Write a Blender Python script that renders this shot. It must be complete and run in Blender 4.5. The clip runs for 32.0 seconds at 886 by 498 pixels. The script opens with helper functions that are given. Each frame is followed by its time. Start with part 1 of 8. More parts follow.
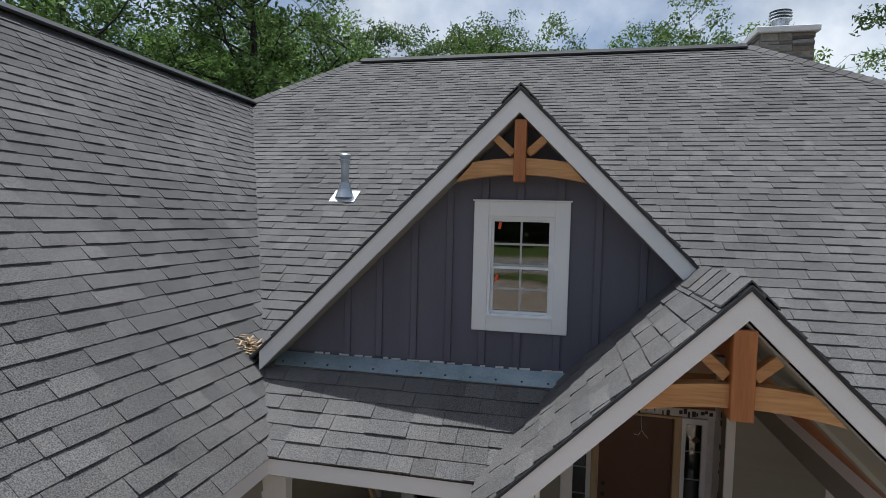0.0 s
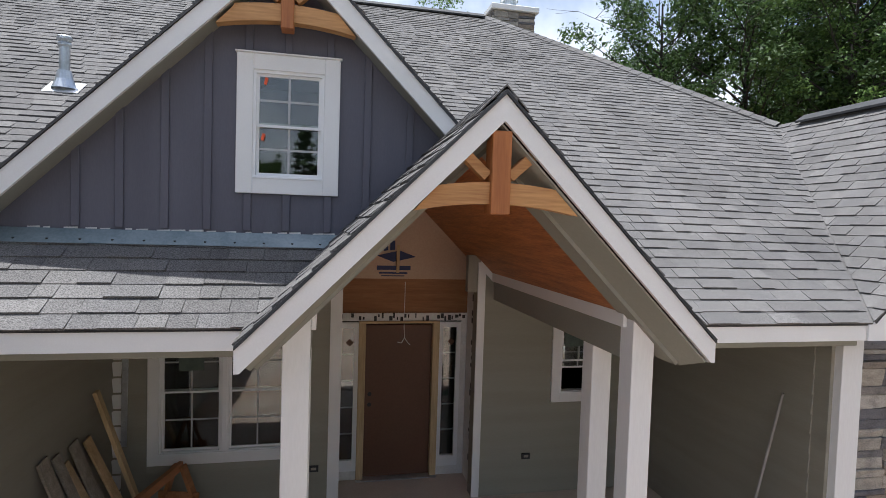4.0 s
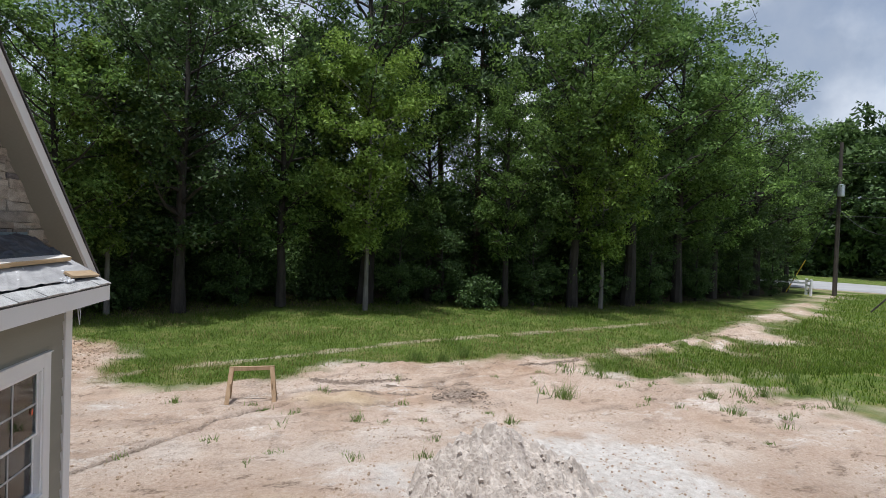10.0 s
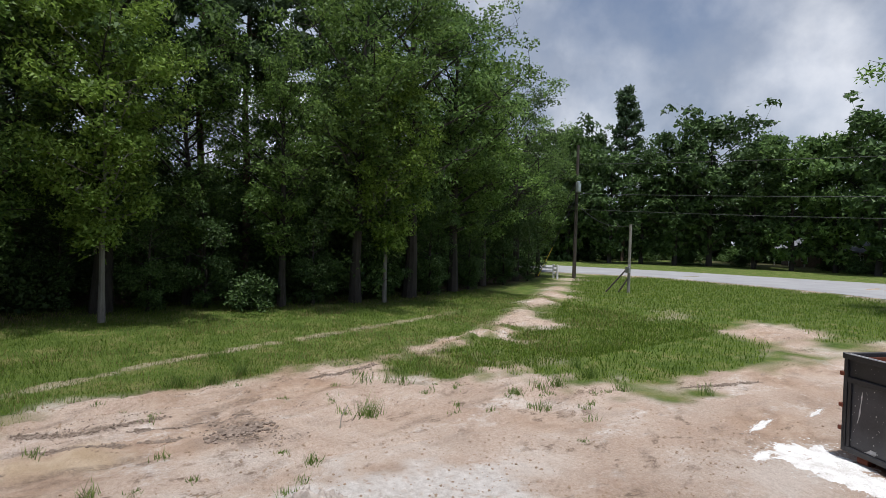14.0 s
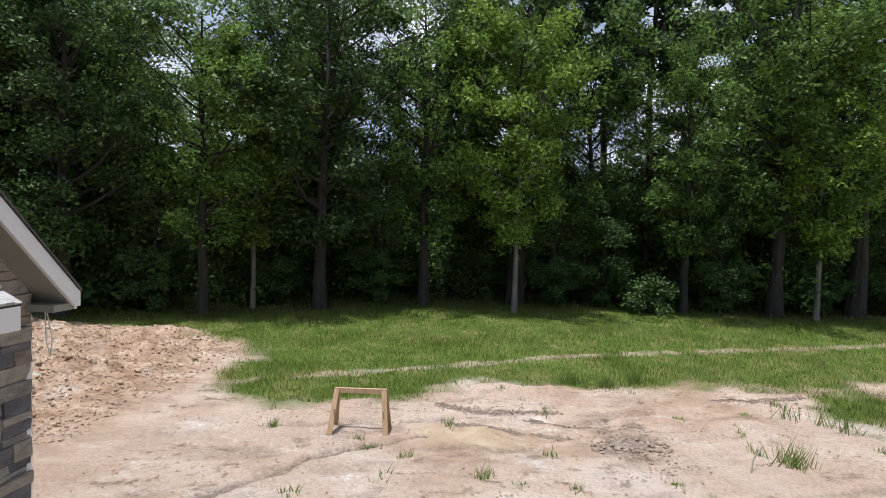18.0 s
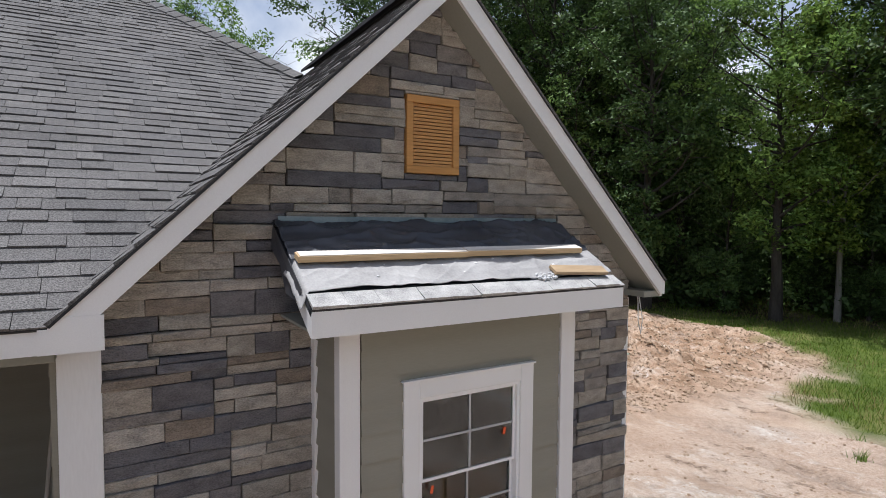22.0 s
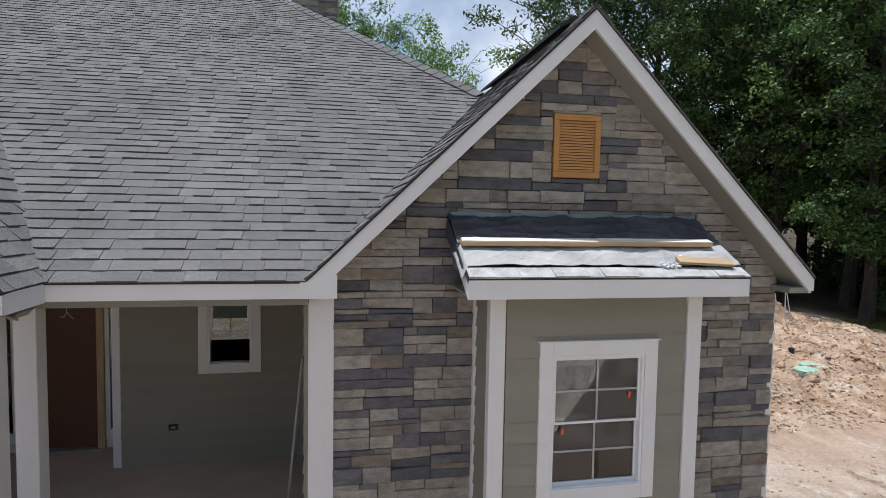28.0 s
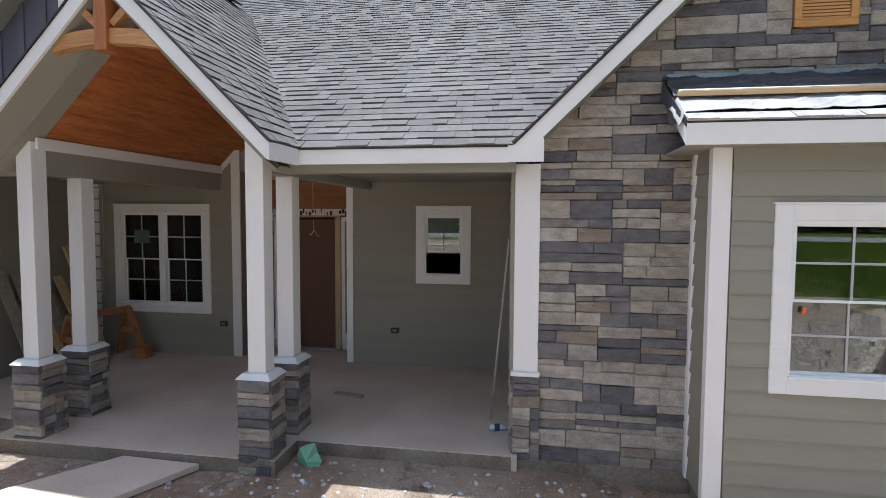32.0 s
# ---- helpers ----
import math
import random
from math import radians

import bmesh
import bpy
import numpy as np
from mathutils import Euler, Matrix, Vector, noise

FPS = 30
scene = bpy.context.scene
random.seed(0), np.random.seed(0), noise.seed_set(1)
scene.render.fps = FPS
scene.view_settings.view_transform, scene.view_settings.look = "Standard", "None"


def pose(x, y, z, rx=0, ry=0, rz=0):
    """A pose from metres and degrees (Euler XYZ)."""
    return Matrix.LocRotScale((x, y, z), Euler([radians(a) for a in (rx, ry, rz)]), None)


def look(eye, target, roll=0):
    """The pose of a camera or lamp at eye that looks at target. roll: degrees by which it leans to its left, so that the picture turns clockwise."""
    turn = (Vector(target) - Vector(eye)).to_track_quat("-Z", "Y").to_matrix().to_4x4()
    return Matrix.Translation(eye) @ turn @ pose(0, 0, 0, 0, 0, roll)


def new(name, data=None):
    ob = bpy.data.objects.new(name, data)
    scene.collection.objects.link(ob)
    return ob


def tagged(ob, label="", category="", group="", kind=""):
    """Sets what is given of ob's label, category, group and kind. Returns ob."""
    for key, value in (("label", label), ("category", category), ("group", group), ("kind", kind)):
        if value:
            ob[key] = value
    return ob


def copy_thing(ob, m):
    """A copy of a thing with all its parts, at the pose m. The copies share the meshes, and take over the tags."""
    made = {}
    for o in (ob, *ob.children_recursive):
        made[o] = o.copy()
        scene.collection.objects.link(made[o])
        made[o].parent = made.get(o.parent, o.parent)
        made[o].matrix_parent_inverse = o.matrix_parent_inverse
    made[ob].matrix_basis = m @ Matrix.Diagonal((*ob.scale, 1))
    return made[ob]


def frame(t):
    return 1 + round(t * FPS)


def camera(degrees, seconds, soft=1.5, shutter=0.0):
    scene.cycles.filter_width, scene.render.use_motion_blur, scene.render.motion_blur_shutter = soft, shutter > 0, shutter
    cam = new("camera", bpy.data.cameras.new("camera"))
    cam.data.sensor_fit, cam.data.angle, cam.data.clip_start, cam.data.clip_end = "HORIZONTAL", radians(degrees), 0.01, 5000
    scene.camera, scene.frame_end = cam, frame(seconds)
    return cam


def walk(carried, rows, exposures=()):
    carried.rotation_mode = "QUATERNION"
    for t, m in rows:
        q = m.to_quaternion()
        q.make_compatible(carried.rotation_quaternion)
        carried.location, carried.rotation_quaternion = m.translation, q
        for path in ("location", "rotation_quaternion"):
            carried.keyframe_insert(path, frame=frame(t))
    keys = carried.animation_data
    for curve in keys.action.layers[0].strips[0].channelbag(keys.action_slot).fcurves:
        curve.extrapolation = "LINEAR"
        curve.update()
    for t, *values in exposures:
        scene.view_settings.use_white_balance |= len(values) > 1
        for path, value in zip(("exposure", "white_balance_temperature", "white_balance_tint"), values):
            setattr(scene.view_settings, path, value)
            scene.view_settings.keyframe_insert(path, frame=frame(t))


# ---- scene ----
cam = camera(76.9, 32.0, soft=0.8)
PATH = [
    (0, (1.2, 0.302, 4.445), (0.771, 2.252, 4.336), 1.4),
    (0.5, (1.195, 0.341, 4.187), (0.761, 2.29, 4.079), 1.4),
    (1, (1.202, 0.371, 3.936), (0.765, 2.32, 3.831), 1.5),
    (1.5, (1.217, 0.395, 3.73), (0.732, 2.333, 3.629), 1.5),
    (2, (1.222, 0.406, 3.58), (0.703, 2.336, 3.484), 1.5),
    (2.5, (1.252, 0.399, 3.516), (0.813, 2.348, 3.42), 1.6),
    (4.5, (1.078, 0.289, 3.303), (1.851, 2.132, 3.221), 1.9),
    (5, (1.068, 0.265, 3.247), (2.169, 1.933, 3.174), 2.1),
    (5.5, (1.053, 0.242, 3.183), (2.495, 1.627, 3.124), 2.4),
    (6, (1.055, 0.219, 3.147), (2.766, 1.254, 3.096), 2.2),
    (6.5, (1.027, 0.263, 3.109), (2.845, 1.094, 3.066), 2.0),
    (7, (1.023, 0.292, 3.127), (2.858, 1.086, 3.078), 2.1),
    (7.5, (1.141, 0.358, 3.145), (2.982, 1.138, 3.098), 1.9),
    (8, (1.396, 0.491, 3.162), (3.24, 1.265, 3.113), 1.9),
    (8.5, (1.757, 0.684, 3.2), (3.604, 1.449, 3.144), 2.0),
    (9, (2.142, 0.891, 3.242), (4.019, 1.578, 3.179), 2.2),
    (9.5, (2.582, 1.108, 3.324), (4.569, 1.332, 3.262), 2.7),
    (10, (2.781, 1.158, 3.352), (4.743, 0.774, 3.31), 2.0),
    (10.5, (3.1, 1.286, 3.362), (4.854, 0.326, 3.335), 1.6),
    (11, (3.465, 1.473, 3.375), (5.054, 0.258, 3.35), 1.5),
    (11.5, (3.798, 1.494, 3.386), (5.354, 0.237, 3.357), 1.4),
    (12, (4.104, 1.419, 3.379), (5.653, 0.154, 3.348), 1.4),
    (12.5, (4.432, 1.258, 3.384), (5.977, -0.012, 3.35), 1.4),
    (13, (4.724, 1.104, 3.374), (6.265, -0.171, 3.337), 1.5),
    (13.5, (4.923, 1.01, 3.381), (6.471, -0.257, 3.34), 1.4),
    (14, (5.015, 0.964, 3.383), (6.66, -0.171, 3.334), 1.6),
    (14.5, (5.063, 0.957, 3.371), (6.805, -0.025, 3.314), 1.6),
    (16.5, (5.532, 0.847, 3.395), (7.358, 0.034, 3.33), 2.3),
    (17, (5.846, 0.67, 3.359), (7.755, 0.079, 3.289), 2.0),
    (17.5, (5.914, 0.528, 3.326), (7.903, 0.33, 3.25), 1.6),
    (18, (5.941, 0.575, 3.3), (7.931, 0.753, 3.217), 1.7),
    (18.5, (5.872, 0.535, 3.273), (7.797, 1.071, 3.186), 1.1),
    (19, (5.781, 0.452, 3.284), (7.594, 1.292, 3.193), 0.9),
    (19.5, (5.773, 0.489, 3.258), (7.502, 1.491, 3.165), 0.9),
    (20, (5.744, 0.472, 3.273), (7.435, 1.535, 3.176), 1.0),
    (20.5, (5.726, 0.476, 3.266), (7.336, 1.659, 3.169), 0.8),
    (21, (5.727, 0.502, 3.253), (7.181, 1.872, 3.155), 0.6),
    (21.5, (5.735, 0.514, 3.241), (6.976, 2.08, 3.141), 0.5),
    (22, (5.737, 0.491, 3.244), (6.756, 2.209, 3.138), 0.4),
    (22.5, (5.778, 0.456, 3.252), (6.537, 2.302, 3.137), 0.2),
    (23, (5.793, 0.468, 3.241), (6.334, 2.39, 3.129), 0.1),
    (23.5, (5.799, 0.485, 3.244), (6.271, 2.425, 3.13), 0.2),
    (24, (5.802, 0.514, 3.23), (6.245, 2.461, 3.116), 0.3),
    (24.5, (5.825, 0.507, 3.225), (6.263, 2.455, 3.109), 0.4),
    (26.5, (5.79, 0.12, 3.219), (6.192, 2.076, 3.097), 0.7),
    (27, (5.724, -0.219, 3.217), (6.125, 1.736, 3.095), 0.8),
    (27.5, (5.664, -0.498, 3.217), (6.059, 1.459, 3.096), 0.8),
    (28, (5.641, -0.615, 3.218), (6.034, 1.342, 3.1), 1.0),
    (28.5, (5.642, -0.661, 3.21), (6.026, 1.298, 3.093), 1.0),
    (29, (5.637, -0.661, 3.119), (5.959, 1.309, 3.003), 1.0),
    (29.5, (5.654, -0.629, 2.967), (5.912, 1.351, 2.85), 1.0),
    (30, (5.686, -0.613, 2.78), (5.865, 1.376, 2.664), 0.9),
    (30.5, (5.682, -0.628, 2.595), (5.764, 1.366, 2.477), 0.8),
    (31, (5.669, -0.663, 2.424), (5.631, 1.333, 2.307), 0.7),
    (31.5, (5.66, -0.682, 2.263), (5.486, 1.307, 2.142), 0.5),
    (32, (5.651, -0.687, 2.103), (5.317, 1.281, 1.982), 0.3),
]
EXPOSURES = [
    (0.0, -0.12, 5900, 8.0), (2.0, 0.44, 5950, 9.0), (3.2, 0.58, 5950, 9.5), (5.0, 0.70, 6000, 10.5), (6.5, 0.28, 5950, 9.0), (9.0, 0.06, 5850, 9.5), (10.5, -0.22, 5900, 10.0), (12.0, -0.33, 5950, 11.0),
    (16.5, -0.22, 6000, 12.0), (18.5, 0.2, 5950, 11.5), (21.0, 0.14, 5950, 11.5), (24.0, 0.06, 6000, 12.0), (27.0, 0.09, 5850, 9.0), (29.0, 0.16, 5800, 8.5), (30.0, 0.28, 5800, 8.5), (31.0, 0.42, 5750, 8.0), (32.0, 0.70, 5720, 8.0)]
walk(cam, [(t, look(eye, target, roll)) for t, eye, target, roll in PATH], EXPOSURES)

# ---- light ----
SUN = Vector((-0.145, 0.11, 1.0)).normalized()
world = bpy.data.worlds.new("sky")
scene.world = world
world.use_nodes = True
wn, wl = world.node_tree.nodes, world.node_tree.links
wn.clear()
w_out = wn.new("ShaderNodeOutputWorld")
w_bg = wn.new("ShaderNodeBackground")
w_sky = wn.new("ShaderNodeTexSky")
w_sky.sky_type = 'NISHITA'
w_sky.sun_disc = False
w_sky.sun_elevation = math.asin(SUN.z)
w_sky.sun_rotation = math.atan2(SUN.x, SUN.y)
w_sky.air_density, w_sky.dust_density, w_sky.ozone_density = 1.0, 2.6, 1.0
w_dir = wn.new("ShaderNodeTexCoord")
w_axes = wn.new("ShaderNodeSeparateXYZ")
wl.new(w_dir.outputs["Generated"], w_axes.inputs["Vector"])
w_cloud = wn.new("ShaderNodeTexNoise")
w_cloud.inputs["Scale"].default_value = 2.4
w_cloud.inputs["Detail"].default_value = 9.0
w_cloud.inputs["Roughness"].default_value = 0.56
w_ramp = wn.new("ShaderNodeValToRGB")
w_ramp.color_ramp.elements[0].position = 0.30
w_ramp.color_ramp.elements[1].position = 0.56
w_shade = wn.new("ShaderNodeTexNoise")
w_shade.inputs["Scale"].default_value = 4.2
w_shade.inputs["Detail"].default_value = 6.0
w_white = wn.new("ShaderNodeValToRGB")
w_white.color_ramp.elements[0].position, w_white.color_ramp.elements[0].color = 0.44, (4.3, 4.65, 5.25, 1)
w_white.color_ramp.elements[1].position, w_white.color_ramp.elements[1].color = 0.62, (8.8, 8.8, 8.8, 1)
w_mix = wn.new("ShaderNodeMixRGB")
# scattered cumulus: cover thins towards the zenith, as broken cloud does
w_thin = wn.new("ShaderNodeMath")
w_thin.operation = 'MULTIPLY_ADD'
w_thin.inputs[1].default_value = -0.20
wl.new(w_axes.outputs["Z"], w_thin.inputs[0])
wl.new(w_cloud.outputs["Fac"], w_thin.inputs[2])
wl.new(w_thin.outputs[0], w_ramp.inputs["Fac"])
wl.new(w_shade.outputs["Fac"], w_white.inputs["Fac"])
wl.new(w_ramp.outputs["Color"], w_mix.inputs["Fac"])
wl.new(w_sky.outputs["Color"], w_mix.inputs["Color1"])
wl.new(w_white.outputs["Color"], w_mix.inputs["Color2"])
wl.new(w_mix.outputs["Color"], w_bg.inputs["Color"])
w_bg.inputs["Strength"].default_value = 0.115
wl.new(w_bg.outputs["Background"], w_out.inputs["Surface"])

sun = new("sun", bpy.data.lights.new("sun", 'SUN'))
sun.data.energy, sun.data.angle, sun.data.color = 4.9, radians(0.6), (1.0, 0.965, 0.905)
sun.matrix_world = look(SUN * 60, (0, 0, 0))

# ---- materials ----
def rgba(c):
    return (c[0], c[1], c[2], 1.0)


def material(name, dark, light, rough=0.8, scale=3.0, fine=60.0, bump=0.15, dist=0.01, metal=0.0, stretch=(1, 1, 1),
             spread=None, fine_amount=0.35, spec=0.5, coat=0.0):
    """Two-scale noise between two colours; spread: (palette, weight) adds a random colour for every piece."""
    m = bpy.data.materials.new(name)
    m.use_nodes = True
    n, l = m.node_tree.nodes, m.node_tree.links
    b = n["Principled BSDF"]
    tc = n.new("ShaderNodeTexCoord")
    mp = n.new("ShaderNodeMapping")
    mp.inputs["Scale"].default_value = stretch
    l.new(tc.outputs["Object"], mp.inputs["Vector"])
    big, small = n.new("ShaderNodeTexNoise"), n.new("ShaderNodeTexNoise")
    for node, sc, de in ((big, scale, 5.0), (small, fine, 4.0)):
        node.inputs["Scale"].default_value, node.inputs["Detail"].default_value = sc, de
        l.new(mp.outputs["Vector"], node.inputs["Vector"])
    mixf = n.new("ShaderNodeMath")
    mixf.operation = 'MULTIPLY_ADD'
    mixf.inputs[1].default_value = fine_amount
    sub = n.new("ShaderNodeMath")
    sub.operation = 'MULTIPLY'
    sub.inputs[1].default_value = 1.0 - fine_amount
    l.new(big.outputs["Fac"], sub.inputs[0])
    l.new(small.outputs["Fac"], mixf.inputs[0])
    l.new(sub.outputs[0], mixf.inputs[2])
    ramp = n.new("ShaderNodeValToRGB")
    ramp.color_ramp.elements[0].position, ramp.color_ramp.elements[0].color = 0.34, rgba(dark)
    ramp.color_ramp.elements[1].position, ramp.color_ramp.elements[1].color = 0.66, rgba(light)
    l.new(mixf.outputs[0], ramp.inputs["Fac"])
    col = ramp.outputs["Color"]
    if spread:
        palette, weight = spread
        geo, inf = n.new("ShaderNodeNewGeometry"), n.new("ShaderNodeObjectInfo")
        add, fr = n.new("ShaderNodeMath"), n.new("ShaderNodeMath")
        add.operation, fr.operation = 'ADD', 'FRACT'
        l.new(geo.outputs["Random Per Island"], add.inputs[0])
        l.new(inf.outputs["Random"], add.inputs[1])
        l.new(add.outputs[0], fr.inputs[0])
        pal = n.new("ShaderNodeValToRGB")
        pal.color_ramp.interpolation = 'CONSTANT'
        while len(pal.color_ramp.elements) < len(palette):
            pal.color_ramp.elements.new(0.5)
        for i, c in enumerate(palette):
            pal.color_ramp.elements[i].position = i / len(palette)
            pal.color_ramp.elements[i].color = rgba(c)
        l.new(fr.outputs[0], pal.inputs["Fac"])
        mul = n.new("ShaderNodeMixRGB")
        mul.blend_type = 'MULTIPLY'
        mul.inputs["Fac"].default_value = weight
        l.new(col, mul.inputs["Color1"])
        l.new(pal.outputs["Color"], mul.inputs["Color2"])
        col = mul.outputs["Color"]
    l.new(col, b.inputs["Base Color"])
    b.inputs["Roughness"].default_value = rough
    b.inputs["Metallic"].default_value = metal
    b.inputs["Specular IOR Level"].default_value = spec
    b.inputs["Coat Weight"].default_value = coat
    if bump:
        bp = n.new("ShaderNodeBump")
        bp.inputs["Strength"].default_value, bp.inputs["Distance"].default_value = bump, dist
        l.new(mixf.outputs[0], bp.inputs["Height"])
        l.new(bp.outputs["Normal"], b.inputs["Normal"])
    return m


def wood(name, dark, light, axis=0, rough=0.55, rings=9.0, spread=None):
    """Long grain along one axis, with wandering growth lines."""
    st = [9.0, 9.0, 9.0]
    st[axis] = 0.7
    return material(name, dark, light, rough, rings / 6, rings, 0.12, 0.004, stretch=tuple(st), spread=spread, fine_amount=0.45)


SHINGLE = material("shingle_granules", (0.046, 0.044, 0.043), (0.216, 0.208, 0.202), 0.92, 0.8, 120.0, 1.0, 0.006, fine_amount=0.8,
                   spread=([(.78, .78, .79), (1.0, .99, .98), (.90, .89, .88), (1.10, 1.09, 1.07), (.82, .81, .81), (1.0, 1.0, 1.01), (.95, .93, .92), (1.22, 1.21, 1.19), (.86, .86, .88), (.99, .98, .97)], 0.64), spec=0.25)
DUSTY_SHINGLE = material("dusty_shingle", (0.22, 0.215, 0.21), (0.52, 0.51, 0.49), 0.95, 9.0, 120.0, 0.5, 0.006, fine_amount=0.5)
FELT_BLACK = material("asphalt_felt", (0.026, 0.028, 0.034), (0.070, 0.073, 0.084), 0.42, 3.0, 90.0, 0.25, 0.006)
FELT_GREY = material("dusty_felt", (0.27, 0.262, 0.258), (0.43, 0.42, 0.41), 0.8, 3.5, 60.0, 0.35, 0.008)
VENT_BLACK = material("ridge_vent_black", (0.013, 0.013, 0.014), (0.032, 0.032, 0.033), 0.75, 8.0, 80.0, 0.2)
TRIM = material("white_trim_paint", (0.75, 0.74, 0.725), (0.82, 0.815, 0.80), 0.5, 1.5, 120.0, 0.06, 0.002)
COLUMN = material("white_column_paint", (0.72, 0.715, 0.70), (0.80, 0.795, 0.785), 0.5, 2.0, 90.0, 0.06, 0.002, stretch=(1, 1, .15))
VINYL = material("white_vinyl", (0.80, 0.80, 0.80), (0.86, 0.86, 0.855), 0.35, 3.0, 50.0, 0.0)
SIDING = material("sage_siding_paint", (0.255, 0.240, 0.192), (0.300, 0.284, 0.230), 0.62, 1.2, 40.0, 0.18, 0.002, stretch=(.35, .35, 6.0), fine_amount=0.4)
SOFFIT = material("sage_soffit_paint", (0.25, 0.245, 0.205), (0.29, 0.285, 0.24), 0.7, 1.0, 50.0, 0.05, 0.002)
CHARCOAL = material("charcoal_board_paint", (0.092, 0.090, 0.114), (0.120, 0.118, 0.147), 0.62, 1.5, 60.0, 0.1, 0.002, stretch=(3, 3, .4))
STONE = material("ledge_stone", (0.62, 0.61, 0.60), (1.42, 1.40, 1.37), 0.93, 9.0, 75.0, 1.0, 0.022, fine_amount=0.5, stretch=(1, 1, 1.9),
                 spread=([(0.354, 0.324, 0.282), (0.137, 0.134, 0.143), (0.305, 0.284, 0.250), (0.394, 0.364, 0.322), (0.217, 0.200, 0.187), (0.132, 0.128, 0.138), (0.329, 0.299, 0.257), (0.239, 0.200, 0.161), (0.370, 0.344, 0.306), (0.174, 0.167, 0.172), (0.343, 0.311, 0.265), (0.151, 0.149, 0.160), (0.256, 0.235, 0.209), (0.117, 0.115, 0.125)], 1.0))
MORTAR = material("dark_mortar", (0.018, 0.017, 0.016), (0.035, 0.033, 0.031), 0.95, 9.0, 70.0, 0.5)
CONCRETE = material("porch_concrete", (0.47, 0.39, 0.315), (0.64, 0.545, 0.455), 0.85, 1.3, 45.0, 0.15, 0.004)
FOUNDATION = material("stained_foundation", (0.13, 0.10, 0.075), (0.29, 0.25, 0.20), 0.92, 2.5, 40.0, 0.3, 0.01)
CEDAR = wood("cedar_beam", (0.36, 0.165, 0.055), (0.60, 0.33, 0.13), 0)
CEDAR_UP = wood("cedar_post", (0.30, 0.10, 0.03), (0.45, 0.17, 0.05), 2)
CEDAR_LOUVER = wood("cedar_louver", (0.42, 0.20, 0.055), (0.58, 0.30, 0.09), 0)
PLY = wood("stained_plywood", (0.20, 0.05, 0.012), (0.50, 0.185, 0.05), 1, 0.5, 14.0)
PLY_BROWN = wood("sheathing_brown", (0.23, 0.10, 0.04), (0.33, 0.16, 0.07), 0, 0.75)
LUMBER = wood("fresh_lumber", (0.46, 0.31, 0.16), (0.66, 0.48, 0.28), 0, 0.75)
LUMBER_TAN = wood("handled_lumber", (0.33, 0.215, 0.12), (0.48, 0.34, 0.205), 2, 0.8)
LUMBER_DUSTY = wood("mortar_dusted_board", (0.56, 0.50, 0.42), (0.78, 0.74, 0.68), 0, 0.85)
LUMBER_UP = wood("fresh_stud", (0.42, 0.30, 0.16), (0.60, 0.46, 0.27), 2, 0.75)
LUMBER_BROWN = wood("crusted_lumber", (0.30, 0.205, 0.115), (0.47, 0.345, 0.21), 0, 0.85)
LUMBER_OLD = wood("weathered_board", (0.22, 0.19, 0.15), (0.38, 0.34, 0.28), 0, 0.85)
LUMBER_RED = wood("reddish_lumber", (0.30, 0.12, 0.05), (0.46, 0.21, 0.09), 0, 0.75)
DOOR_BROWN = material("brown_door_primer", (0.105, 0.047, 0.026), (0.135, 0.063, 0.036), 0.6, 1.0, 40.0, 0.05)
GALV = material("galvanised_steel", (0.42, 0.45, 0.47), (0.66, 0.69, 0.72), 0.38, 6.0, 60.0, 0.05, metal=0.85)
FLASH = material("dull_flashing", (0.17, 0.225, 0.25), (0.30, 0.36, 0.39), 0.5, 4.0, 50.0, 0.1, metal=0.5)
LEAD = material("white_boot_flange", (0.66, 0.67, 0.68), (0.82, 0.83, 0.84), 0.45, 6.0, 60.0, 0.05, metal=0.3)
FOAM = material("foam_sheathing", (0.46, 0.33, 0.24), (0.56, 0.42, 0.31), 0.8, 1.0, 40.0, 0.05)
WRAP = material("white_house_wrap", (0.62, 0.61, 0.58), (0.78, 0.77, 0.74), 0.7, 5.0, 40.0, 0.3, 0.01)
INK = material("black_ink", (0.015, 0.015, 0.017), (0.03, 0.03, 0.032), 0.6, 5.0, 60.0, 0.0)
INK_BLUE = material("blue_ink", (0.012, 0.025, 0.09), (0.02, 0.035, 0.12), 0.6, 5.0, 60.0, 0.0)
ORANGE = material("orange_sticker", (0.75, 0.09, 0.02), (0.85, 0.13, 0.03), 0.5, 5.0, 60.0, 0.0)
PAPER = material("pale_label_paper", (0.055, 0.085, 0.07), (0.11, 0.15, 0.125), 0.6, 9.0, 60.0, 0.0)
# lighter copy of the black steel: scuffs, and a bluish sheen put into the colour
GATE_STEEL = material("scuffed_sheen_steel", (0.020, 0.021, 0.026), (0.062, 0.063, 0.075), 0.4, 2.4, 40.0, 0.3, 0.006, spec=0.6)
BLACK_STEEL = material("worn_black_steel", (0.009, 0.009, 0.011), (0.034, 0.033, 0.037), 0.5, 1.6, 30.0, 0.25, 0.006, spec=0.6)
RUST = material("rusty_steel", (0.10, 0.025, 0.012), (0.24, 0.065, 0.03), 0.8, 2.0, 40.0, 0.3, 0.006)
CHALK = material("chalk_streak", (0.42, 0.42, 0.42), (0.68, 0.68, 0.68), 0.9, 9.0, 80.0, 0.1)
# near-black albedo: the shade of the unlit interior is put into the colour
ROOM_SHADE = material("room_shade_black", (0.016, 0.015, 0.014), (0.03, 0.028, 0.026), 0.9, 1.0, 20.0, 0.0)
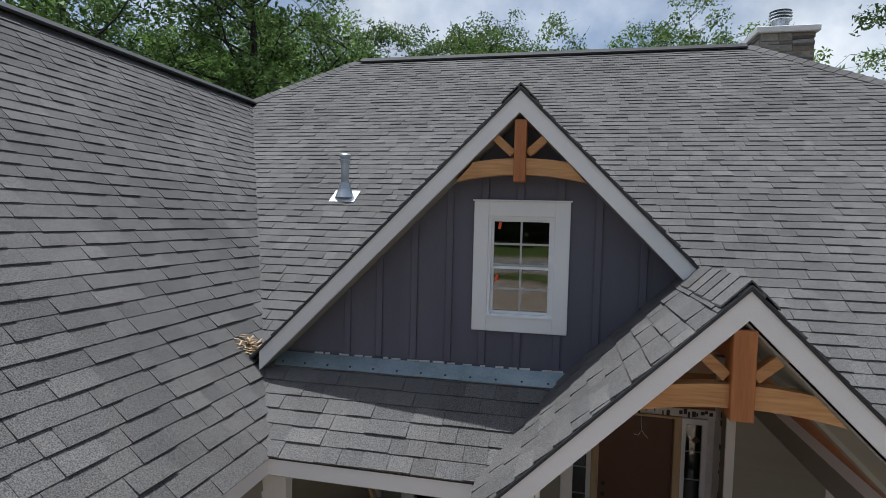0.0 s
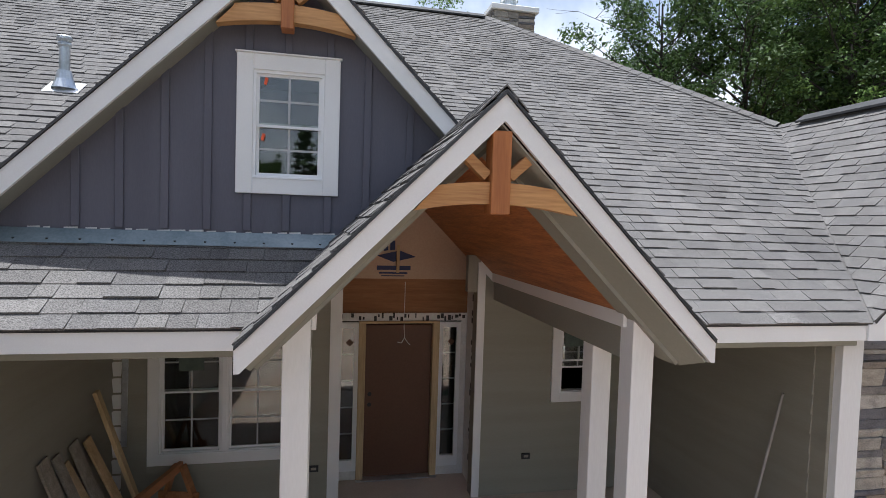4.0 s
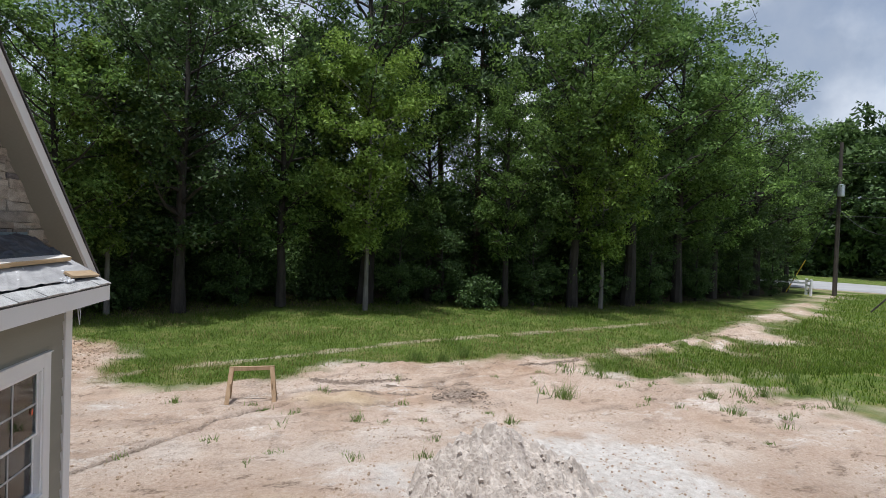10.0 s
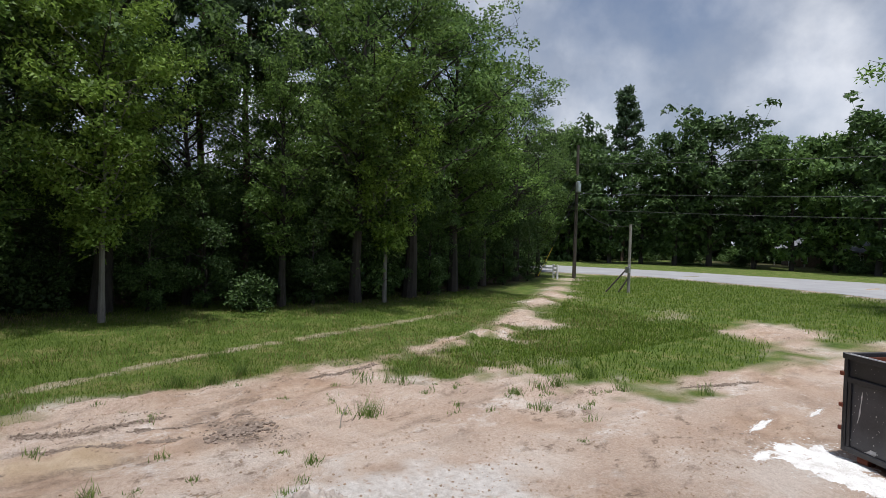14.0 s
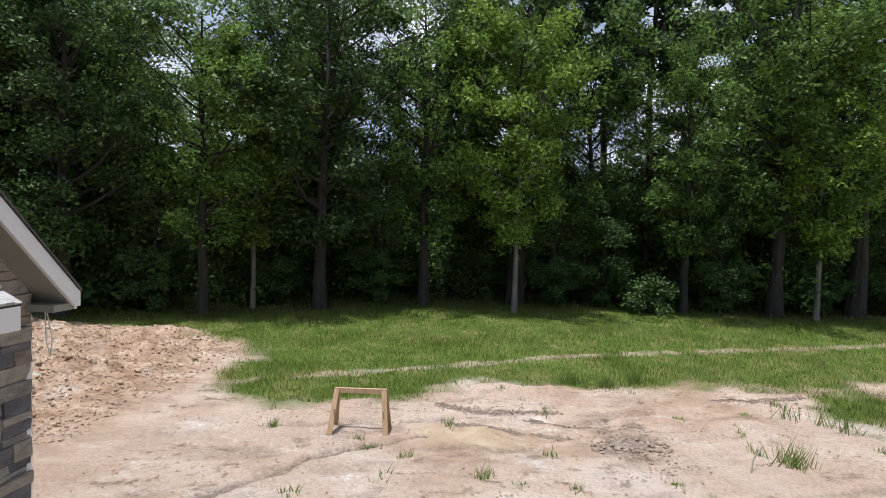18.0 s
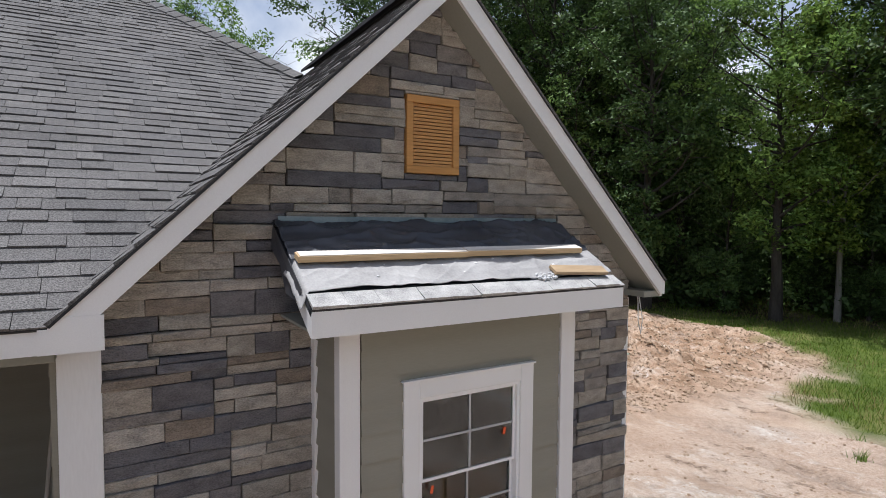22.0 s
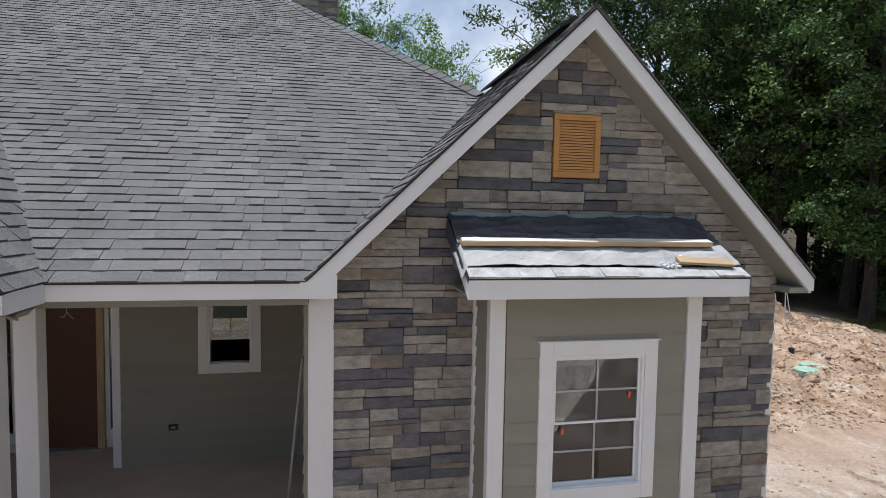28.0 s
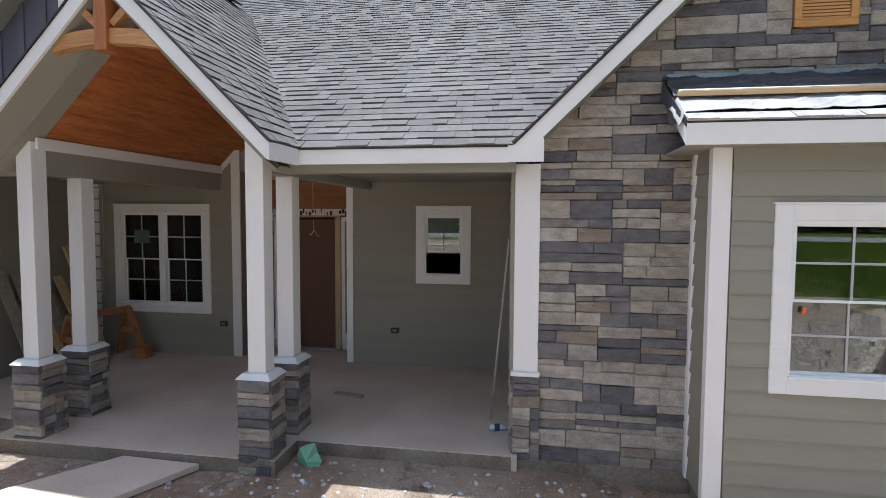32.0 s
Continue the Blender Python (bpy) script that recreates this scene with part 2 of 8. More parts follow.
BARK = material("bark", (0.020, 0.017, 0.014), (0.058, 0.050, 0.042), 0.95, 5.0, 30.0, 0.8, 0.03, stretch=(1, 1, .25))
BARK_PALE = material("pale_bark", (0.13, 0.12, 0.105), (0.25, 0.235, 0.21), 0.95, 4.0, 30.0, 0.6, 0.02, stretch=(1, 1, .25))
BARK_PINE = material("pine_bark", (0.07, 0.047, 0.035), (0.16, 0.11, 0.085), 0.95, 4.0, 24.0, 0.9, 0.03, stretch=(1, 1, .3))
ROAD = material("pale_asphalt", (0.27, 0.265, 0.26), (0.36, 0.355, 0.35), 0.9, 0.4, 20.0, 0.1)
SANDP = material("pale_sand", (0.32, 0.272, 0.232), (0.55, 0.483, 0.417), 0.97, 3.5, 22.0, 0.9, 0.05, fine_amount=0.5)
CLOD = material("dirt_clod", (0.26, 0.18, 0.115), (0.45, 0.335, 0.235), 0.97, 6.0, 50.0, 0.6, 0.02)
CLOD_DARK = material("damp_dirt_clod", (0.15, 0.113, 0.086), (0.32, 0.25, 0.195), 0.97, 6.0, 50.0, 0.8, 0.02)
LIME = material("white_lime_powder", (0.50, 0.46, 0.41), (0.86, 0.85, 0.83), 0.95, 5.0, 45.0, 0.4, 0.012, fine_amount=0.5)
MUNTIN = material("grey_grille", (0.40, 0.40, 0.40), (0.50, 0.50, 0.50), 0.5, 5.0, 60.0, 0.0)
COVER_GREEN = material("sun_bleached_plastic", (0.20, 0.33, 0.25), (0.34, 0.46, 0.38), 0.6, 6.0, 60.0, 0.1)
GREEN_TARP = material("pale_green_plastic", (0.16, 0.36, 0.24), (0.24, 0.48, 0.33), 0.5, 6.0, 60.0, 0.1)
CLEAR_BOTTLE = material("bottle_plastic", (0.45, 0.5, 0.55), (0.6, 0.64, 0.68), 0.2, 6.0, 60.0, 0.0)
POLE = material("creosote_pole", (0.045, 0.036, 0.03), (0.10, 0.085, 0.07), 0.95, 4.0, 30.0, 0.4, stretch=(1, 1, .15))
POST_GREY = material("grey_post", (0.22, 0.205, 0.18), (0.38, 0.36, 0.33), 0.9, 4.0, 30.0, 0.4, stretch=(1, 1, .15))
WIRE = material("dark_cable", (0.02, 0.02, 0.02), (0.04, 0.04, 0.04), 0.6, 5.0, 30.0, 0.0)
WIRE_PALE = material("white_cable", (0.6, 0.6, 0.58), (0.75, 0.75, 0.72), 0.6, 5.0, 30.0, 0.0)
BRICK_FAR = material("far_brick", (0.16, 0.115, 0.095), (0.27, 0.20, 0.165), 0.9, 3.0, 30.0, 0.1)
ROOF_FAR = material("far_roofing", (0.13, 0.135, 0.145), (0.22, 0.225, 0.235), 0.9, 1.0, 12.0, 0.1)
YELLOW = material("yellow_guard", (0.70, 0.50, 0.02), (0.80, 0.60, 0.04), 0.5, 5.0, 30.0, 0.0)


def glass_material():
    m = bpy.data.materials.new("window_glass")
    m.use_nodes = True
    n, l = m.node_tree.nodes, m.node_tree.links
    n.clear()
    out, mix = n.new("ShaderNodeOutputMaterial"), n.new("ShaderNodeMixShader")
    tr, gl, fr = n.new("ShaderNodeBsdfTransparent"), n.new("ShaderNodeBsdfGlossy"), n.new("ShaderNodeFresnel")
    fr.inputs["IOR"].default_value = 1.95
    tr.inputs["Color"].default_value = (0.80, 0.84, 0.82, 1)
    gl.inputs["Roughness"].default_value = 0.012
    l.new(fr.outputs["Fac"], mix.inputs["Fac"])
    l.new(tr.outputs["BSDF"], mix.inputs[1])
    l.new(gl.outputs["BSDF"], mix.inputs[2])
    l.new(mix.outputs["Shader"], out.inputs["Surface"])
    return m


def leaf_material(name, dark, light, through_amount=0.35):
    m = bpy.data.materials.new(name)
    m.use_nodes = True
    n, l = m.node_tree.nodes, m.node_tree.links
    b = n["Principled BSDF"]
    geo, inf = n.new("ShaderNodeNewGeometry"), n.new("ShaderNodeObjectInfo")
    ramp = n.new("ShaderNodeValToRGB")
    ramp.color_ramp.elements[0].color, ramp.color_ramp.elements[1].color = rgba(dark), rgba(light)
    l.new(geo.outputs["Random Per Island"], ramp.inputs["Fac"])
    hsv = n.new("ShaderNodeHueSaturation")
    span = n.new("ShaderNodeMapRange")
    span.inputs["To Min"].default_value, span.inputs["To Max"].default_value = 0.72, 1.25
    l.new(inf.outputs["Random"], span.inputs["Value"])
    l.new(span.outputs["Result"], hsv.inputs["Value"])
    l.new(ramp.outputs["Color"], hsv.inputs["Color"])
    l.new(hsv.outputs["Color"], b.inputs["Base Color"])
    b.inputs["Roughness"].default_value = 0.55
    b.inputs["Specular IOR Level"].default_value = 0.25
    tl, mix = n.new("ShaderNodeBsdfTranslucent"), n.new("ShaderNodeMixShader")
    l.new(hsv.outputs["Color"], tl.inputs["Color"])
    mix.inputs["Fac"].default_value = through_amount
    l.new(b.outputs["BSDF"], mix.inputs[1])
    l.new(tl.outputs["BSDF"], mix.inputs[2])
    l.new(mix.outputs["Shader"], n["Material Output"].inputs["Surface"])
    return m


GLASS = glass_material()
LEAF = leaf_material("oak_leaf", (0.041, 0.085, 0.016), (0.250, 0.385, 0.090), 0.40)
LEAF_LIGHT = leaf_material("sweetgum_leaf", (0.067, 0.118, 0.014), (0.270, 0.385, 0.075), 0.40)
LEAF_DARK = leaf_material("laurel_leaf", (0.031, 0.068, 0.017), (0.212, 0.330, 0.092), 0.36)
NEEDLE = leaf_material("pine_needles", (0.034, 0.066, 0.026), (0.112, 0.172, 0.075), 0.25)
# darker copy of the leaf colours, with canopy shade of the lower woods in it
LEAF_SHADED = leaf_material("shade_darkened_leaf", (0.024, 0.052, 0.014), (0.112, 0.182, 0.053), 0.22)
GRASS = leaf_material("grass_blades", (0.055, 0.105, 0.011), (0.205, 0.290, 0.038), 0.45)
STRAW = leaf_material("dry_grass_blades", (0.20, 0.16, 0.06), (0.42, 0.36, 0.17), 0.4)
GRASS_DRY = leaf_material("weed_blades", (0.09, 0.165, 0.03), (0.25, 0.33, 0.09), 0.45)


# ---- building helpers ----
def mesh_of(name, verts, faces, mat=None):
    me = bpy.data.meshes.new(name)
    me.from_pydata([tuple(v) for v in verts], [], faces)
    if mat:
        me.materials.append(mat)
    return me


def put(name, me, parent=None, label=""):
    ob = new(name, me)
    if parent:
        ob.parent = parent
    if label:
        ob["label"] = label
    return ob


def part(name, bm, mat, parent=None, label=""):
    """Links a bmesh as one mesh object under a thing or a part."""
    bmesh.ops.recalc_face_normals(bm, faces=bm.faces[:])
    me = bpy.data.meshes.new(name)
    bm.to_mesh(me)
    bm.free()
    me.materials.append(mat)
    return put(name, me, parent, label)


def hull8(bm, p):
    v = [bm.verts.new(q) for q in p]
    for f in ((0, 3, 2, 1), (4, 5, 6, 7), (0, 1, 5, 4), (1, 2, 6, 5), (2, 3, 7, 6), (3, 0, 4, 7)):
        bm.faces.new([v[i] for i in f])
    return bm


def box(x0, x1, y0, y1, z0, z1, bevel=0.0, bm=None):
    own = bm is None
    bm = bm or bmesh.new()
    hull8(bm, [(x0, y0, z0), (x1, y0, z0), (x1, y1, z0), (x0, y1, z0), (x0, y0, z1), (x1, y0, z1), (x1, y1, z1), (x0, y1, z1)])
    if bevel and own:
        bmesh.ops.bevel(bm, geom=bm.edges[:], offset=bevel, segments=1, affect='EDGES')
    return bm


def bar(a, b, w, h, up=(0, 0, 1), bevel=0.0, bm=None):
    """A timber from a to b, w wide and h high, with its height along up."""
    own = bm is None
    bm = bm or bmesh.new()
    a, b = Vector(a), Vector(b)
    d = (b - a).normalized()
    s = d.cross(Vector(up))
    if s.length < 1e-4:
        s = d.cross(Vector((1, 0, 0)))
    s.normalize()
    t = s.cross(d)
    q = [(-w / 2, -h / 2), (w / 2, -h / 2), (w / 2, h / 2), (-w / 2, h / 2)]
    hull8(bm, [a + s * i + t * j for i, j in q] + [b + s * i + t * j for i, j in q])
    if bevel and own:
        bmesh.ops.bevel(bm, geom=bm.edges[:], offset=bevel, segments=1, affect='EDGES')
    return bm


def tube(points, radii, sides=8, bm=None):
    bm = bm or bmesh.new()
    rings = []
    for i, p in enumerate(points):
        p = Vector(p)
        d = (Vector(points[min(i + 1, len(points) - 1)]) - Vector(points[max(i - 1, 0)])).normalized()
        s = d.cross(Vector((0.31, 0.87, 0.12))).normalized()
        t = d.cross(s)
        r = radii[i] if hasattr(radii, "__len__") else radii
        rings.append([bm.verts.new(p + (s * math.cos(a) + t * math.sin(a)) * r) for a in [2 * math.pi * k / sides for k in range(sides)]])
    for a, b in zip(rings, rings[1:]):
        for k in range(sides):
            bm.faces.new((a[k], a[(k + 1) % sides], b[(k + 1) % sides], b[k]))
    bm.faces.new(rings[0][::-1])
    bm.faces.new(rings[-1])
    return bm


def slab_poly(points, thick, bm=None):
    """A flat polygon in space, given thickness along its own normal, downwards."""
    bm = bm or bmesh.new()
    p = [Vector(q) for q in points]
    n = (p[1] - p[0]).cross(p[2] - p[0]).normalized()
    if n.z < 0:
        n = -n
    top = [bm.verts.new(q) for q in p]
    low = [bm.verts.new(q - n * thick) for q in p]
    bm.faces.new(top)
    bm.faces.new(low[::-1])
    for i in range(len(p)):
        j = (i + 1) % len(p)
        bm.faces.new((top[j], top[i], low[i], low[j]))
    return bm


def extrude_poly(points, vec, bm=None):
    bm = bm or bmesh.new()
    a = [bm.verts.new(Vector(q)) for q in points]
    b = [bm.verts.new(Vector(q) + Vector(vec)) for q in points]
    bm.faces.new(a)
    bm.faces.new(b[::-1])
    for i in range(len(a)):
        j = (i + 1) % len(a)
        bm.faces.new((a[j], a[i], b[i], b[j]))
    return bm


def empty(name, loc=(0, 0, 0), label="", category="", group="", kind=""):
    ob = new(name)
    ob.location = loc
    ob.empty_display_size = 0.1
    return tagged(ob, label, category, group, kind)


def clip_convex(poly, clip):
    """Sutherland-Hodgman in the plane; clip is convex."""
    area = sum(a[0] * b[1] - b[0] * a[1] for a, b in zip(clip, clip[1:] + clip[:1]))
    ring = clip if area > 0 else clip[::-1]
    for a, b in zip(ring, ring[1:] + ring[:1]):
        res = []
        for p, q in zip(poly, poly[1:] + poly[:1]):
            dp = (b[0] - a[0]) * (p[1] - a[1]) - (b[1] - a[1]) * (p[0] - a[0])
            dq = (b[0] - a[0]) * (q[1] - a[1]) - (b[1] - a[1]) * (q[0] - a[0])
            if dp >= 0:
                res.append(p)
            if (dp >= 0) != (dq >= 0):
                f = dp / (dp - dq)
                res.append((p[0] + (q[0] - p[0]) * f, p[1] + (q[1] - p[1]) * f))
        poly = res
        if len(poly) < 3:
            return []
    return poly


def poly_area(p):
    return abs(sum(a[0] * b[1] - b[0] * a[1] for a, b in zip(p, p[1:] + p[:1]))) / 2

# ---- plan of the house, in metres; z = 0 is the porch slab ----
EAVE_Y, EAVE_Z, PITCH = 3.94, 2.69, 0.6335        # main roof
RIDGE_Y = 12.05
LEFT_X, LEFT_RIDGE = -0.875, -4.75                # left wing: eave and ridge
PORCH_L, PORCH_R, PORCH_X, PORCH_TOP, PORCH_Y = 0.674, 3.585, 2.13, 4.14, 3.395
DORM_X, DORM_TOP, DORM_Y, DORM_WALL = 0.83, 5.44, 4.53, 4.765
WING_X, WING_TOP, WING_Y, WING_S, WING_SR = 7.855, 5.03, 3.92, 0.969, 0.995
STONE_Y, BACK_Y, DOOR_Y = 4.23, 6.87, 7.53
BAY_Y, BAY_L, BAY_R = 3.667, 6.92, 8.76


def z_main(y):
    return EAVE_Z + PITCH * (y - EAVE_Y)


def z_left(x):
    return EAVE_Z + (LEFT_X - x)


def z_porch_l(x):
    return PORCH_TOP - (PORCH_X - x)


def z_porch_r(x):
    return DORM_TOP - (x - DORM_X)


def z_dorm_l(x):
    return DORM_TOP - (DORM_X - x)


def z_wing_l(x):
    return WING_TOP - WING_S * (WING_X - x)


def z_wing_r(x):
    return WING_TOP - WING_SR * (x - WING_X)


def smooth(a, b, v):
    u = min(1.0, max(0.0, (v - a) / (b - a)))
    return u * u * (3 - 2 * u)


def ground_z(x, y):
    return -0.25 + 0.115 * smooth(1.2, 2.9, y) * smooth(7.0, 5.6, x) * smooth(12, 8, y) - 0.17 * smooth(6, 14, x) + 0.28 * smooth(14, 32, math.hypot(x - 6, y))


EXPOSURE = 0.142


def shingle_piece(quad, o, u, v, n, t0, hb):
    """One shingle tab: a slightly wedge-shaped plate with a proud lower edge."""
    k = len(quad)
    verts = [o + u * s + v * t + n * (hb * (1 - (t - t0) / 0.15) + 0.002) for s, t in quad]
    verts += [o + u * s + v * t - n * 0.003 for s, t in quad]
    faces = [tuple(range(k))] + [(i, i + k, (i + 1) % k + k, (i + 1) % k) for i in range(k)]
    return verts, faces


def shingled_roof(name, o, u, v, polys, label, near, singles=260, seed=1, deck=True, mat=SHINGLE):
    """A roof plane of laid tabs; polys are convex, in metres along the eave and up the slope."""
    rnd = random.Random(seed)
    o, u, v = Vector(o), Vector(u).normalized(), Vector(v).normalized()
    n = u.cross(v)
    if n.z < 0:
        n = -n
    bm = bmesh.new()
    for p in polys:
        slab_poly([o + u * s + v * t - n * 0.004 for s, t in p], 0.014, bm)
    roof = tagged(part(name, bm, VENT_BLACK), label, "roof", kind="structure")
    smin, smax = min(s for p in polys for s, _ in p), max(s for p in polys for s, _ in p)
    tmin, tmax = min(t for p in polys for _, t in p), max(t for p in polys for _, t in p)
    pieces = []
    k = 0
    while tmin + k * EXPOSURE < tmax:
        t0 = tmin + k * EXPOSURE
        s = smin - rnd.uniform(0.02, 0.3)
        raised = rnd.random() < 0.5
        while s < smax:
            w = rnd.choice((0.13, 0.17, 0.2, 0.24, 0.28, 0.32))
            jit = rnd.uniform(-0.004, 0.004)
            quad = [(s + 0.0015, t0 + jit), (s + w - 0.0015, t0 + jit), (s + w - 0.0015, t0 + 0.15), (s + 0.0015, t0 + 0.15)]
            hb = (0.0135 if raised else 0.0065) + rnd.uniform(-0.001, 0.003)
            if rnd.random() < 0.006:
                hb += 0.006
            for p in polys:
                q = clip_convex(quad, p)
                if len(q) >= 3 and poly_area(q) > 2e-4:
                    pieces.append(shingle_piece(q, o, u, v, n, t0, hb))
            raised = not raised if rnd.random() < 0.8 else raised
            s += w
        k += 1
    near = Vector(near)
    pieces.sort(key=lambda pc: (pc[0][0] - near).length)
    for verts, faces in pieces[:singles]:
        put("shingle", mesh_of("shingle", verts, faces, mat), roof)
    verts, faces = [], []
    for vs, fs in pieces[singles:]:
        b = len(verts)
        verts += vs
        faces += [tuple(i + b for i in f) for f in fs]
    if verts:
        tagged(put("shingle_courses", mesh_of("shingle_courses", verts, faces, mat), roof), kind="stuff")
    return roof


def plane_poly(pts, zf, o, u, v):
    o, u, v = Vector(o), Vector(u).normalized(), Vector(v).normalized()
    return [((Vector((x, y, zf(x, y))) - o).dot(u), (Vector((x, y, zf(x, y))) - o).dot(v)) for x, y in pts]


def roof_plane(name, pts_list, zf, o, u, v, label, near, singles=260, seed=1):
    return shingled_roof(name, o, u, v, [plane_poly(p, zf, o, u, v) for p in pts_list], label, near, singles, seed)


# ---- plain roof decks out of sight, closing the house ----
def plain_deck(name, pts, label, thick=0.05):
    return tagged(part(name, slab_poly(pts, thick), SHINGLE), label, "roof", kind="structure")


hip_right = lambda x: z_main(RIDGE_Y) - 0.832 * (x - 4.476)
plain_deck("roof_back", [(-3.4, RIDGE_Y, 7.828), (4.476, RIDGE_Y, 7.828), (9.5, 20.5, 2.5), (-9.0, 20.5, 2.5)], "grey shingled rear slope behind the ridge")
plain_deck("roof_hip_east", [(4.476, RIDGE_Y, 7.80), (WING_X, 7.6, WING_TOP - 0.02), (10.2, 7.6, hip_right(10.2)), (10.2, 20.0, hip_right(10.2)), (6.5, 16.5, 5.0)], "grey shingled hip end over the side")
plain_deck("roof_wing_east", [(WING_X, WING_Y - 0.02, WING_TOP), (10.2, WING_Y - 0.02, z_wing_r(10.2)), (10.2, 9.5, z_wing_r(10.2)), (WING_X, 9.5, WING_TOP)], "grey shingled outer slope of the stone wing", 0.014)
plain_deck("roof_left_west", [(LEFT_RIDGE, -3, z_left(LEFT_RIDGE)), (LEFT_RIDGE, 10.06, z_left(LEFT_RIDGE)), (-9.2, 14.0, 2.3), (-9.2, -3, 2.3)], "grey shingled outer slope of the garage wing")
plain_deck("roof_hip_west", [(-3.4, RIDGE_Y, 7.81), (LEFT_RIDGE, 10.06, z_left(LEFT_RIDGE)), (-9.2, 14.0, 2.4), (-9.0, 20.5, 2.45)], "grey shingled hip end over the garage side")

# ---- ridge vents, hip caps and valleys ----
def ridge_vent(name, a, b, label):
    bm = bmesh.new()
    a, b = Vector(a), Vector(b)
    d = (b - a).normalized()
    s = d.cross(Vector((0, 0, 1))).normalized()
    prof = [(-0.15, -0.085), (-0.15, -0.055), (0, 0.045), (0.15, -0.055), (0.15, -0.085), (0, 0.0)]
    pts = [a + s * i + Vector((0, 0, j)) for i, j in prof]
    return tagged(part(name, extrude_poly(pts, b - a, bm), VENT_BLACK), label, "ridge vent", kind="structure")


def cap_row(name, a, b, label, drop=0.5, width=0.14, mat=None, step=0.2):
    thing = empty(name, a, label, "ridge caps", kind="structure")
    a, b = Vector(a), Vector(b)
    d = (b - a).normalized()
    s = d.cross(Vector((0, 0, 1))).normalized()
    up = s.cross(d)
    n = int((b - a).length / step)
    for i in range(n):
        p0, p1 = a + d * step * i, a + d * (step * i + step * 1.25)
        prof = [(-width, -width * drop), (0, 0.008), (width, -width * drop)]
        vs = [p0 + s * x + up * (z + 0.022) for x, z in prof] + [p1 + s * x + up * (z + 0.010) for x, z in prof]
        vs += [q - up * 0.012 for q in vs]
        fs = [(0, 1, 4, 3), (1, 2, 5, 4), (0, 6, 7, 1), (1, 7, 8, 2), (0, 3, 9, 6), (2, 8, 11, 5)]
        ob = put("ridge_cap", mesh_of("ridge_cap", vs, fs, mat or SHINGLE))
        ob.parent = thing
        ob.matrix_parent_inverse = Matrix.Translation(-a)
    return thing


ridge_vent("ridge_vent_main", (-3.3, RIDGE_Y, 7.86), (4.4, RIDGE_Y, 7.86), "black ridge vent along the main ridge")
ridge_vent("ridge_vent_garage", (LEFT_RIDGE, -3, z_left(LEFT_RIDGE) + 0.03), (LEFT_RIDGE, 10.2, z_left(LEFT_RIDGE) + 0.03), "black ridge vent along the garage wing ridge")
ridge_vent("ridge_vent_wing", (WING_X, 4.35, WING_TOP + 0.03), (WING_X, 7.15, WING_TOP + 0.03), "black ridge vent on the stone wing ridge")
ridge_vent("ridge_vent_dormer", (DORM_X, 5.3, DORM_TOP + 0.03), (DORM_X, 7.7, DORM_TOP + 0.03), "black ridge vent on the dormer ridge")
cap_row("hip_caps_east", (WING_X, 7.6, WING_TOP + 0.02), (4.476, RIDGE_Y, 7.85), "overlapping grey shingle caps down the hip")
cap_row("hip_caps_west", (LEFT_RIDGE, 10.06, 6.6), (-3.4, RIDGE_Y, 7.85), "overlapping grey shingle caps on the far hip")
cap_row("porch_ridge_caps", (PORCH_X, PORCH_Y, PORCH_TOP + 0.005), (PORCH_X, DORM_WALL - 0.25, PORCH_TOP + 0.005), "grey shingle caps on the porch gable ridge", 0.95)
cap_row("dormer_ridge_caps", (DORM_X, DORM_Y, DORM_TOP + 0.005), (DORM_X, 5.3, DORM_TOP + 0.005), "grey shingle caps at the dormer peak", 0.95)
cap_row("wing_ridge_caps", (WING_X, WING_Y, WING_TOP + 0.005), (WING_X, 4.4, WING_TOP + 0.005), "grey shingle caps at the stone gable peak", 0.95)


def valley_strip(name, a, b, label):
    a, b = Vector(a), Vector(b)
    bm = bmesh.new()
    bar(a + Vector((0, 0, 0.004)), b + Vector((0, 0, 0.004)), 0.07, 0.014, bm=bm)
    return tagged(part(name, bm, SHINGLE), label, "valley", kind="structure")


valley_strip("valley_garage", (LEFT_X, EAVE_Y, EAVE_Z), (LEFT_RIDGE, 10.06, 6.566), "woven shingle valley beside the garage wing")
valley_strip("valley_wing", (5.45, 3.94, 2.69), (7.84, 7.62, 5.02), "woven shingle valley beside the stone wing")
valley_strip("valley_porch", (3.58, 3.94, 2.69), (0.83, 8.28, 5.44), "woven shingle valley beside the porch gable")


# ---- walls ----
def wall_y(name, x0, x1, z0, z1, yf, thick, mat, label, holes=(), back=True):
    """A wall whose outer face is the plane y = yf, with openings (x0, x1, z0, z1) through it."""
    xs = sorted({x0, x1, *[h[0] for h in holes], *[h[1] for h in holes]})
    zs = sorted({z0, z1, *[h[2] for h in holes], *[h[3] for h in holes]})
    bm = bmesh.new()
    for xa, xb in zip(xs, xs[1:]):
        run = None
        for za, zb in zip(zs, zs[1:]):
            open_ = any(h[0] < (xa + xb) / 2 < h[1] and h[2] < (za + zb) / 2 < h[3] for h in holes)
            if not open_:
                run = [za, zb] if run is None else [run[0], zb]
            if open_ or zb == zs[-1]:
                if run:
                    box(xa, xb, yf, yf + thick, run[0], run[1], bm=bm)
                run = None
    return tagged(part(name, bm, mat), label, "wall", kind="structure")


def wall_box(name, x0, x1, y0, y1, z0, z1, mat, label):
    return tagged(part(name, box(x0, x1, y0, y1, z0, z1), mat), label, "wall", kind="structure")


LAP = 0.178


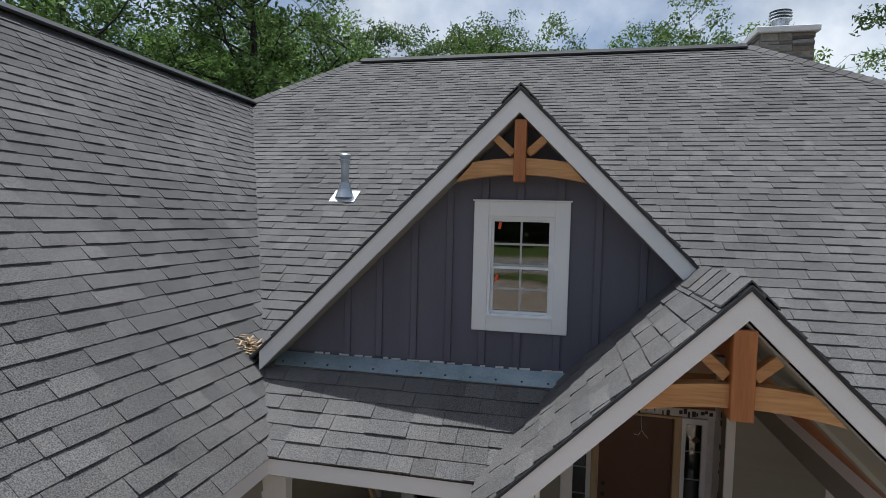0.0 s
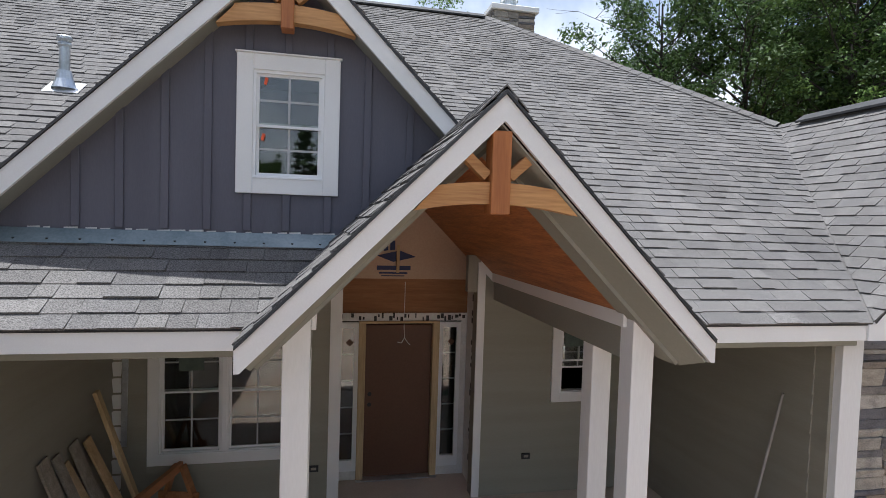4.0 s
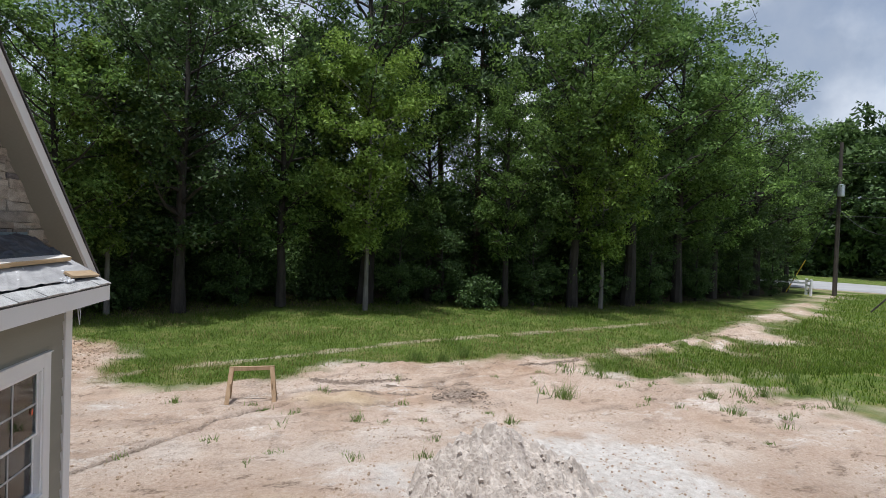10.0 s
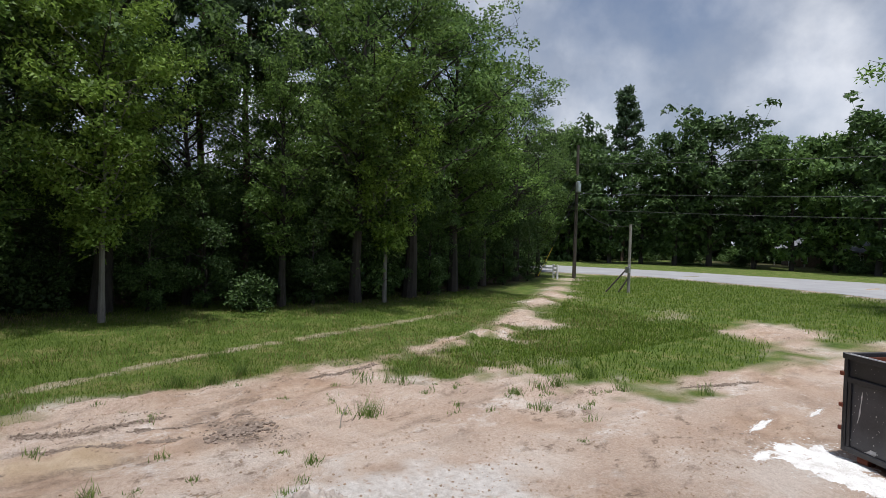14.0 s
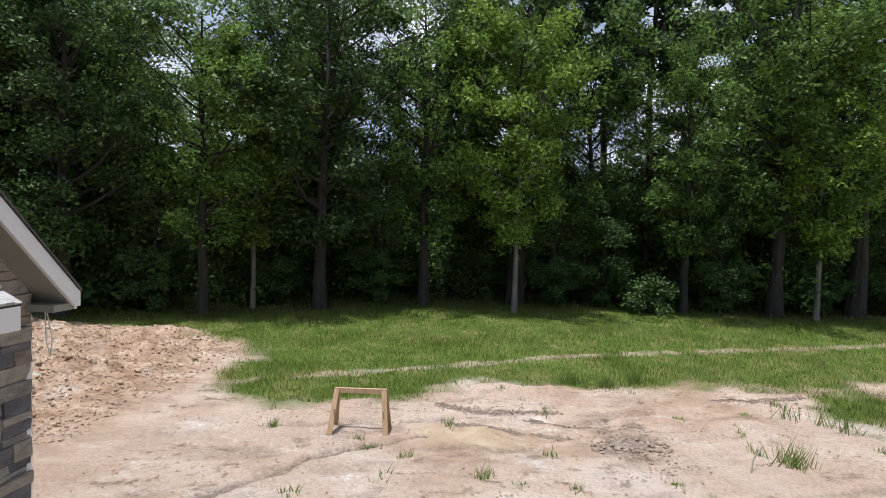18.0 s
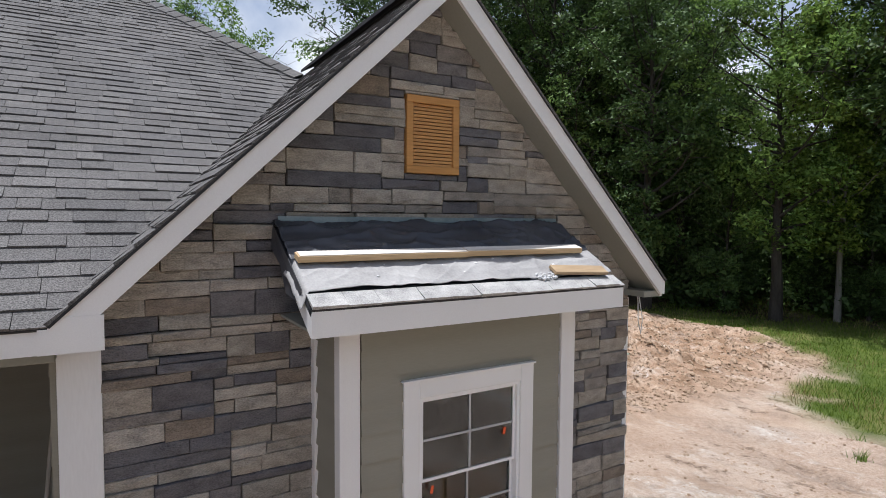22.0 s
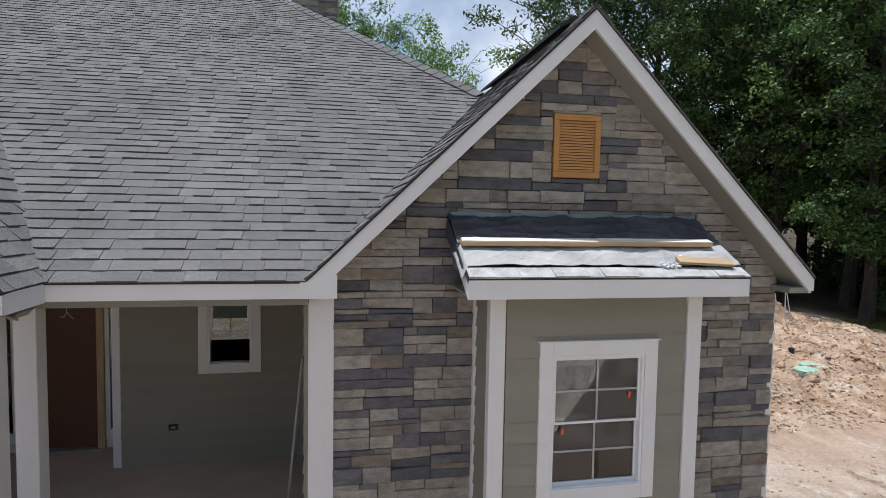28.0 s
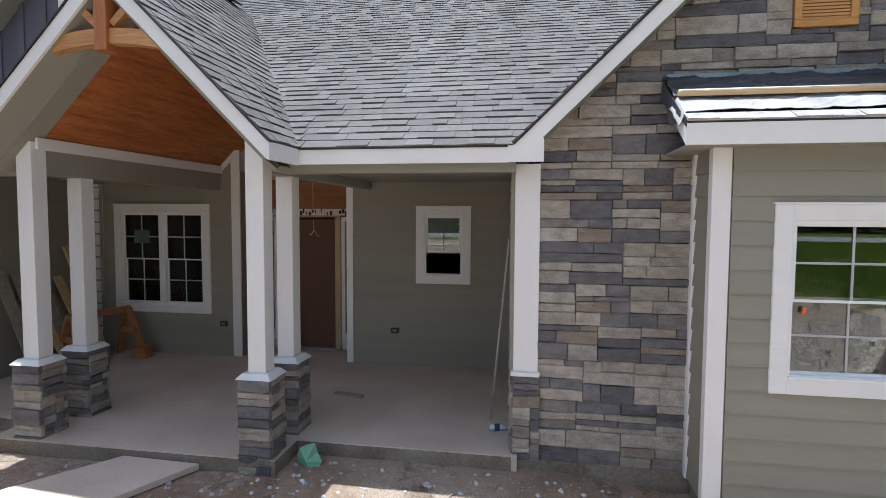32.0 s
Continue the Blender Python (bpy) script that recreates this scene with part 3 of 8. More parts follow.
def lap_siding(wall, x0, x1, z0, z1, place, mat=None, holes=(), lap=LAP, proud=0.022):
    """Lap boards on a wall. place(s, z, out) gives the point s along the wall."""
    mat = mat or SIDING
    k = 0
    while z0 + k * lap < z1 - 0.01:
        za, zb = z0 + k * lap, min(z1, z0 + (k + 1) * lap + 0.012)
        spans = [(x0, x1)]
        for h in holes:
            if h[2] < zb - 0.012 and h[3] > za:
                if h[2] > za + 0.02 or h[3] < zb - 0.03:
                    pass
                nxt = []
                for a, b in spans:
                    if h[1] <= a or h[0] >= b:
                        nxt.append((a, b))
                    else:
                        if h[0] - a > 0.02:
                            nxt.append((a, h[0]))
                        if b - h[1] > 0.02:
                            nxt.append((h[1], b))
                spans = nxt
        extra = []
        for h in holes:
            if za < h[2] < zb - 0.012:
                extra.append((h[0], h[1], za, h[2]))
            if za + 0.03 < h[3] < zb:
                extra.append((h[0], h[1], h[3], zb))
        for a, b, c, d in [(a, b, za, zb) for a, b in spans] + extra:
            o0 = proud - (c - za) / lap * (proud - 0.004)
            o1 = 0.004
            vs = [place(a, c, 0), place(b, c, 0), place(b, d, 0), place(a, d, 0), place(a, c, o0), place(b, c, o0), place(b, d, o1), place(a, d, o1)]
            bm = hull8(bmesh.new(), vs)
            part("lap_board", bm, mat, wall)
        k += 1


def facing_front(yf):
    return lambda s, z, out: (s, yf - out, z)


def facing_right(xf):
    return lambda s, z, out: (xf + out, s, z)


def facing_left(xf):
    return lambda s, z, out: (xf - out, s, z)


# ---- ledge stone ----
def stone_piece(poly, place, rnd):
    """One split-faced stone: chipped outline, tight joints, an uneven face."""
    edge = []
    for (ax, az), (bx, bz_) in zip(poly, poly[1:] + poly[:1]):
        m = max(1, min(4, int(math.hypot(bx - ax, bz_ - az) / 0.075)))
        for q in range(m):
            edge.append((ax + (bx - ax) * q / m, az + (bz_ - az) * q / m))
    cx, cz = sum(p[0] for p in edge) / len(edge), sum(p[1] for p in edge) / len(edge)
    k = len(edge)
    depth = rnd.uniform(0.024, 0.052)
    tilt, lean = rnd.uniform(-.05, .05), rnd.uniform(-.12, .12)

    def inset(m, jit):
        res = []
        for x, z in edge:
            dx, dz = x - cx, z - cz
            q = m + rnd.uniform(0, jit)
            res.append((cx + math.copysign(max(0.0, abs(dx) - q), dx), cz + math.copysign(max(0.0, abs(dz) - q), dz)))
        return res
    vs = [place(x, z, -0.005) for x, z in inset(0.001, 0.0)]
    vs += [place(x, z, depth - rnd.uniform(.003, .009) + tilt * (x - cx) + lean * (z - cz)) for x, z in inset(0.0, 0.0035)]
    vs += [place(x, z, depth + rnd.uniform(-.005, .006) + tilt * (x - cx) + lean * (z - cz)) for x, z in inset(0.003, 0.006)]
    vs.append(place(cx + rnd.uniform(-.03, .03), cz + rnd.uniform(-.01, .01), depth + rnd.uniform(-.005, .010)))
    fs = []
    for ring in (0, 1):
        for i in range(k):
            j = (i + 1) % k
            fs.append((ring * k + i, ring * k + j, ring * k + k + j, ring * k + k + i))
    for i in range(k):
        fs.append((2 * k + i, 2 * k + (i + 1) % k, 3 * k))
    return vs, fs


def cut_out(rect, hole):
    """What is left of a rectangle (x0, x1, z0, z1) round a hole."""
    x0, x1, z0, z1 = rect
    a, b, c, d = hole
    if a >= x1 or b <= x0 or c >= z1 or d <= z0:
        return [rect]
    left = [(x0, min(x1, a), z0, z1), (max(x0, b), x1, z0, z1), (max(x0, a), min(x1, b), z0, c), (max(x0, a), min(x1, b), d, z1)]
    return [q for q in left if q[1] - q[0] > 0.025 and q[3] - q[2] > 0.02]


def stone_cells(x0, x1, z0, z1, rnd, big):
    """Short stacks of ledge stones side by side, so that no course runs far."""
    res = []
    z = z0
    while z < z1 - 0.02:
        band = min(rnd.choice((0.17, 0.22, 0.26, 0.30, 0.36)) if big else rnd.uniform(0.2, 0.3), z1 - z)
        if z1 - z - band < 0.1:
            band = z1 - z
        x = x0
        while x < x1 - 0.005:
            w = rnd.uniform(0.30, 0.78) if big else rnd.uniform(0.13, 0.3)
            if x + w > x1 - (0.16 if big else 0.07):
                w = x1 - x
            hs = []
            while sum(hs) < band - 0.03:
                hs.append(rnd.choice((0.055, 0.07, 0.08, 0.095, 0.11, 0.125, 0.15)) if big else rnd.choice((0.055, 0.075, 0.10)))
            hs = [h * band / sum(hs) for h in hs]
            zz = z
            for h in hs:
                cuts = [x, x + w]
                if w > 0.5 and rnd.random() < 0.7 or w > 0.36 and rnd.random() < 0.3:
                    cuts.insert(1, x + w * rnd.uniform(0.27, 0.73))
                for p, q in zip(cuts, cuts[1:]):
                    res.append((p, q, zz, zz + h))
                zz += h
            x += w
        z += band
    return res


def stone_face(parent, x0, x1, z0, z1, place, seed, holes=(), clip=None, singles=300, big=True):
    rnd = random.Random(seed)
    pieces = []
    for rect in stone_cells(x0, x1, z0, z1, rnd, big):
        rects = [rect]
        for hole in holes:
            rects = [q for r in rects for q in cut_out(r, hole)]
        for p, q, r, s in rects:
            k = min(0.005, (s - r) * 0.06)
            slant = [rnd.uniform(-k, k) for _ in range(4)]
            poly = [(p, r + slant[0]), (q, r + slant[1]), (q, s + slant[2]), (p, s + slant[3])]
            if clip:
                poly = clip_convex(poly, clip)
            if len(poly) >= 3 and poly_area(poly) > 0.0012:
                pieces.append(stone_piece(poly, place, rnd))
    if len(pieces) > singles + 40:
        pieces.sort(key=lambda pc: pc[0][-1][2])
    else:
        singles = len(pieces)
    rest_v, rest_f = [], []
    for i, (vs, fs) in enumerate(pieces):
        if i < singles:
            put("stone", mesh_of("stone", vs, fs, STONE), parent)
        else:
            b = len(rest_v)
            rest_v += vs
            rest_f += [tuple(j + b for j in f) for f in fs]
    if rest_v:
        tagged(put("upper_stones", mesh_of("upper_stones", rest_v, rest_f, STONE), parent), kind="stuff")


# ---- windows ----
def window(name, x0, x1, z0, z1, y, label, sashes=1, trim=0.118, rows=(2, 2), low_open=False, tags=()):
    """A white single-hung window with flat trim in a wall facing the front; x0..z1 is the outside of the trim."""
    w = empty(name, ((x0 + x1) / 2, y, z0), label, "window", kind="structure")
    base = Matrix.Translation(-Vector(w.location))

    def add(nm, bm, mat, parent=None, lab=""):
        ob = part(nm, bm, mat, None, lab)
        ob.parent = parent or w
        if parent is None:
            ob.matrix_parent_inverse = base
        return ob
    f = y - 0.034
    add("trim_board", box(x0 + trim, x1 - trim, f, y + 0.01, z1 - trim, z1, 0.003), TRIM)
    add("trim_board", box(x0 + trim, x1 - trim, f, y + 0.01, z0, z0 + trim, 0.003), TRIM)
    add("trim_board", box(x0, x0 + trim, f, y + 0.01, z0, z1, 0.003), TRIM)
    add("trim_board", box(x1 - trim, x1, f, y + 0.01, z0, z1, 0.003), TRIM)
    add("drip_cap", box(x0 - 0.012, x1 + 0.012, f - 0.014, y, z1, z1 + 0.012, 0.002), TRIM)
    ix0, ix1, iz0, iz1 = x0 + trim, x1 - trim, z0 + trim, z1 - trim
    n = sashes
    gap = 0.055
    sw = (ix1 - ix0 - gap * (n - 1)) / n
    for k in range(n):
        a, b = ix0 + k * (sw + gap), ix0 + k * (sw + gap) + sw
        if k:
            add("mullion", box(a - gap, a, f + 0.006, y + 0.06, iz0, iz1, 0.003), VINYL)
        fr = 0.022
        bm = bmesh.new()
        for q in ((a, b, iz1 - fr, iz1), (a, b, iz0, iz0 + fr), (a, a + fr, iz0 + fr, iz1 - fr), (b - fr, b, iz0 + fr, iz1 - fr)):
            box(q[0], q[1], y - 0.02, y + 0.07, q[2], q[3], bm=bm)
        add("window_frame", bm, VINYL)
        a2, b2, c2, d2 = a + fr, b - fr, iz0 + fr, iz1 - fr
        mid = (c2 + d2) / 2
        rise = (d2 - c2) * 0.36 if low_open else 0.0
        for nm, lo, hi, yy in (("upper_sash", mid - 0.018, d2, y + 0.005), ("lower_sash", c2 + rise, mid + 0.018 + rise, y + 0.032)):
            rail = 0.020
            sb = bmesh.new()
            for q in ((a2, b2, hi - rail, hi), (a2, b2, lo, lo + rail), (a2, a2 + rail, lo + rail, hi - rail), (b2 - rail, b2, lo + rail, hi - rail)):
                box(q[0], q[1], yy, yy + 0.024, q[2], q[3], bm=sb)
            sash = add(nm, sb, VINYL)
            g0, g1, h0, h1 = a2 + rail, b2 - rail, lo + rail, hi - rail
            pane = add("pane", box(g0, g1, yy + 0.008, yy + 0.012, h0, h1), GLASS, None)
            pane.visible_shadow = False
            gx, gz = (g0 + g1) / 2, (h0 + h1) / 2
            add("muntin", box(gx - 0.008, gx + 0.008, yy + 0.001, yy + 0.0075, h0, h1), MUNTIN)
            add("muntin", box(g0, g1, yy + 0.0015, yy + 0.0075, gz - 0.008, gz + 0.008), MUNTIN)
    add("sill", box(ix0 - 0.0, ix1 + 0.0, f - 0.006, y + 0.02, iz0 - 0.004, iz0 + 0.012, 0.002), VINYL)
    for tx, tz in tags:
        add("sticker", bar((tx - 0.006, y + 0.0035, tz - 0.026), (tx + 0.006, y + 0.0035, tz + 0.026), 0.022, 0.002, (0, 1, 0)), ORANGE, None, "small orange warning sticker")
    return w


# porch slab and foundation
slab = tagged(part("porch_floor", extrude_poly([(-1.1, 4.12, 0), (0.6, 4.12, 0), (0.6, 3.66, 0), (3.46, 3.66, 0), (3.46, 4.12, 0), (5.5, 4.12, 0), (5.5, 8.0, 0), (-1.1, 8.0, 0)], (0, 0, -0.5)), CONCRETE), "dusty grey concrete porch slab with stained edges", "floor", kind="structure")
for x0, x1, y0, y1 in ((-1.1, 0.597, 4.114, 4.118), (0.6, 3.46, 3.654, 3.658), (3.463, 5.45, 4.114, 4.118), (3.4615, 3.4655, 3.66, 4.112)):
    part("slab_edge", box(x0, x1, y0, y1, -0.5, -0.012), FOUNDATION, slab, "dirt stained slab edge")
tagged(part("foundation_wing", box(5.45, 10.05, 4.19, 18.0, -0.6, -0.05), FOUNDATION), "stained concrete foundation under the stone wing", "foundation", kind="structure")
tagged(part("foundation_bay", box(BAY_L + 0.03, BAY_R - 0.03, BAY_Y + 0.03, 4.3, -0.6, -0.06), FOUNDATION), "stained concrete footing under the bay", "foundation", kind="structure")
# inner floors, coloured near-black in place of indoor shade
tagged(part("floor_inside", box(-8.8, 10.0, 8.0, 19.5, -0.3, -0.02), ROOM_SHADE), "near-black floor inside the house, room shade in its colour", "floor", kind="structure")
tagged(part("floor_wing", box(5.6, 9.95, 4.4, 8.0, -0.3, -0.02), ROOM_SHADE), "near-black floor in the wing, room shade in its colour", "floor", kind="structure")

# porch back walls
PW = (3.994, 4.755, 1.157, 2.221)
FW = (-0.70, 0.885, 0.618, 2.24)
BW = (7.32, 8.385, 0.823, 2.196)
DW = (0.475, 1.23, 3.553, 4.593)
IN = 0.115


def inner(w):
    return (w[0] + IN, w[1] - IN, w[2] + IN, w[3] - IN)


w1 = wall_y("wall_porch_right", 2.99, 5.45, 0.0, 2.72, BACK_Y, 0.16, SIDING, "sage green lap siding behind the porch", [inner(PW)])
lap_siding(w1, 3.085, 5.42, 0.0, 2.62, facing_front(BACK_Y), holes=[PW])
w2 = wall_y("wall_porch_left", -1.1, 1.37, 0.0, 2.72, BACK_Y, 0.16, SIDING, "sage green lap siding behind the porch", [inner(FW)])
lap_siding(w2, -1.06, 1.235, 0.0, 2.62, facing_front(BACK_Y), holes=[FW])
w3 = wall_box("wall_porch_end_left", -1.22, -1.06, 4.25, 8.2, -0.3, 2.72, SIDING, "sage green siding on the garage side of the porch")
lap_siding(w3, 4.275, 6.86, 0.0, 2.62, facing_right(-1.06))
w4 = wall_box("wall_porch_end_right", 5.42, 5.56, 4.25, 7.0, 0.0, 2.72, SIDING, "sage green siding on the wing side of the porch")
lap_siding(w4, 4.405, 6.86, 0.0, 2.62, facing_left(5.42))
w5 = wall_box("wall_garage", -1.22, -1.06, -2.9, 4.25, -0.5, 2.72, SIDING, "sage green lap siding on the garage wing wall")
lap_siding(w5, 0.2, 4.155, -0.2, 2.6, facing_right(-1.06))
# recess at the front door
wall_box("wall_recess_left", 1.215, 1.33, BACK_Y + 0.16, 8.1, 0.0, 3.3, WRAP, "white house wrap on the door recess side")
wall_box("wall_recess_right", 3.05, 3.165, BACK_Y + 0.16, 8.1, 0.0, 3.3, WRAP, "white house wrap on the door recess side")
gable = [(1.0, 2.2), (3.2, 2.2), (3.2, 2.75), (2.1, 3.86), (1.0, 2.75)]
# closing walls
wall_y("wall_rear", -9.0, 10.0, -0.5, 2.7, 19.5, 0.15, SIDING, "plain rear wall of the house")
wall_box("wall_wing_side", 9.87, 10.02, 4.3, 19.5, -0.5, 2.75, SIDING, "sage green side wall of the wing")
wall_box("wall_garage_side", -9.05, -8.9, -3.0, 19.5, -0.5, 2.5, SIDING, "plain outer wall of the garage")
tagged(part("wall_garage_front", extrude_poly([(-9.0, -2.9, -0.5), (-1.06, -2.9, -0.5), (-1.06, -2.9, 2.75), (LEFT_RIDGE, -2.9, 6.5), (-9.0, -2.9, 2.4)], (0, 0.15, 0)), SIDING), "plain gable wall of the garage wing", "wall", kind="structure")
# added partition and inner ceilings, near-black to stand in for indoor shade
wall_box("porch_dark_backing", -1.1, 1.215, 7.95, 8.1, 0.0, 2.72, ROOM_SHADE, "added near-black sheet behind the porch, room shade in its colour")
tagged(part("ceiling_inside", box(-9.0, 9.95, 7.9, 19.5, 2.72, 2.76), ROOM_SHADE), "near-black ceiling inside the house, room shade in its colour", "ceiling", kind="structure")
tagged(part("ceiling_wing", box(5.56, 9.9, 4.45, 7.9, 2.76, 2.80), ROOM_SHADE), "near-black ceiling in the wing, room shade in its colour", "ceiling", kind="structure")

# stone wall of the wing with its gable
stone_wall_holes = [(BAY_L - 0.02, BAY_R + 0.02, -0.06, 2.72), (7.60, 8.066, 3.583, 4.163)]
w6 = tagged(part("wall_stone_gable", extrude_poly([(5.60, STONE_Y, -0.05), (BAY_L, STONE_Y, -0.05), (BAY_L, STONE_Y, 2.7), (BAY_R, STONE_Y, 2.7), (BAY_R, STONE_Y, -0.05), (10.02, STONE_Y, -0.05), (10.02, STONE_Y, 2.80), (WING_X, STONE_Y, 4.95), (5.60, STONE_Y, 2.72)], (0, 0.16, 0)), MORTAR), "grey and tan ledge stone gable wall with dark joints", "wall", kind="structure")
stone_clip = [(5.66, -0.06), (10.02, -0.06), (10.02, 2.74), (WING_X, 4.88), (5.66, 2.73)]
stone_face(w6, 5.66, 10.02, -0.06, 4.9, facing_front(STONE_Y), 11, stone_wall_holes, stone_clip)

# bay
w7 = wall_y("wall_bay_front", BAY_L, BAY_R, -0.06, 2.62, BAY_Y, 0.12, SIDING, "sage green lap siding on the front of the bay", [inner(BW)])
lap_siding(w7, BAY_L + 0.115, BAY_R - 0.115, -0.06, 2.62, facing_front(BAY_Y), holes=[BW])
w8 = wall_box("wall_bay_left", BAY_L, BAY_L + 0.12, BAY_Y + 0.121, STONE_Y + 0.1, -0.06, 2.7, SIDING, "sage green lap siding on the side of the bay")
lap_siding(w8, BAY_Y + 0.05, STONE_Y - 0.10, -0.06, 2.62, facing_left(BAY_L))
wall_box("wall_bay_right", BAY_R - 0.12, BAY_R, BAY_Y + 0.12, STONE_Y + 0.1, -0.06, 2.7, SIDING, "sage green lap siding on the side of the bay")
tagged(part("trim_bay_corner", box(BAY_L - 0.032, BAY_L + 0.10, BAY_Y - 0.032, BAY_Y + 0.06, -0.08, 2.6, 0.003), TRIM), "white corner board of the bay", "trim", kind="structure")
tagged(part("trim_bay_corner", box(BAY_R - 0.105, BAY_R + 0.032, BAY_Y - 0.032, BAY_Y + 0.10, -0.08, 2.6, 0.003), TRIM), "white corner board of the bay", "trim", kind="structure")
tagged(part("trim_bay_back", box(BAY_L - 0.032, BAY_L, STONE_Y - 0.11, STONE_Y - 0.004, -0.08, 2.6, 0.003), TRIM), "white board where the bay meets the stone", "trim", kind="structure")
tagged(part("trim_bay_back", box(BAY_R, BAY_R + 0.022, STONE_Y - 0.11, STONE_Y - 0.004, -0.08, 2.6, 0.003), TRIM), "white board where the bay meets the stone", "trim", kind="structure")

# added liner behind the bay window; its near-black colour stands for room shade
for nm, q in (("bay_dark_backing", (BAY_L + 0.125, BAY_R - 0.125, STONE_Y + 0.30, STONE_Y + 0.34, -0.04, 2.58)), ("bay_dark_backing_side", (BAY_L + 0.124, BAY_L + 0.15, BAY_Y + 0.125, STONE_Y + 0.29, -0.04, 2.58)),
              ("bay_dark_backing_side", (BAY_R - 0.15, BAY_R - 0.124, BAY_Y + 0.125, STONE_Y + 0.29, -0.04, 2.58)), ("floor_bay", (BAY_L + 0.16, BAY_R - 0.16, BAY_Y + 0.125, STONE_Y + 0.29, -0.05, -0.02))):
    tagged(part(nm, box(*q), ROOM_SHADE), "added near-black liner behind the bay window, room shade in its colour", "wall", kind="structure")
# dormer wall with battens
bm = bmesh.new()
gable_shapes = ([(-1.2, 3.05), (1.24, 3.05), (1.24, 4.94), (DORM_X, 5.36), (-1.2, 3.32)], [(1.24, 3.15), (2.10, 4.01), (2.10, 4.08), (1.24, 4.94)])
hole = inner(DW)
for ra in ((-2, hole[0], 2, 6), (hole[1], 3, 2, 6), (hole[0], hole[1], 2, hole[2]), (hole[0], hole[1], hole[3], 6)):
    for gable_shape in gable_shapes:
        q = clip_convex(gable_shape, [(ra[0], ra[2]), (ra[1], ra[2]), (ra[1], ra[3]), (ra[0], ra[3])])
        if not q:
            continue
        extrude_poly([(x, DORM_WALL, z) for x, z in q], (0, 0.1, 0), bm)
w9 = tagged(part("wall_dormer", bm, CHARCOAL), "charcoal blue board and batten dormer wall", "wall", kind="structure")
for bx in (-0.60, -0.317, -0.016, 0.276, 0.56, 0.843, 1.154, 1.446, 1.783):
    top = DORM_TOP - abs(bx - DORM_X) - 0.13
    low = 3.27 if bx < 1.25 else z_porch_l(bx)
    for a, b in ((low, top),) if not DW[0] - 0.03 < bx < DW[1] + 0.03 else ((low, DW[2]), (DW[3] + 0.013, top)):
        if b - a > 0.05:
            part("batten", box(bx - 0.028, bx + 0.028, DORM_WALL - 0.02, DORM_WALL, a, b, 0.003), CHARCOAL, w9)
# added sheet behind the dormer window, attic shade painted as near-black
dorm_room = tagged(part("dormer_dark_backing", box(0.2, 1.5, DORM_WALL + 1.2, DORM_WALL + 1.3, 3.3, 4.6), ROOM_SHADE), "added near-black sheet behind the dormer window, attic shade in its colour", "wall", kind="structure")

# ---- fascia, rakes and soffits ----
def rake(name, x0, z0, x1, z1, y, depth, label, foot=0.0, thick=0.03, drip=True):
    """A sloping gable board from (x0, z0) to (x1, z1) along the roof's top edge, cut level at the height foot, with the black drip edge above it."""
    t = Vector((0, thick, 0))
    drop = Vector((0, 0, -depth))
    a, b = Vector((x0, y, z0)), Vector((x1, y, z1))
    outline = [a, b]
    for p, q in ((b, a), (a, b)):
        low = p + drop
        if low.z < foot:
            cut = low.lerp(q + drop, (foot - low.z) / (q.z - p.z))
            corner = Vector((p.x, y, foot))
            outline += [corner, cut] if p is b else [cut, corner]
        else:
            outline.append(low)
    ob = tagged(part(name, extrude_poly(outline, t), TRIM), label, "fascia", kind="structure")
    if drip:
        bm = extrude_poly([a + Vector((0, -0.016, -0.010)), b + Vector((0, -0.016, -0.010)), b + Vector((0, -0.012, 0.012)), a + Vector((0, -0.012, 0.012))], (0, 0.06, 0))
        part("drip_edge", bm, VENT_BLACK, ob)
    return ob


def fascia(name, a, b, h, label, out=(0, -1, 0), thick=0.03):
    a, b, o = Vector(a), Vector(b), Vector(out) * thick
    return tagged(part(name, extrude_poly([a, b, b + Vector((0, 0, -h)), a + Vector((0, 0, -h))], -o), TRIM), label, "fascia", kind="structure")


DR = 0.012  # boards start just below the shingles
RK = 0.175
rake("fascia_porch_left", PORCH_L, z_porch_l(PORCH_L) - DR, PORCH_X, PORCH_TOP - DR, PORCH_Y, RK - 0.01, "white rake board on the porch gable", 2.535)
rake("fascia_porch_right", PORCH_X, PORCH_TOP - DR, PORCH_R, z_porch_r(PORCH_R) - DR, PORCH_Y, RK - 0.01, "white rake board on the porch gable", 2.535)
rake("fascia_dormer_left", -1.30, z_dorm_l(-1.30) - DR, DORM_X, DORM_TOP - DR, DORM_Y, RK, "white rake board on the dormer")
rake("fascia_dormer_right", DORM_X, DORM_TOP - DR, PORCH_X - 0.01, z_porch_r(PORCH_X) - DR, DORM_Y, RK, "white rake board on the dormer")
rake("fascia_wing_left", 5.50, z_wing_l(5.50) - DR, WING_X, WING_TOP - DR, WING_Y, RK, "white rake board on the stone gable")
rake("fascia_wing_right", WING_X, WING_TOP - DR, 10.2, z_wing_r(10.2) - DR, WING_Y, RK, "white rake board on the stone gable", 2.56)
# plumb-cut corner where the eave board meets the gable
tagged(part("fascia_wing_corner", extrude_poly([(x, WING_Y - 0.003, z) for x, z in ((5.40, 2.54), (5.69, 2.54), (5.69, 2.73), (5.50, 2.73), (5.44, 2.672), (5.40, 2.672))], (0, 0.03, 0)), TRIM), "white board at the gable corner", "fascia", kind="structure")
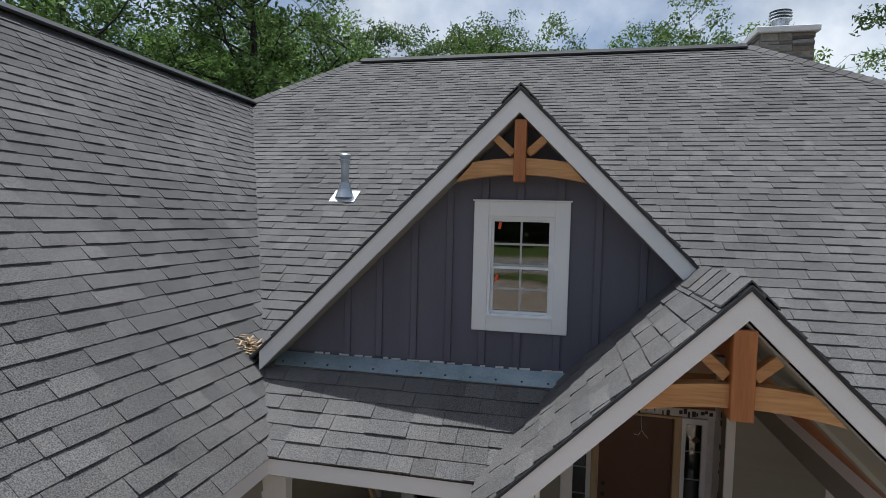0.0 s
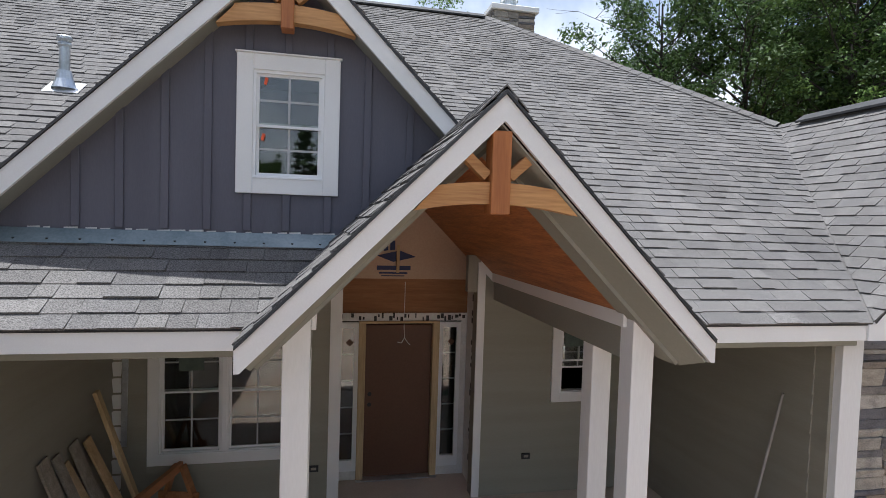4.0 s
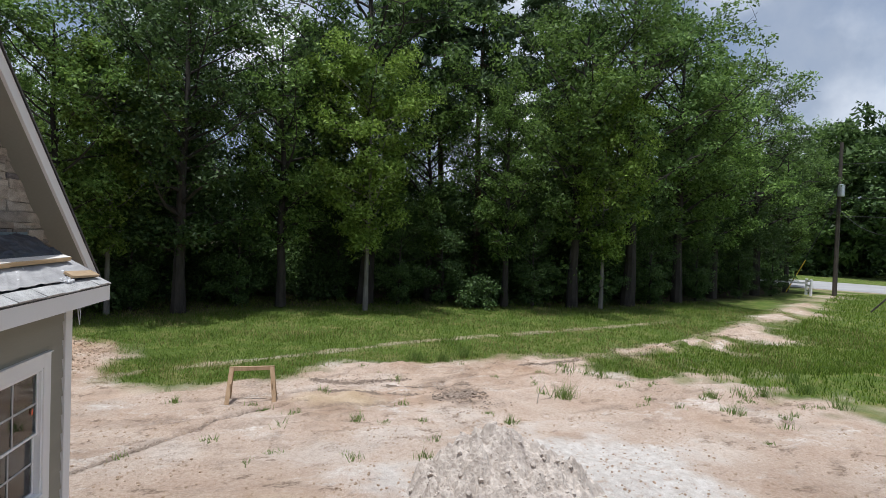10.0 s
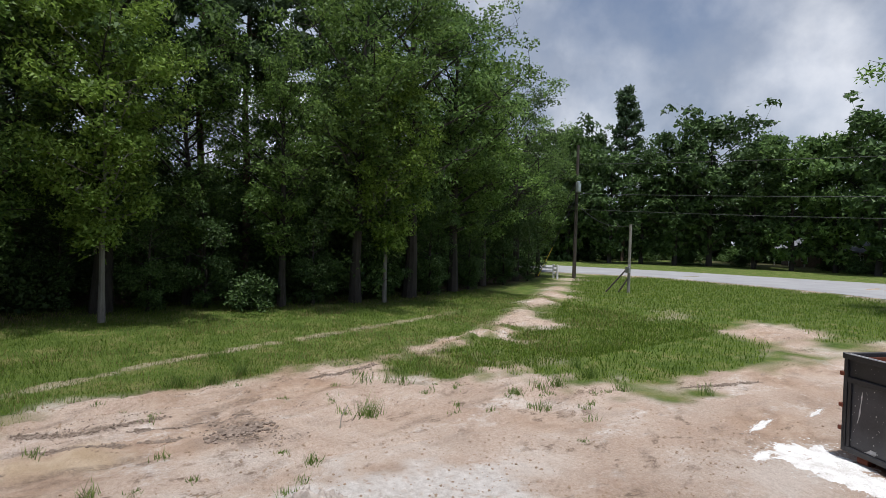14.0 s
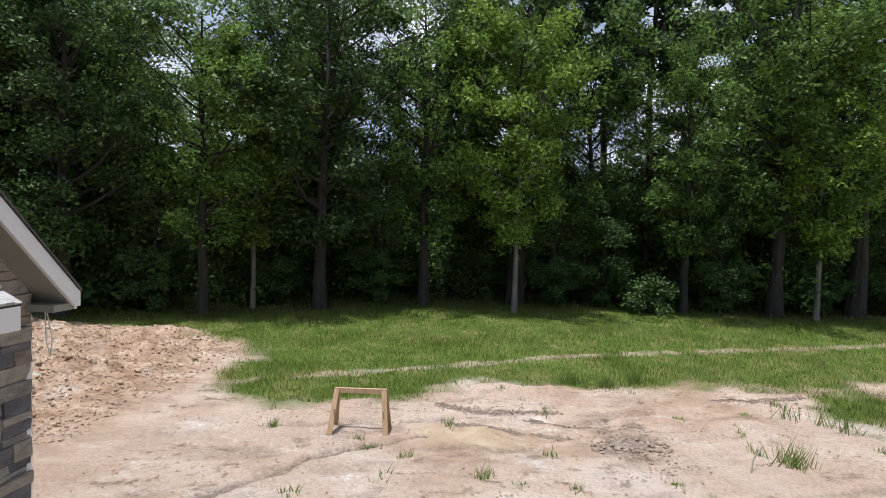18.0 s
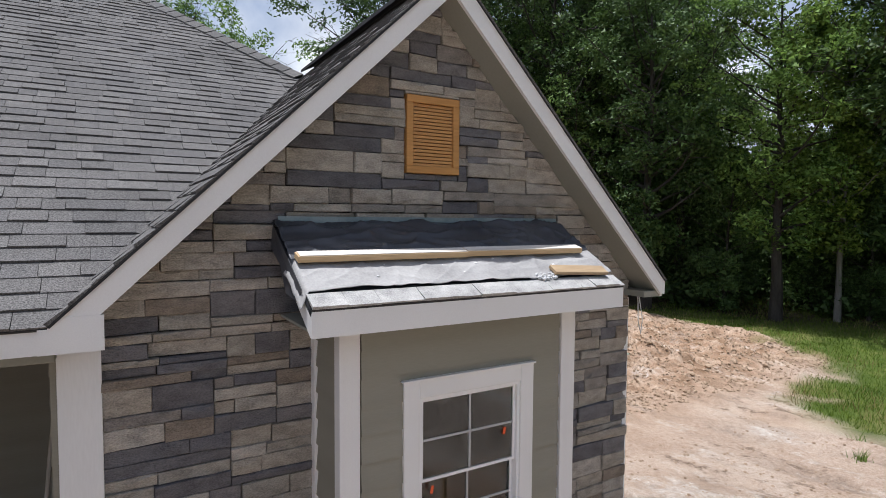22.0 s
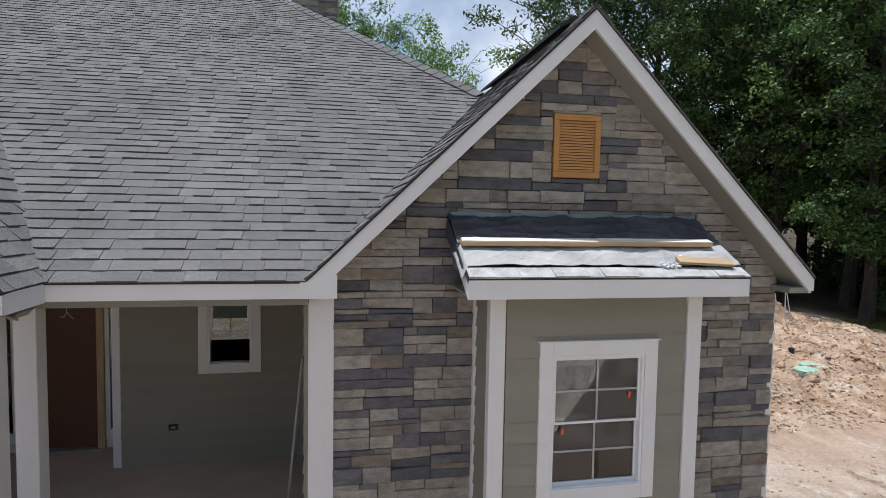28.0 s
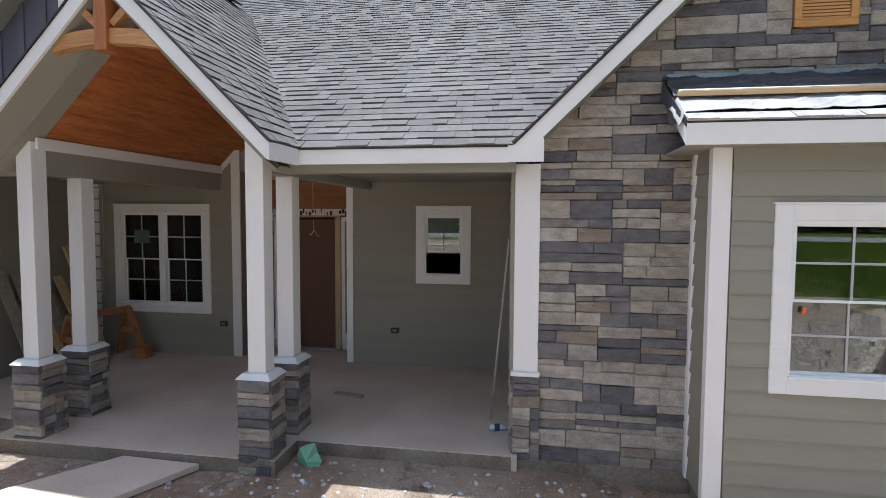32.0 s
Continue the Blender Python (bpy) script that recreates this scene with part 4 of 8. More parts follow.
fascia("fascia_main_right", (3.585, EAVE_Y, EAVE_Z - DR), (5.41, EAVE_Y, EAVE_Z - DR), 0.14, "white eave board over the porch")
fascia("fascia_main_left", (LEFT_X, EAVE_Y, EAVE_Z - DR), (0.70, EAVE_Y, EAVE_Z - DR), 0.14, "white eave board over the porch")
fascia("fascia_porch_side", (PORCH_R, PORCH_Y + 0.03, 2.67), (PORCH_R, EAVE_Y, 2.67), 0.14, "white eave board on the porch gable side", (1, 0, 0))
fascia("fascia_porch_side", (PORCH_L, PORCH_Y + 0.03, 2.67), (PORCH_L, EAVE_Y, 2.67), 0.14, "white eave board on the porch gable side", (-1, 0, 0))
fascia("fascia_garage", (LEFT_X, -3.0, EAVE_Z - DR), (LEFT_X, EAVE_Y, EAVE_Z - DR), 0.14, "white eave board along the garage wing", (1, 0, 0))
fascia("fascia_wing_side", (10.2, WING_Y + 0.03, z_wing_r(10.2) - DR), (10.2, 12.0, z_wing_r(10.2) - DR), 0.15, "white eave board on the wing side", (1, 0, 0))
tagged(part("soffit_return", box(9.96, 10.17, WING_Y + 0.034, STONE_Y + 0.1, 2.535, 2.59), SOFFIT), "sage boxed eave return at the gable end", "soffit", kind="structure")
tagged(part("soffit_garage", box(-1.10, LEFT_X - 0.03, -3.0, EAVE_Y, 2.545, 2.565), SOFFIT), "sage soffit under the garage eave", "soffit", kind="structure")


def sloped_soffit(name, x0, z0, x1, z1, y0, y1, label, mat=None):
    bm = slab_poly([(x0, y0, z0), (x1, y0, z1), (x1, y1, z1), (x0, y1, z0)], 0.012)
    return tagged(part(name, bm, mat or SOFFIT), label, "soffit", kind="structure")


for nm, sx, x0, x1, top, s, y0, y1 in (("soffit_wing_left", -1, 5.66, WING_X, WING_TOP, WING_S, WING_Y + 0.03, STONE_Y + 0.02), ("soffit_wing_right", 1, WING_X, 10.17, WING_TOP, WING_SR, WING_Y + 0.03, STONE_Y + 0.02),
                                 ("soffit_dormer_left", -1, -1.36, DORM_X, DORM_TOP, 1.0, DORM_Y + 0.03, DORM_WALL + 0.02), ("soffit_dormer_right", 1, DORM_X, PORCH_X + 0.3, DORM_TOP, 1.0, DORM_Y + 0.03, DORM_WALL + 0.02),
                                 ):
    c = WING_X if "wing" in nm else DORM_X
    f = lambda x: top - s * abs(x - c) - RK + 0.002
    sloped_soffit(nm, x0, f(x0), x1, f(x1), y0, y1, "sage painted soffit under the gable overhang")
# porch vault: painted band in front, stained plywood behind
VX, VZ = 2.115, 3.86
for nm, xe in (("soffit_porch_left", 0.72), ("soffit_porch_right", 3.54)):
    e = VZ - abs(xe - VX)
    tagged(part(nm, slab_poly([(xe, PORCH_Y + 0.03, e + 0.104), (VX, PORCH_Y + 0.03, VZ + 0.104), (VX, 3.68, VZ + 0.020), (xe, 3.68, e + 0.020)], 0.012), SOFFIT), "sage painted soffit inside the porch gable", "soffit", kind="structure")
    tagged(part("porch_gable_beam", slab_poly([(xe, 3.66, VZ - abs(xe - VX) + 0.066), (VX, 3.66, VZ + 0.066), (VX, 3.885, VZ + 0.066), (xe, 3.885, VZ - abs(xe - VX) + 0.066)], 0.066), SOFFIT), "sage boxed beam following the porch gable", "beam", kind="structure")
for nm, xe in (("ceiling_vault_left", 1.02), ("ceiling_vault_right", 3.20)):
    tagged(sloped_soffit(nm, xe, VZ - abs(xe - VX), VX, VZ, 3.87, 8.0, "orange stained plywood sheets on the vaulted porch ceiling", PLY), category="ceiling")
for nm, x0, x1, y0 in (("ceiling_porch_right", 3.36, 5.45, 3.97), ("ceiling_porch_left", -1.1, 0.84, 3.97)):
    tagged(part(nm, box(x0, x1, y0, BACK_Y + 0.02, 2.56, 2.58), SOFFIT), "flat sage painted porch ceiling", "ceiling", kind="structure")
# added near-black sheet behind the entry, shade painted into it
tagged(part("entry_dark_backing", box(1.2, 3.2, 8.0, 8.2, 2.6, 4.2), ROOM_SHADE), "added near-black sheet behind the entry, shade in its colour", "wall", kind="structure")
# beams on the columns
for cx in (0.98, 3.28):
    tagged(part("porch_beam", box(cx - 0.082, cx + 0.082, 3.885 if cx > 2 else 3.925, BACK_Y, 2.46, 2.74, 0.004), SOFFIT), "sage boxed beam carrying the porch vault", "beam", kind="structure")
    side = 1 if cx < 2 else -1
    tagged(part("crown_trim", box(cx + side * 0.085, cx + side * 0.115, 3.80, BACK_Y, 2.69, 2.80, 0.003) if side > 0 else box(cx - 0.115, cx - 0.085, 3.80, BACK_Y, 2.69, 2.80, 0.003), TRIM), "white trim along the foot of the vault", "trim", kind="structure")
tagged(part("porch_beam", box(3.37, 5.46, 4.06, 4.22, 2.47, 2.56, 0.004), SOFFIT), "sage boxed beam over the porch opening", "beam", kind="structure")
tagged(part("porch_beam", box(-1.06, 0.83, 4.06, 4.22, 2.47, 2.56, 0.004), SOFFIT), "sage boxed beam over the porch opening", "beam", kind="structure")
# recess trim
for x0, x1 in ((1.235, 1.37), (2.99, 3.085)):
    tagged(part("trim_recess", box(x0, x1, BACK_Y - 0.028, BACK_Y, 0.0, VZ - abs((x0 + x1) / 2 - VX) - 0.02, 0.003), TRIM), "white corner board at the entry recess", "trim", kind="structure")
for x0, x1 in ((1.03, 1.30), (3.02, 3.19)):
    zc = lambda x: VZ - abs(x - VX)
    tagged(part("trim_vault_end", extrude_poly([(x0, BACK_Y - 0.03, zc(x0) - 0.012), (x1, BACK_Y - 0.03, zc(x1) - 0.012), (x1, BACK_Y - 0.03, zc(x1) - 0.11), (x0, BACK_Y - 0.03, zc(x0) - 0.11)], (0, 0.025, 0)), TRIM), "white trim following the vault on the back wall", "trim", kind="structure")
    w = wall_y("wall_vault_end", min(x0, x1) - 0.15, max(x0, x1), 2.55, 3.0, BACK_Y + 0.004, 0.12, SOFFIT, "sage painted wall above the porch siding")

# corner pilaster and garage corner post
tagged(part("trim_wing_corner", box(5.455, 5.668, STONE_Y - 0.055, STONE_Y + 0.17, 0.74, 2.545, 0.003), COLUMN), "white corner board on the wing, with nail marks", "trim", kind="structure")
tagged(part("trim_wing_cap", box(5.435, 5.685, STONE_Y - 0.085, STONE_Y + 0.20, 0.70, 0.74, 0.006), COLUMN), "white cap under the corner board", "trim", kind="structure")
corner = tagged(part("wall_corner_pier", box(5.48, 5.68, STONE_Y - 0.03, STONE_Y + 0.18, -0.04, 0.70), MORTAR), "ledge stone base under the white corner board", "wall", kind="structure")
stone_face(corner, 5.455, 5.69, -0.05, 0.70, facing_front(STONE_Y - 0.035), 31, big=False)
stone_face(corner, STONE_Y - 0.05, STONE_Y + 0.18, -0.05, 0.70, facing_left(5.475), 32, big=False)
tagged(part("trim_garage_corner", box(-1.085, -0.85, 4.16, 4.27, 0.0, 2.55, 0.004), COLUMN), "white corner post beside the garage wall", "trim", kind="structure")
tagged(part("trim_garage_back", box(-1.06, -0.96, BACK_Y - 0.02, BACK_Y, 0.0, 2.55, 0.003), TRIM), "white inside corner board", "trim", kind="structure")
tagged(part("trim_wing_edge", box(9.985, 10.04, STONE_Y - 0.03, STONE_Y + 0.1, -0.06, 2.50, 0.003), TRIM), "white edge board on the wing corner", "trim", kind="structure")

# ---- windows and door ----
window("window_1", *PW[:2], PW[2], PW[3], BACK_Y, "small white window with its lower sash raised", 1, low_open=True)
window("window_2", *FW[:2], FW[2], FW[3], BACK_Y, "pair of white six pane windows on the porch", 2)
window("window_3", *BW[:2], BW[2], BW[3], BAY_Y, "white bay window with grilles and orange stickers", 1, tags=((8.15, 1.72), (7.55, 1.43)))
window("window_4", *DW[:2], DW[2], DW[3], DORM_WALL, "white dormer window with orange stickers", 1, tags=((0.68, 4.40), (0.665, 3.98)))
lab = part("window_label", box(-0.39, -0.13, BACK_Y + 0.0045, BACK_Y + 0.0065, 1.66, 1.86), PAPER)
tagged(lab, "pale manufacturer's label on the window glass", "label")

lab = part("window_label", box(4.17, 4.58, BACK_Y + 0.0045, BACK_Y + 0.0065, 1.86, 2.06), PAPER)
tagged(lab, "pale manufacturer's label on the small window", "label")

door = empty("door_1", (2.18, DOOR_Y, 0), "brown primed front door with two narrow sidelights", "door", kind="structure")
dinv = Matrix.Translation((-2.18, -DOOR_Y, 0))


def dpart(name, bm, mat, label="", parent=None):
    ob = part(name, bm, mat, None, label)
    ob.parent = parent or door
    if parent is None:
        ob.matrix_parent_inverse = dinv
    return ob


slab_door = dpart("door_slab", box(1.70, 2.58, DOOR_Y + 0.03, DOOR_Y + 0.075, 0.02, 2.03, 0.003), DOOR_BROWN)
# raised black discs; the dark inside the bored holes is put into their colour
for dz in (0.98, 1.12):
    dpart("lock_hole_disc", tube([(1.77, DOOR_Y + 0.0255, dz), (1.77, DOOR_Y + 0.031, dz)], 0.027, 14), INK)
for x0, x1 in ((1.61, 1.70), (2.58, 2.668)):
    dpart("jamb", box(x0, x1, DOOR_Y - 0.05, DOOR_Y + 0.1, 0.0, 2.06, 0.003), LUMBER_UP)
dpart("head_jamb", box(1.61, 2.668, DOOR_Y - 0.05, DOOR_Y + 0.1, 2.0605, 2.09, 0.002), LUMBER)
for x0, x1 in ((1.335, 1.61), (2.668, 2.965)):
    bm = bmesh.new()
    for q in ((x0, x1, 2.0, 2.07), (x0, x1, 0.12, 0.26), (x0, x0 + 0.055, 0.26, 2.0), (x1 - 0.055, x1, 0.26, 2.0)):
        box(q[0], q[1], DOOR_Y - 0.01, DOOR_Y + 0.05, q[2], q[3], bm=bm)
    dpart("sidelight_frame", bm, VINYL)
    p = dpart("sidelight_pane", box(x0 + 0.055, x1 - 0.055, DOOR_Y + 0.01, DOOR_Y + 0.016, 0.26, 2.0), GLASS)
    p.visible_shadow = False
    for k in range(1, 5):
        zz = 0.26 + k * 1.74 / 5
        dpart("muntin", box(x0 + 0.055, x1 - 0.055, DOOR_Y + 0.018, DOOR_Y + 0.024, zz - 0.008, zz + 0.008), VINYL)
    dpart("sidelight_panel", box(x0, x1, DOOR_Y, DOOR_Y + 0.05, 0.0, 0.12, 0.002), WRAP)
    mx = (x0 + x1) / 2
    dpart("sticker", bar((mx, DOOR_Y + 0.007, 1.78), (mx + 0.05, DOOR_Y + 0.007, 1.83), 0.07, 0.003, (0, 1, 0)), DOOR_BROWN, "small dark red diamond sticker")
dpart("threshold", box(1.61, 2.668, DOOR_Y - 0.09, DOOR_Y + 0.12, 0.0, 0.02, 0.003), GALV)
# sheathing over the door
tagged(part("wall_entry_head", box(1.33, 3.05, DOOR_Y + 0.02, DOOR_Y + 0.12, 2.19, 2.64), PLY_BROWN), "bare brown sheathing over the front door", "wall", kind="structure")
tagged(part("wall_entry_gable", extrude_poly([(1.2, DOOR_Y, 2.64), (3.1, DOOR_Y, 2.64), (3.1, DOOR_Y, 2.88), (VX, DOOR_Y, VZ), (1.2, DOOR_Y, 2.93)], (0, 0.12, 0)), FOAM), "tan foam sheathing filling the entry gable", "wall", kind="structure")
tagged(part("wall_entry_tape", box(1.33, 3.05, DOOR_Y - 0.012, DOOR_Y + 0.10, 2.09, 2.19), WRAP), "crumpled white flashing tape over the door head", "wall", kind="structure")
tagged(part("wall_entry_side_tape", box(2.966, 3.046, DOOR_Y - 0.004, DOOR_Y + 0.10, 0.0, 2.088), WRAP), "white flashing tape beside the sidelight", "wall", kind="structure")
# print on the wrap and the foam, as plain bars
rnd = random.Random(5)
prints = empty("wrap_print", (2.18, DOOR_Y - 0.014, 2.14), "black and white printed bars on the flashing tape", "print")
pinv = Matrix.Translation((-2.18, -(DOOR_Y - 0.014), -2.14))
for k in range(34):
    x = 1.36 + k * 0.049
    if rnd.random() < 0.72:
        h = rnd.uniform(0.018, 0.036)
        zc = 2.14 + rnd.uniform(-0.025, 0.025)
        ob = part("printed_bar", box(x, x + rnd.uniform(0.015, 0.045), DOOR_Y - 0.0145, DOOR_Y - 0.0125, zc - h, zc + h), INK, None)
        ob.parent, ob.matrix_parent_inverse = prints, pinv
for sx in (1.331, 3.047):
    for k in range(26):
        if rnd.random() < 0.85:
            zc = 0.2 + k * 0.095
            ob = part("printed_bar", box(sx, sx + 0.002, 7.1 + rnd.uniform(0, 0.06), 7.22 + rnd.uniform(0, 0.08), zc, zc + rnd.uniform(0.04, 0.1)), INK, None)
            ob.parent, ob.matrix_parent_inverse = prints, pinv
sign = empty("foam_print", (2.02, DOOR_Y - 0.002, 3.0), "dark blue printed emblem and text bars on the foam", "print")
sinv = Matrix.Translation((-2.02, -(DOOR_Y - 0.002), -3.0))
for nm, pts in (("emblem", [(1.81, 2.94), (2.03, 2.86), (2.33, 2.93), (2.11, 3.01)]), ("emblem_block", [(1.90, 3.0), (1.96, 3.01), (1.96, 3.08), (1.90, 3.07)]), ("emblem_block", [(1.985, 3.01), (2.05, 3.02), (2.05, 3.14), (1.985, 3.13)])):
    ob = part(nm, extrude_poly([(x, DOOR_Y - 0.003, z) for x, z in pts], (0, 0.002, 0)), INK_BLUE)
    ob.parent, ob.matrix_parent_inverse = sign, sinv
for x0, x1, z0, z1 in ((1.82, 2.26, 2.755, 2.81), (1.85, 2.22, 2.705, 2.728), (1.88, 2.18, 2.672, 2.685)):
    ob = part("text_bar", box(x0, x1, DOOR_Y - 0.003, DOOR_Y - 0.001, z0, z1), INK_BLUE)
    ob.parent, ob.matrix_parent_inverse = sign, sinv
strip = tagged(part("batten_strip", box(2.07, 2.11, DOOR_Y - 0.03, DOOR_Y - 0.004, 2.72, 3.08, 0.002), LUMBER_UP), "short pale wood strip nailed to the foam", "wood strip")

# hanging wire at the door
hang = [(2.2, 7.55, 2.60), (2.2, 7.55, 2.0), (2.21, 7.55, 1.86), (2.25, 7.56, 1.80), (2.29, 7.56, 1.76)]
tagged(part("hanging_wire", tube(hang, 0.004, 6), WIRE_PALE), "white cable hanging in front of the door", "cable")
tagged(part("hanging_wire", tube([(2.21, 7.55, 1.86), (2.17, 7.55, 1.79), (2.12, 7.56, 1.80)], 0.005, 6), WIRE_PALE), "white cable end curled in front of the door", "cable")

# outlets
for ox in (3.69, 1.08):
    o = empty("outlet_box", (ox, BACK_Y - 0.02, 0.48), "dark open outlet box on the siding", "outlet", "outlet boxes")
    part("box_rim", box(-0.055, 0.055, -0.012, 0.01, -0.036, 0.036, 0.003), INK, o)
    part("box_face", box(-0.03, 0.03, -0.018, -0.0125, -0.012, 0.018, 0.002), LUMBER_OLD, o)

# ---- cedar gable brackets ----
def truss(name, cx, zc, y, rake_in, post_w, label, post_low, arch_z, half, thick=0.09):
    """Arched collar, king post and two braces. zc: inner peak of the opening."""
    t = empty(name, (cx, y, arch_z), label, "gable bracket", "cedar gable brackets")
    inv = Matrix.Translation((-cx, -y, -arch_z))

    def add(nm, bm, mat):
        ob = part(nm, bm, mat)
        ob.parent, ob.matrix_parent_inverse = t, inv
    for side in (-1, 1):
        top, low = [], []
        for k in range(9):
            u = k / 8
            xx = half * u
            rise = 0.055 * (1 - u * u)
            low.append((cx + side * xx, y, arch_z + rise))
            top.append((cx + side * min(xx, half - 0.12 + 0.0 * u), y, arch_z + rise + 0.125) if k < 8 else (cx + side * (half - 0.115), y, arch_z + 0.128))
        pts = low + top[::-1]
        add("arched_collar", extrude_poly(pts, (0, thick, 0)), CEDAR)
        a = Vector((cx + side * (post_w / 2 + 0.01), y + thick / 2, arch_z + 0.215))
        b = Vector((cx + side * (post_w / 2 + 0.165), y + thick / 2, arch_z + 0.355))
        add("brace", bar(a, b, 0.07, 0.062, (0, 0, 1), 0.003), CEDAR)
    add("king_post", box(cx - post_w / 2, cx + post_w / 2, y - 0.035, y + thick + 0.01, post_low, zc - 0.02, 0.004), CEDAR_UP)
    return t


truss("porch_bracket", PORCH_X - 0.01, 3.93, PORCH_Y + 0.045, 0, 0.115, "knotty orange cedar bracket in the porch gable", 3.43, 3.435, 0.50)
truss("dormer_bracket", DORM_X + 0.01, 5.22, DORM_Y + 0.045, 0, 0.09, "knotty orange cedar bracket in the dormer gable", 4.735, 4.735, 0.49)

# ---- porch columns ----
def column(cx, cy, seed, top=2.46):
    t = empty("porch_column", (cx, cy, 0), "white boxed column on a square ledge stone pier", "column", "porch columns")
    core = part("pier", box(-0.115, 0.115, -0.115, 0.115, -0.14, 0.685), MORTAR, t, "ledge stone pier")
    for k, (a, b, pl) in enumerate(((-0.15, 0.15, lambda s, z, o: (s, -0.115 - o, z)), (-0.15, 0.15, lambda s, z, o: (-s, 0.115 + o, z)), (-0.125, 0.125, lambda s, z, o: (0.115 + o, s, z)), (-0.125, 0.125, lambda s, z, o: (-0.115 - o, -s, z)))):
        stone_face(core, a, b, -0.13, 0.69, pl, seed * 10 + k, big=False)
    cap = bmesh.new()
    hull8(cap, [(-0.162, -0.162, 0.69), (0.162, -0.162, 0.69), (0.162, 0.162, 0.69), (-0.162, 0.162, 0.69), (-0.120, -0.120, 0.735), (0.120, -0.120, 0.735), (0.120, 0.120, 0.735), (-0.120, 0.120, 0.735)])
    part("cap", cap, COLUMN, t)
    part("shaft", box(-0.082, 0.082, -0.082, 0.082, 0.735, top, 0.004), COLUMN, t)
    return t


for i, (cx, cy) in enumerate(((3.28, 3.80), (3.28, 4.36), (0.98, 3.84), (0.98, 4.40))):
    column(cx, cy, 40 + i, 2.76 if cy < 4 else 2.46)

# ---- louver in the stone gable ----
lv = empty("gable_louver", (7.833, STONE_Y - 0.03, 3.585), "square edged cedar louver vent in the stone gable", "vent")


def lvp(name, bm, mat):
    ob = part(name, bm, mat)
    ob.parent, ob.matrix_parent_inverse = lv, Matrix.Translation((-7.833, -(STONE_Y - 0.03), -3.585))


lx0, lx1, lz0, lz1 = 7.606, 8.061, 3.586, 4.160
for q in ((lx0, lx1, lz1 - 0.055, lz1), (lx0, lx1, lz0, lz0 + 0.055), (lx0, lx0 + 0.055, lz0 + 0.055, lz1 - 0.055), (lx1 - 0.055, lx1, lz0 + 0.055, lz1 - 0.055)):
    lvp("louver_frame", box(q[0], q[1], STONE_Y - 0.06, STONE_Y + 0.02, q[2], q[3], 0.004), CEDAR_LOUVER)
nz = 18
lvp("louver_back", box(lx0 + 0.055, lx1 - 0.055, STONE_Y - 0.018, STONE_Y - 0.008, lz0 + 0.055, lz1 - 0.055), CEDAR_LOUVER)
for k in range(nz):
    zz = lz0 + 0.055 + (k + 0.5) * (lz1 - lz0 - 0.11) / nz
    bm = hull8(bmesh.new(), [(lx0 + 0.055, STONE_Y - 0.046, zz - 0.0125), (lx1 - 0.055, STONE_Y - 0.046, zz - 0.0125), (lx1 - 0.055, STONE_Y - 0.020, zz + 0.002), (lx0 + 0.055, STONE_Y - 0.020, zz + 0.002),
                             (lx0 + 0.055, STONE_Y - 0.042, zz + 0.007), (lx1 - 0.055, STONE_Y - 0.042, zz + 0.007), (lx1 - 0.055, STONE_Y - 0.020, zz + 0.0145), (lx0 + 0.055, STONE_Y - 0.020, zz + 0.0145)])
    lvp("slat", bm, CEDAR_LOUVER)

# ---- bay roof: deck, one course of shingles, felt and loose boards ----
BR0, BR1, BRY0, BRY1, BRZ0, BRZ1 = 6.65, 9.05, 3.405, 4.225, 2.745, 3.215
brs = (BRZ1 - BRZ0) / (BRY1 - BRY0)
bz = lambda y: BRZ0 + brs * (y - BRY0)
tagged(part("roof_bay", slab_poly([(BR0, BRY0, BRZ0), (BR1, BRY0, BRZ0), (BR1, BRY1, BRZ1), (BR0, BRY1, BRZ1)], 0.04), FELT_BLACK), "lean-to deck over the bay, not yet shingled", "roof", kind="structure")
fascia("fascia_bay", (BR0, BRY0 - 0.003, BRZ0 + 0.004), (BR1, BRY0 - 0.003, BRZ0 + 0.004), 0.154, "white board along the bay eave")
for xx in (BR0, BR1 - 0.03):
    tagged(part("fascia_bay_side", extrude_poly([(xx, BRY0 + 0.028, BRZ0 - 0.02), (xx, BRY1 - 0.03, BRZ1 - 0.04), (xx, BRY1 - 0.03, BRZ1 - 0.16), (xx, BRY0 + 0.028, BRZ0 - 0.150)], (0.03, 0, 0)), TRIM), "white sloping board on the bay roof side", "fascia", kind="structure")
tagged(part("soffit_bay", box(BR0 + 0.03, BR1 - 0.03, BRY0 + 0.03, STONE_Y - 0.06, 2.60, 2.615), SOFFIT), "sage soffit under the bay roof", "soffit", kind="structure")
vdir = Vector((0, 1, brs)).normalized()
starter = shingled_roof("roof_bay_starter", (BR0, BRY0 - 0.012, BRZ0 + 0.012), (1, 0, 0), vdir, [[(0, 0), (BR1 - BR0, 0), (BR1 - BR0, 0.138), (0, 0.138)]], "first courses of grey shingles along the bay eave", (7.8, 3.4, 2.8), 300, 77, mat=DUSTY_SHINGLE)


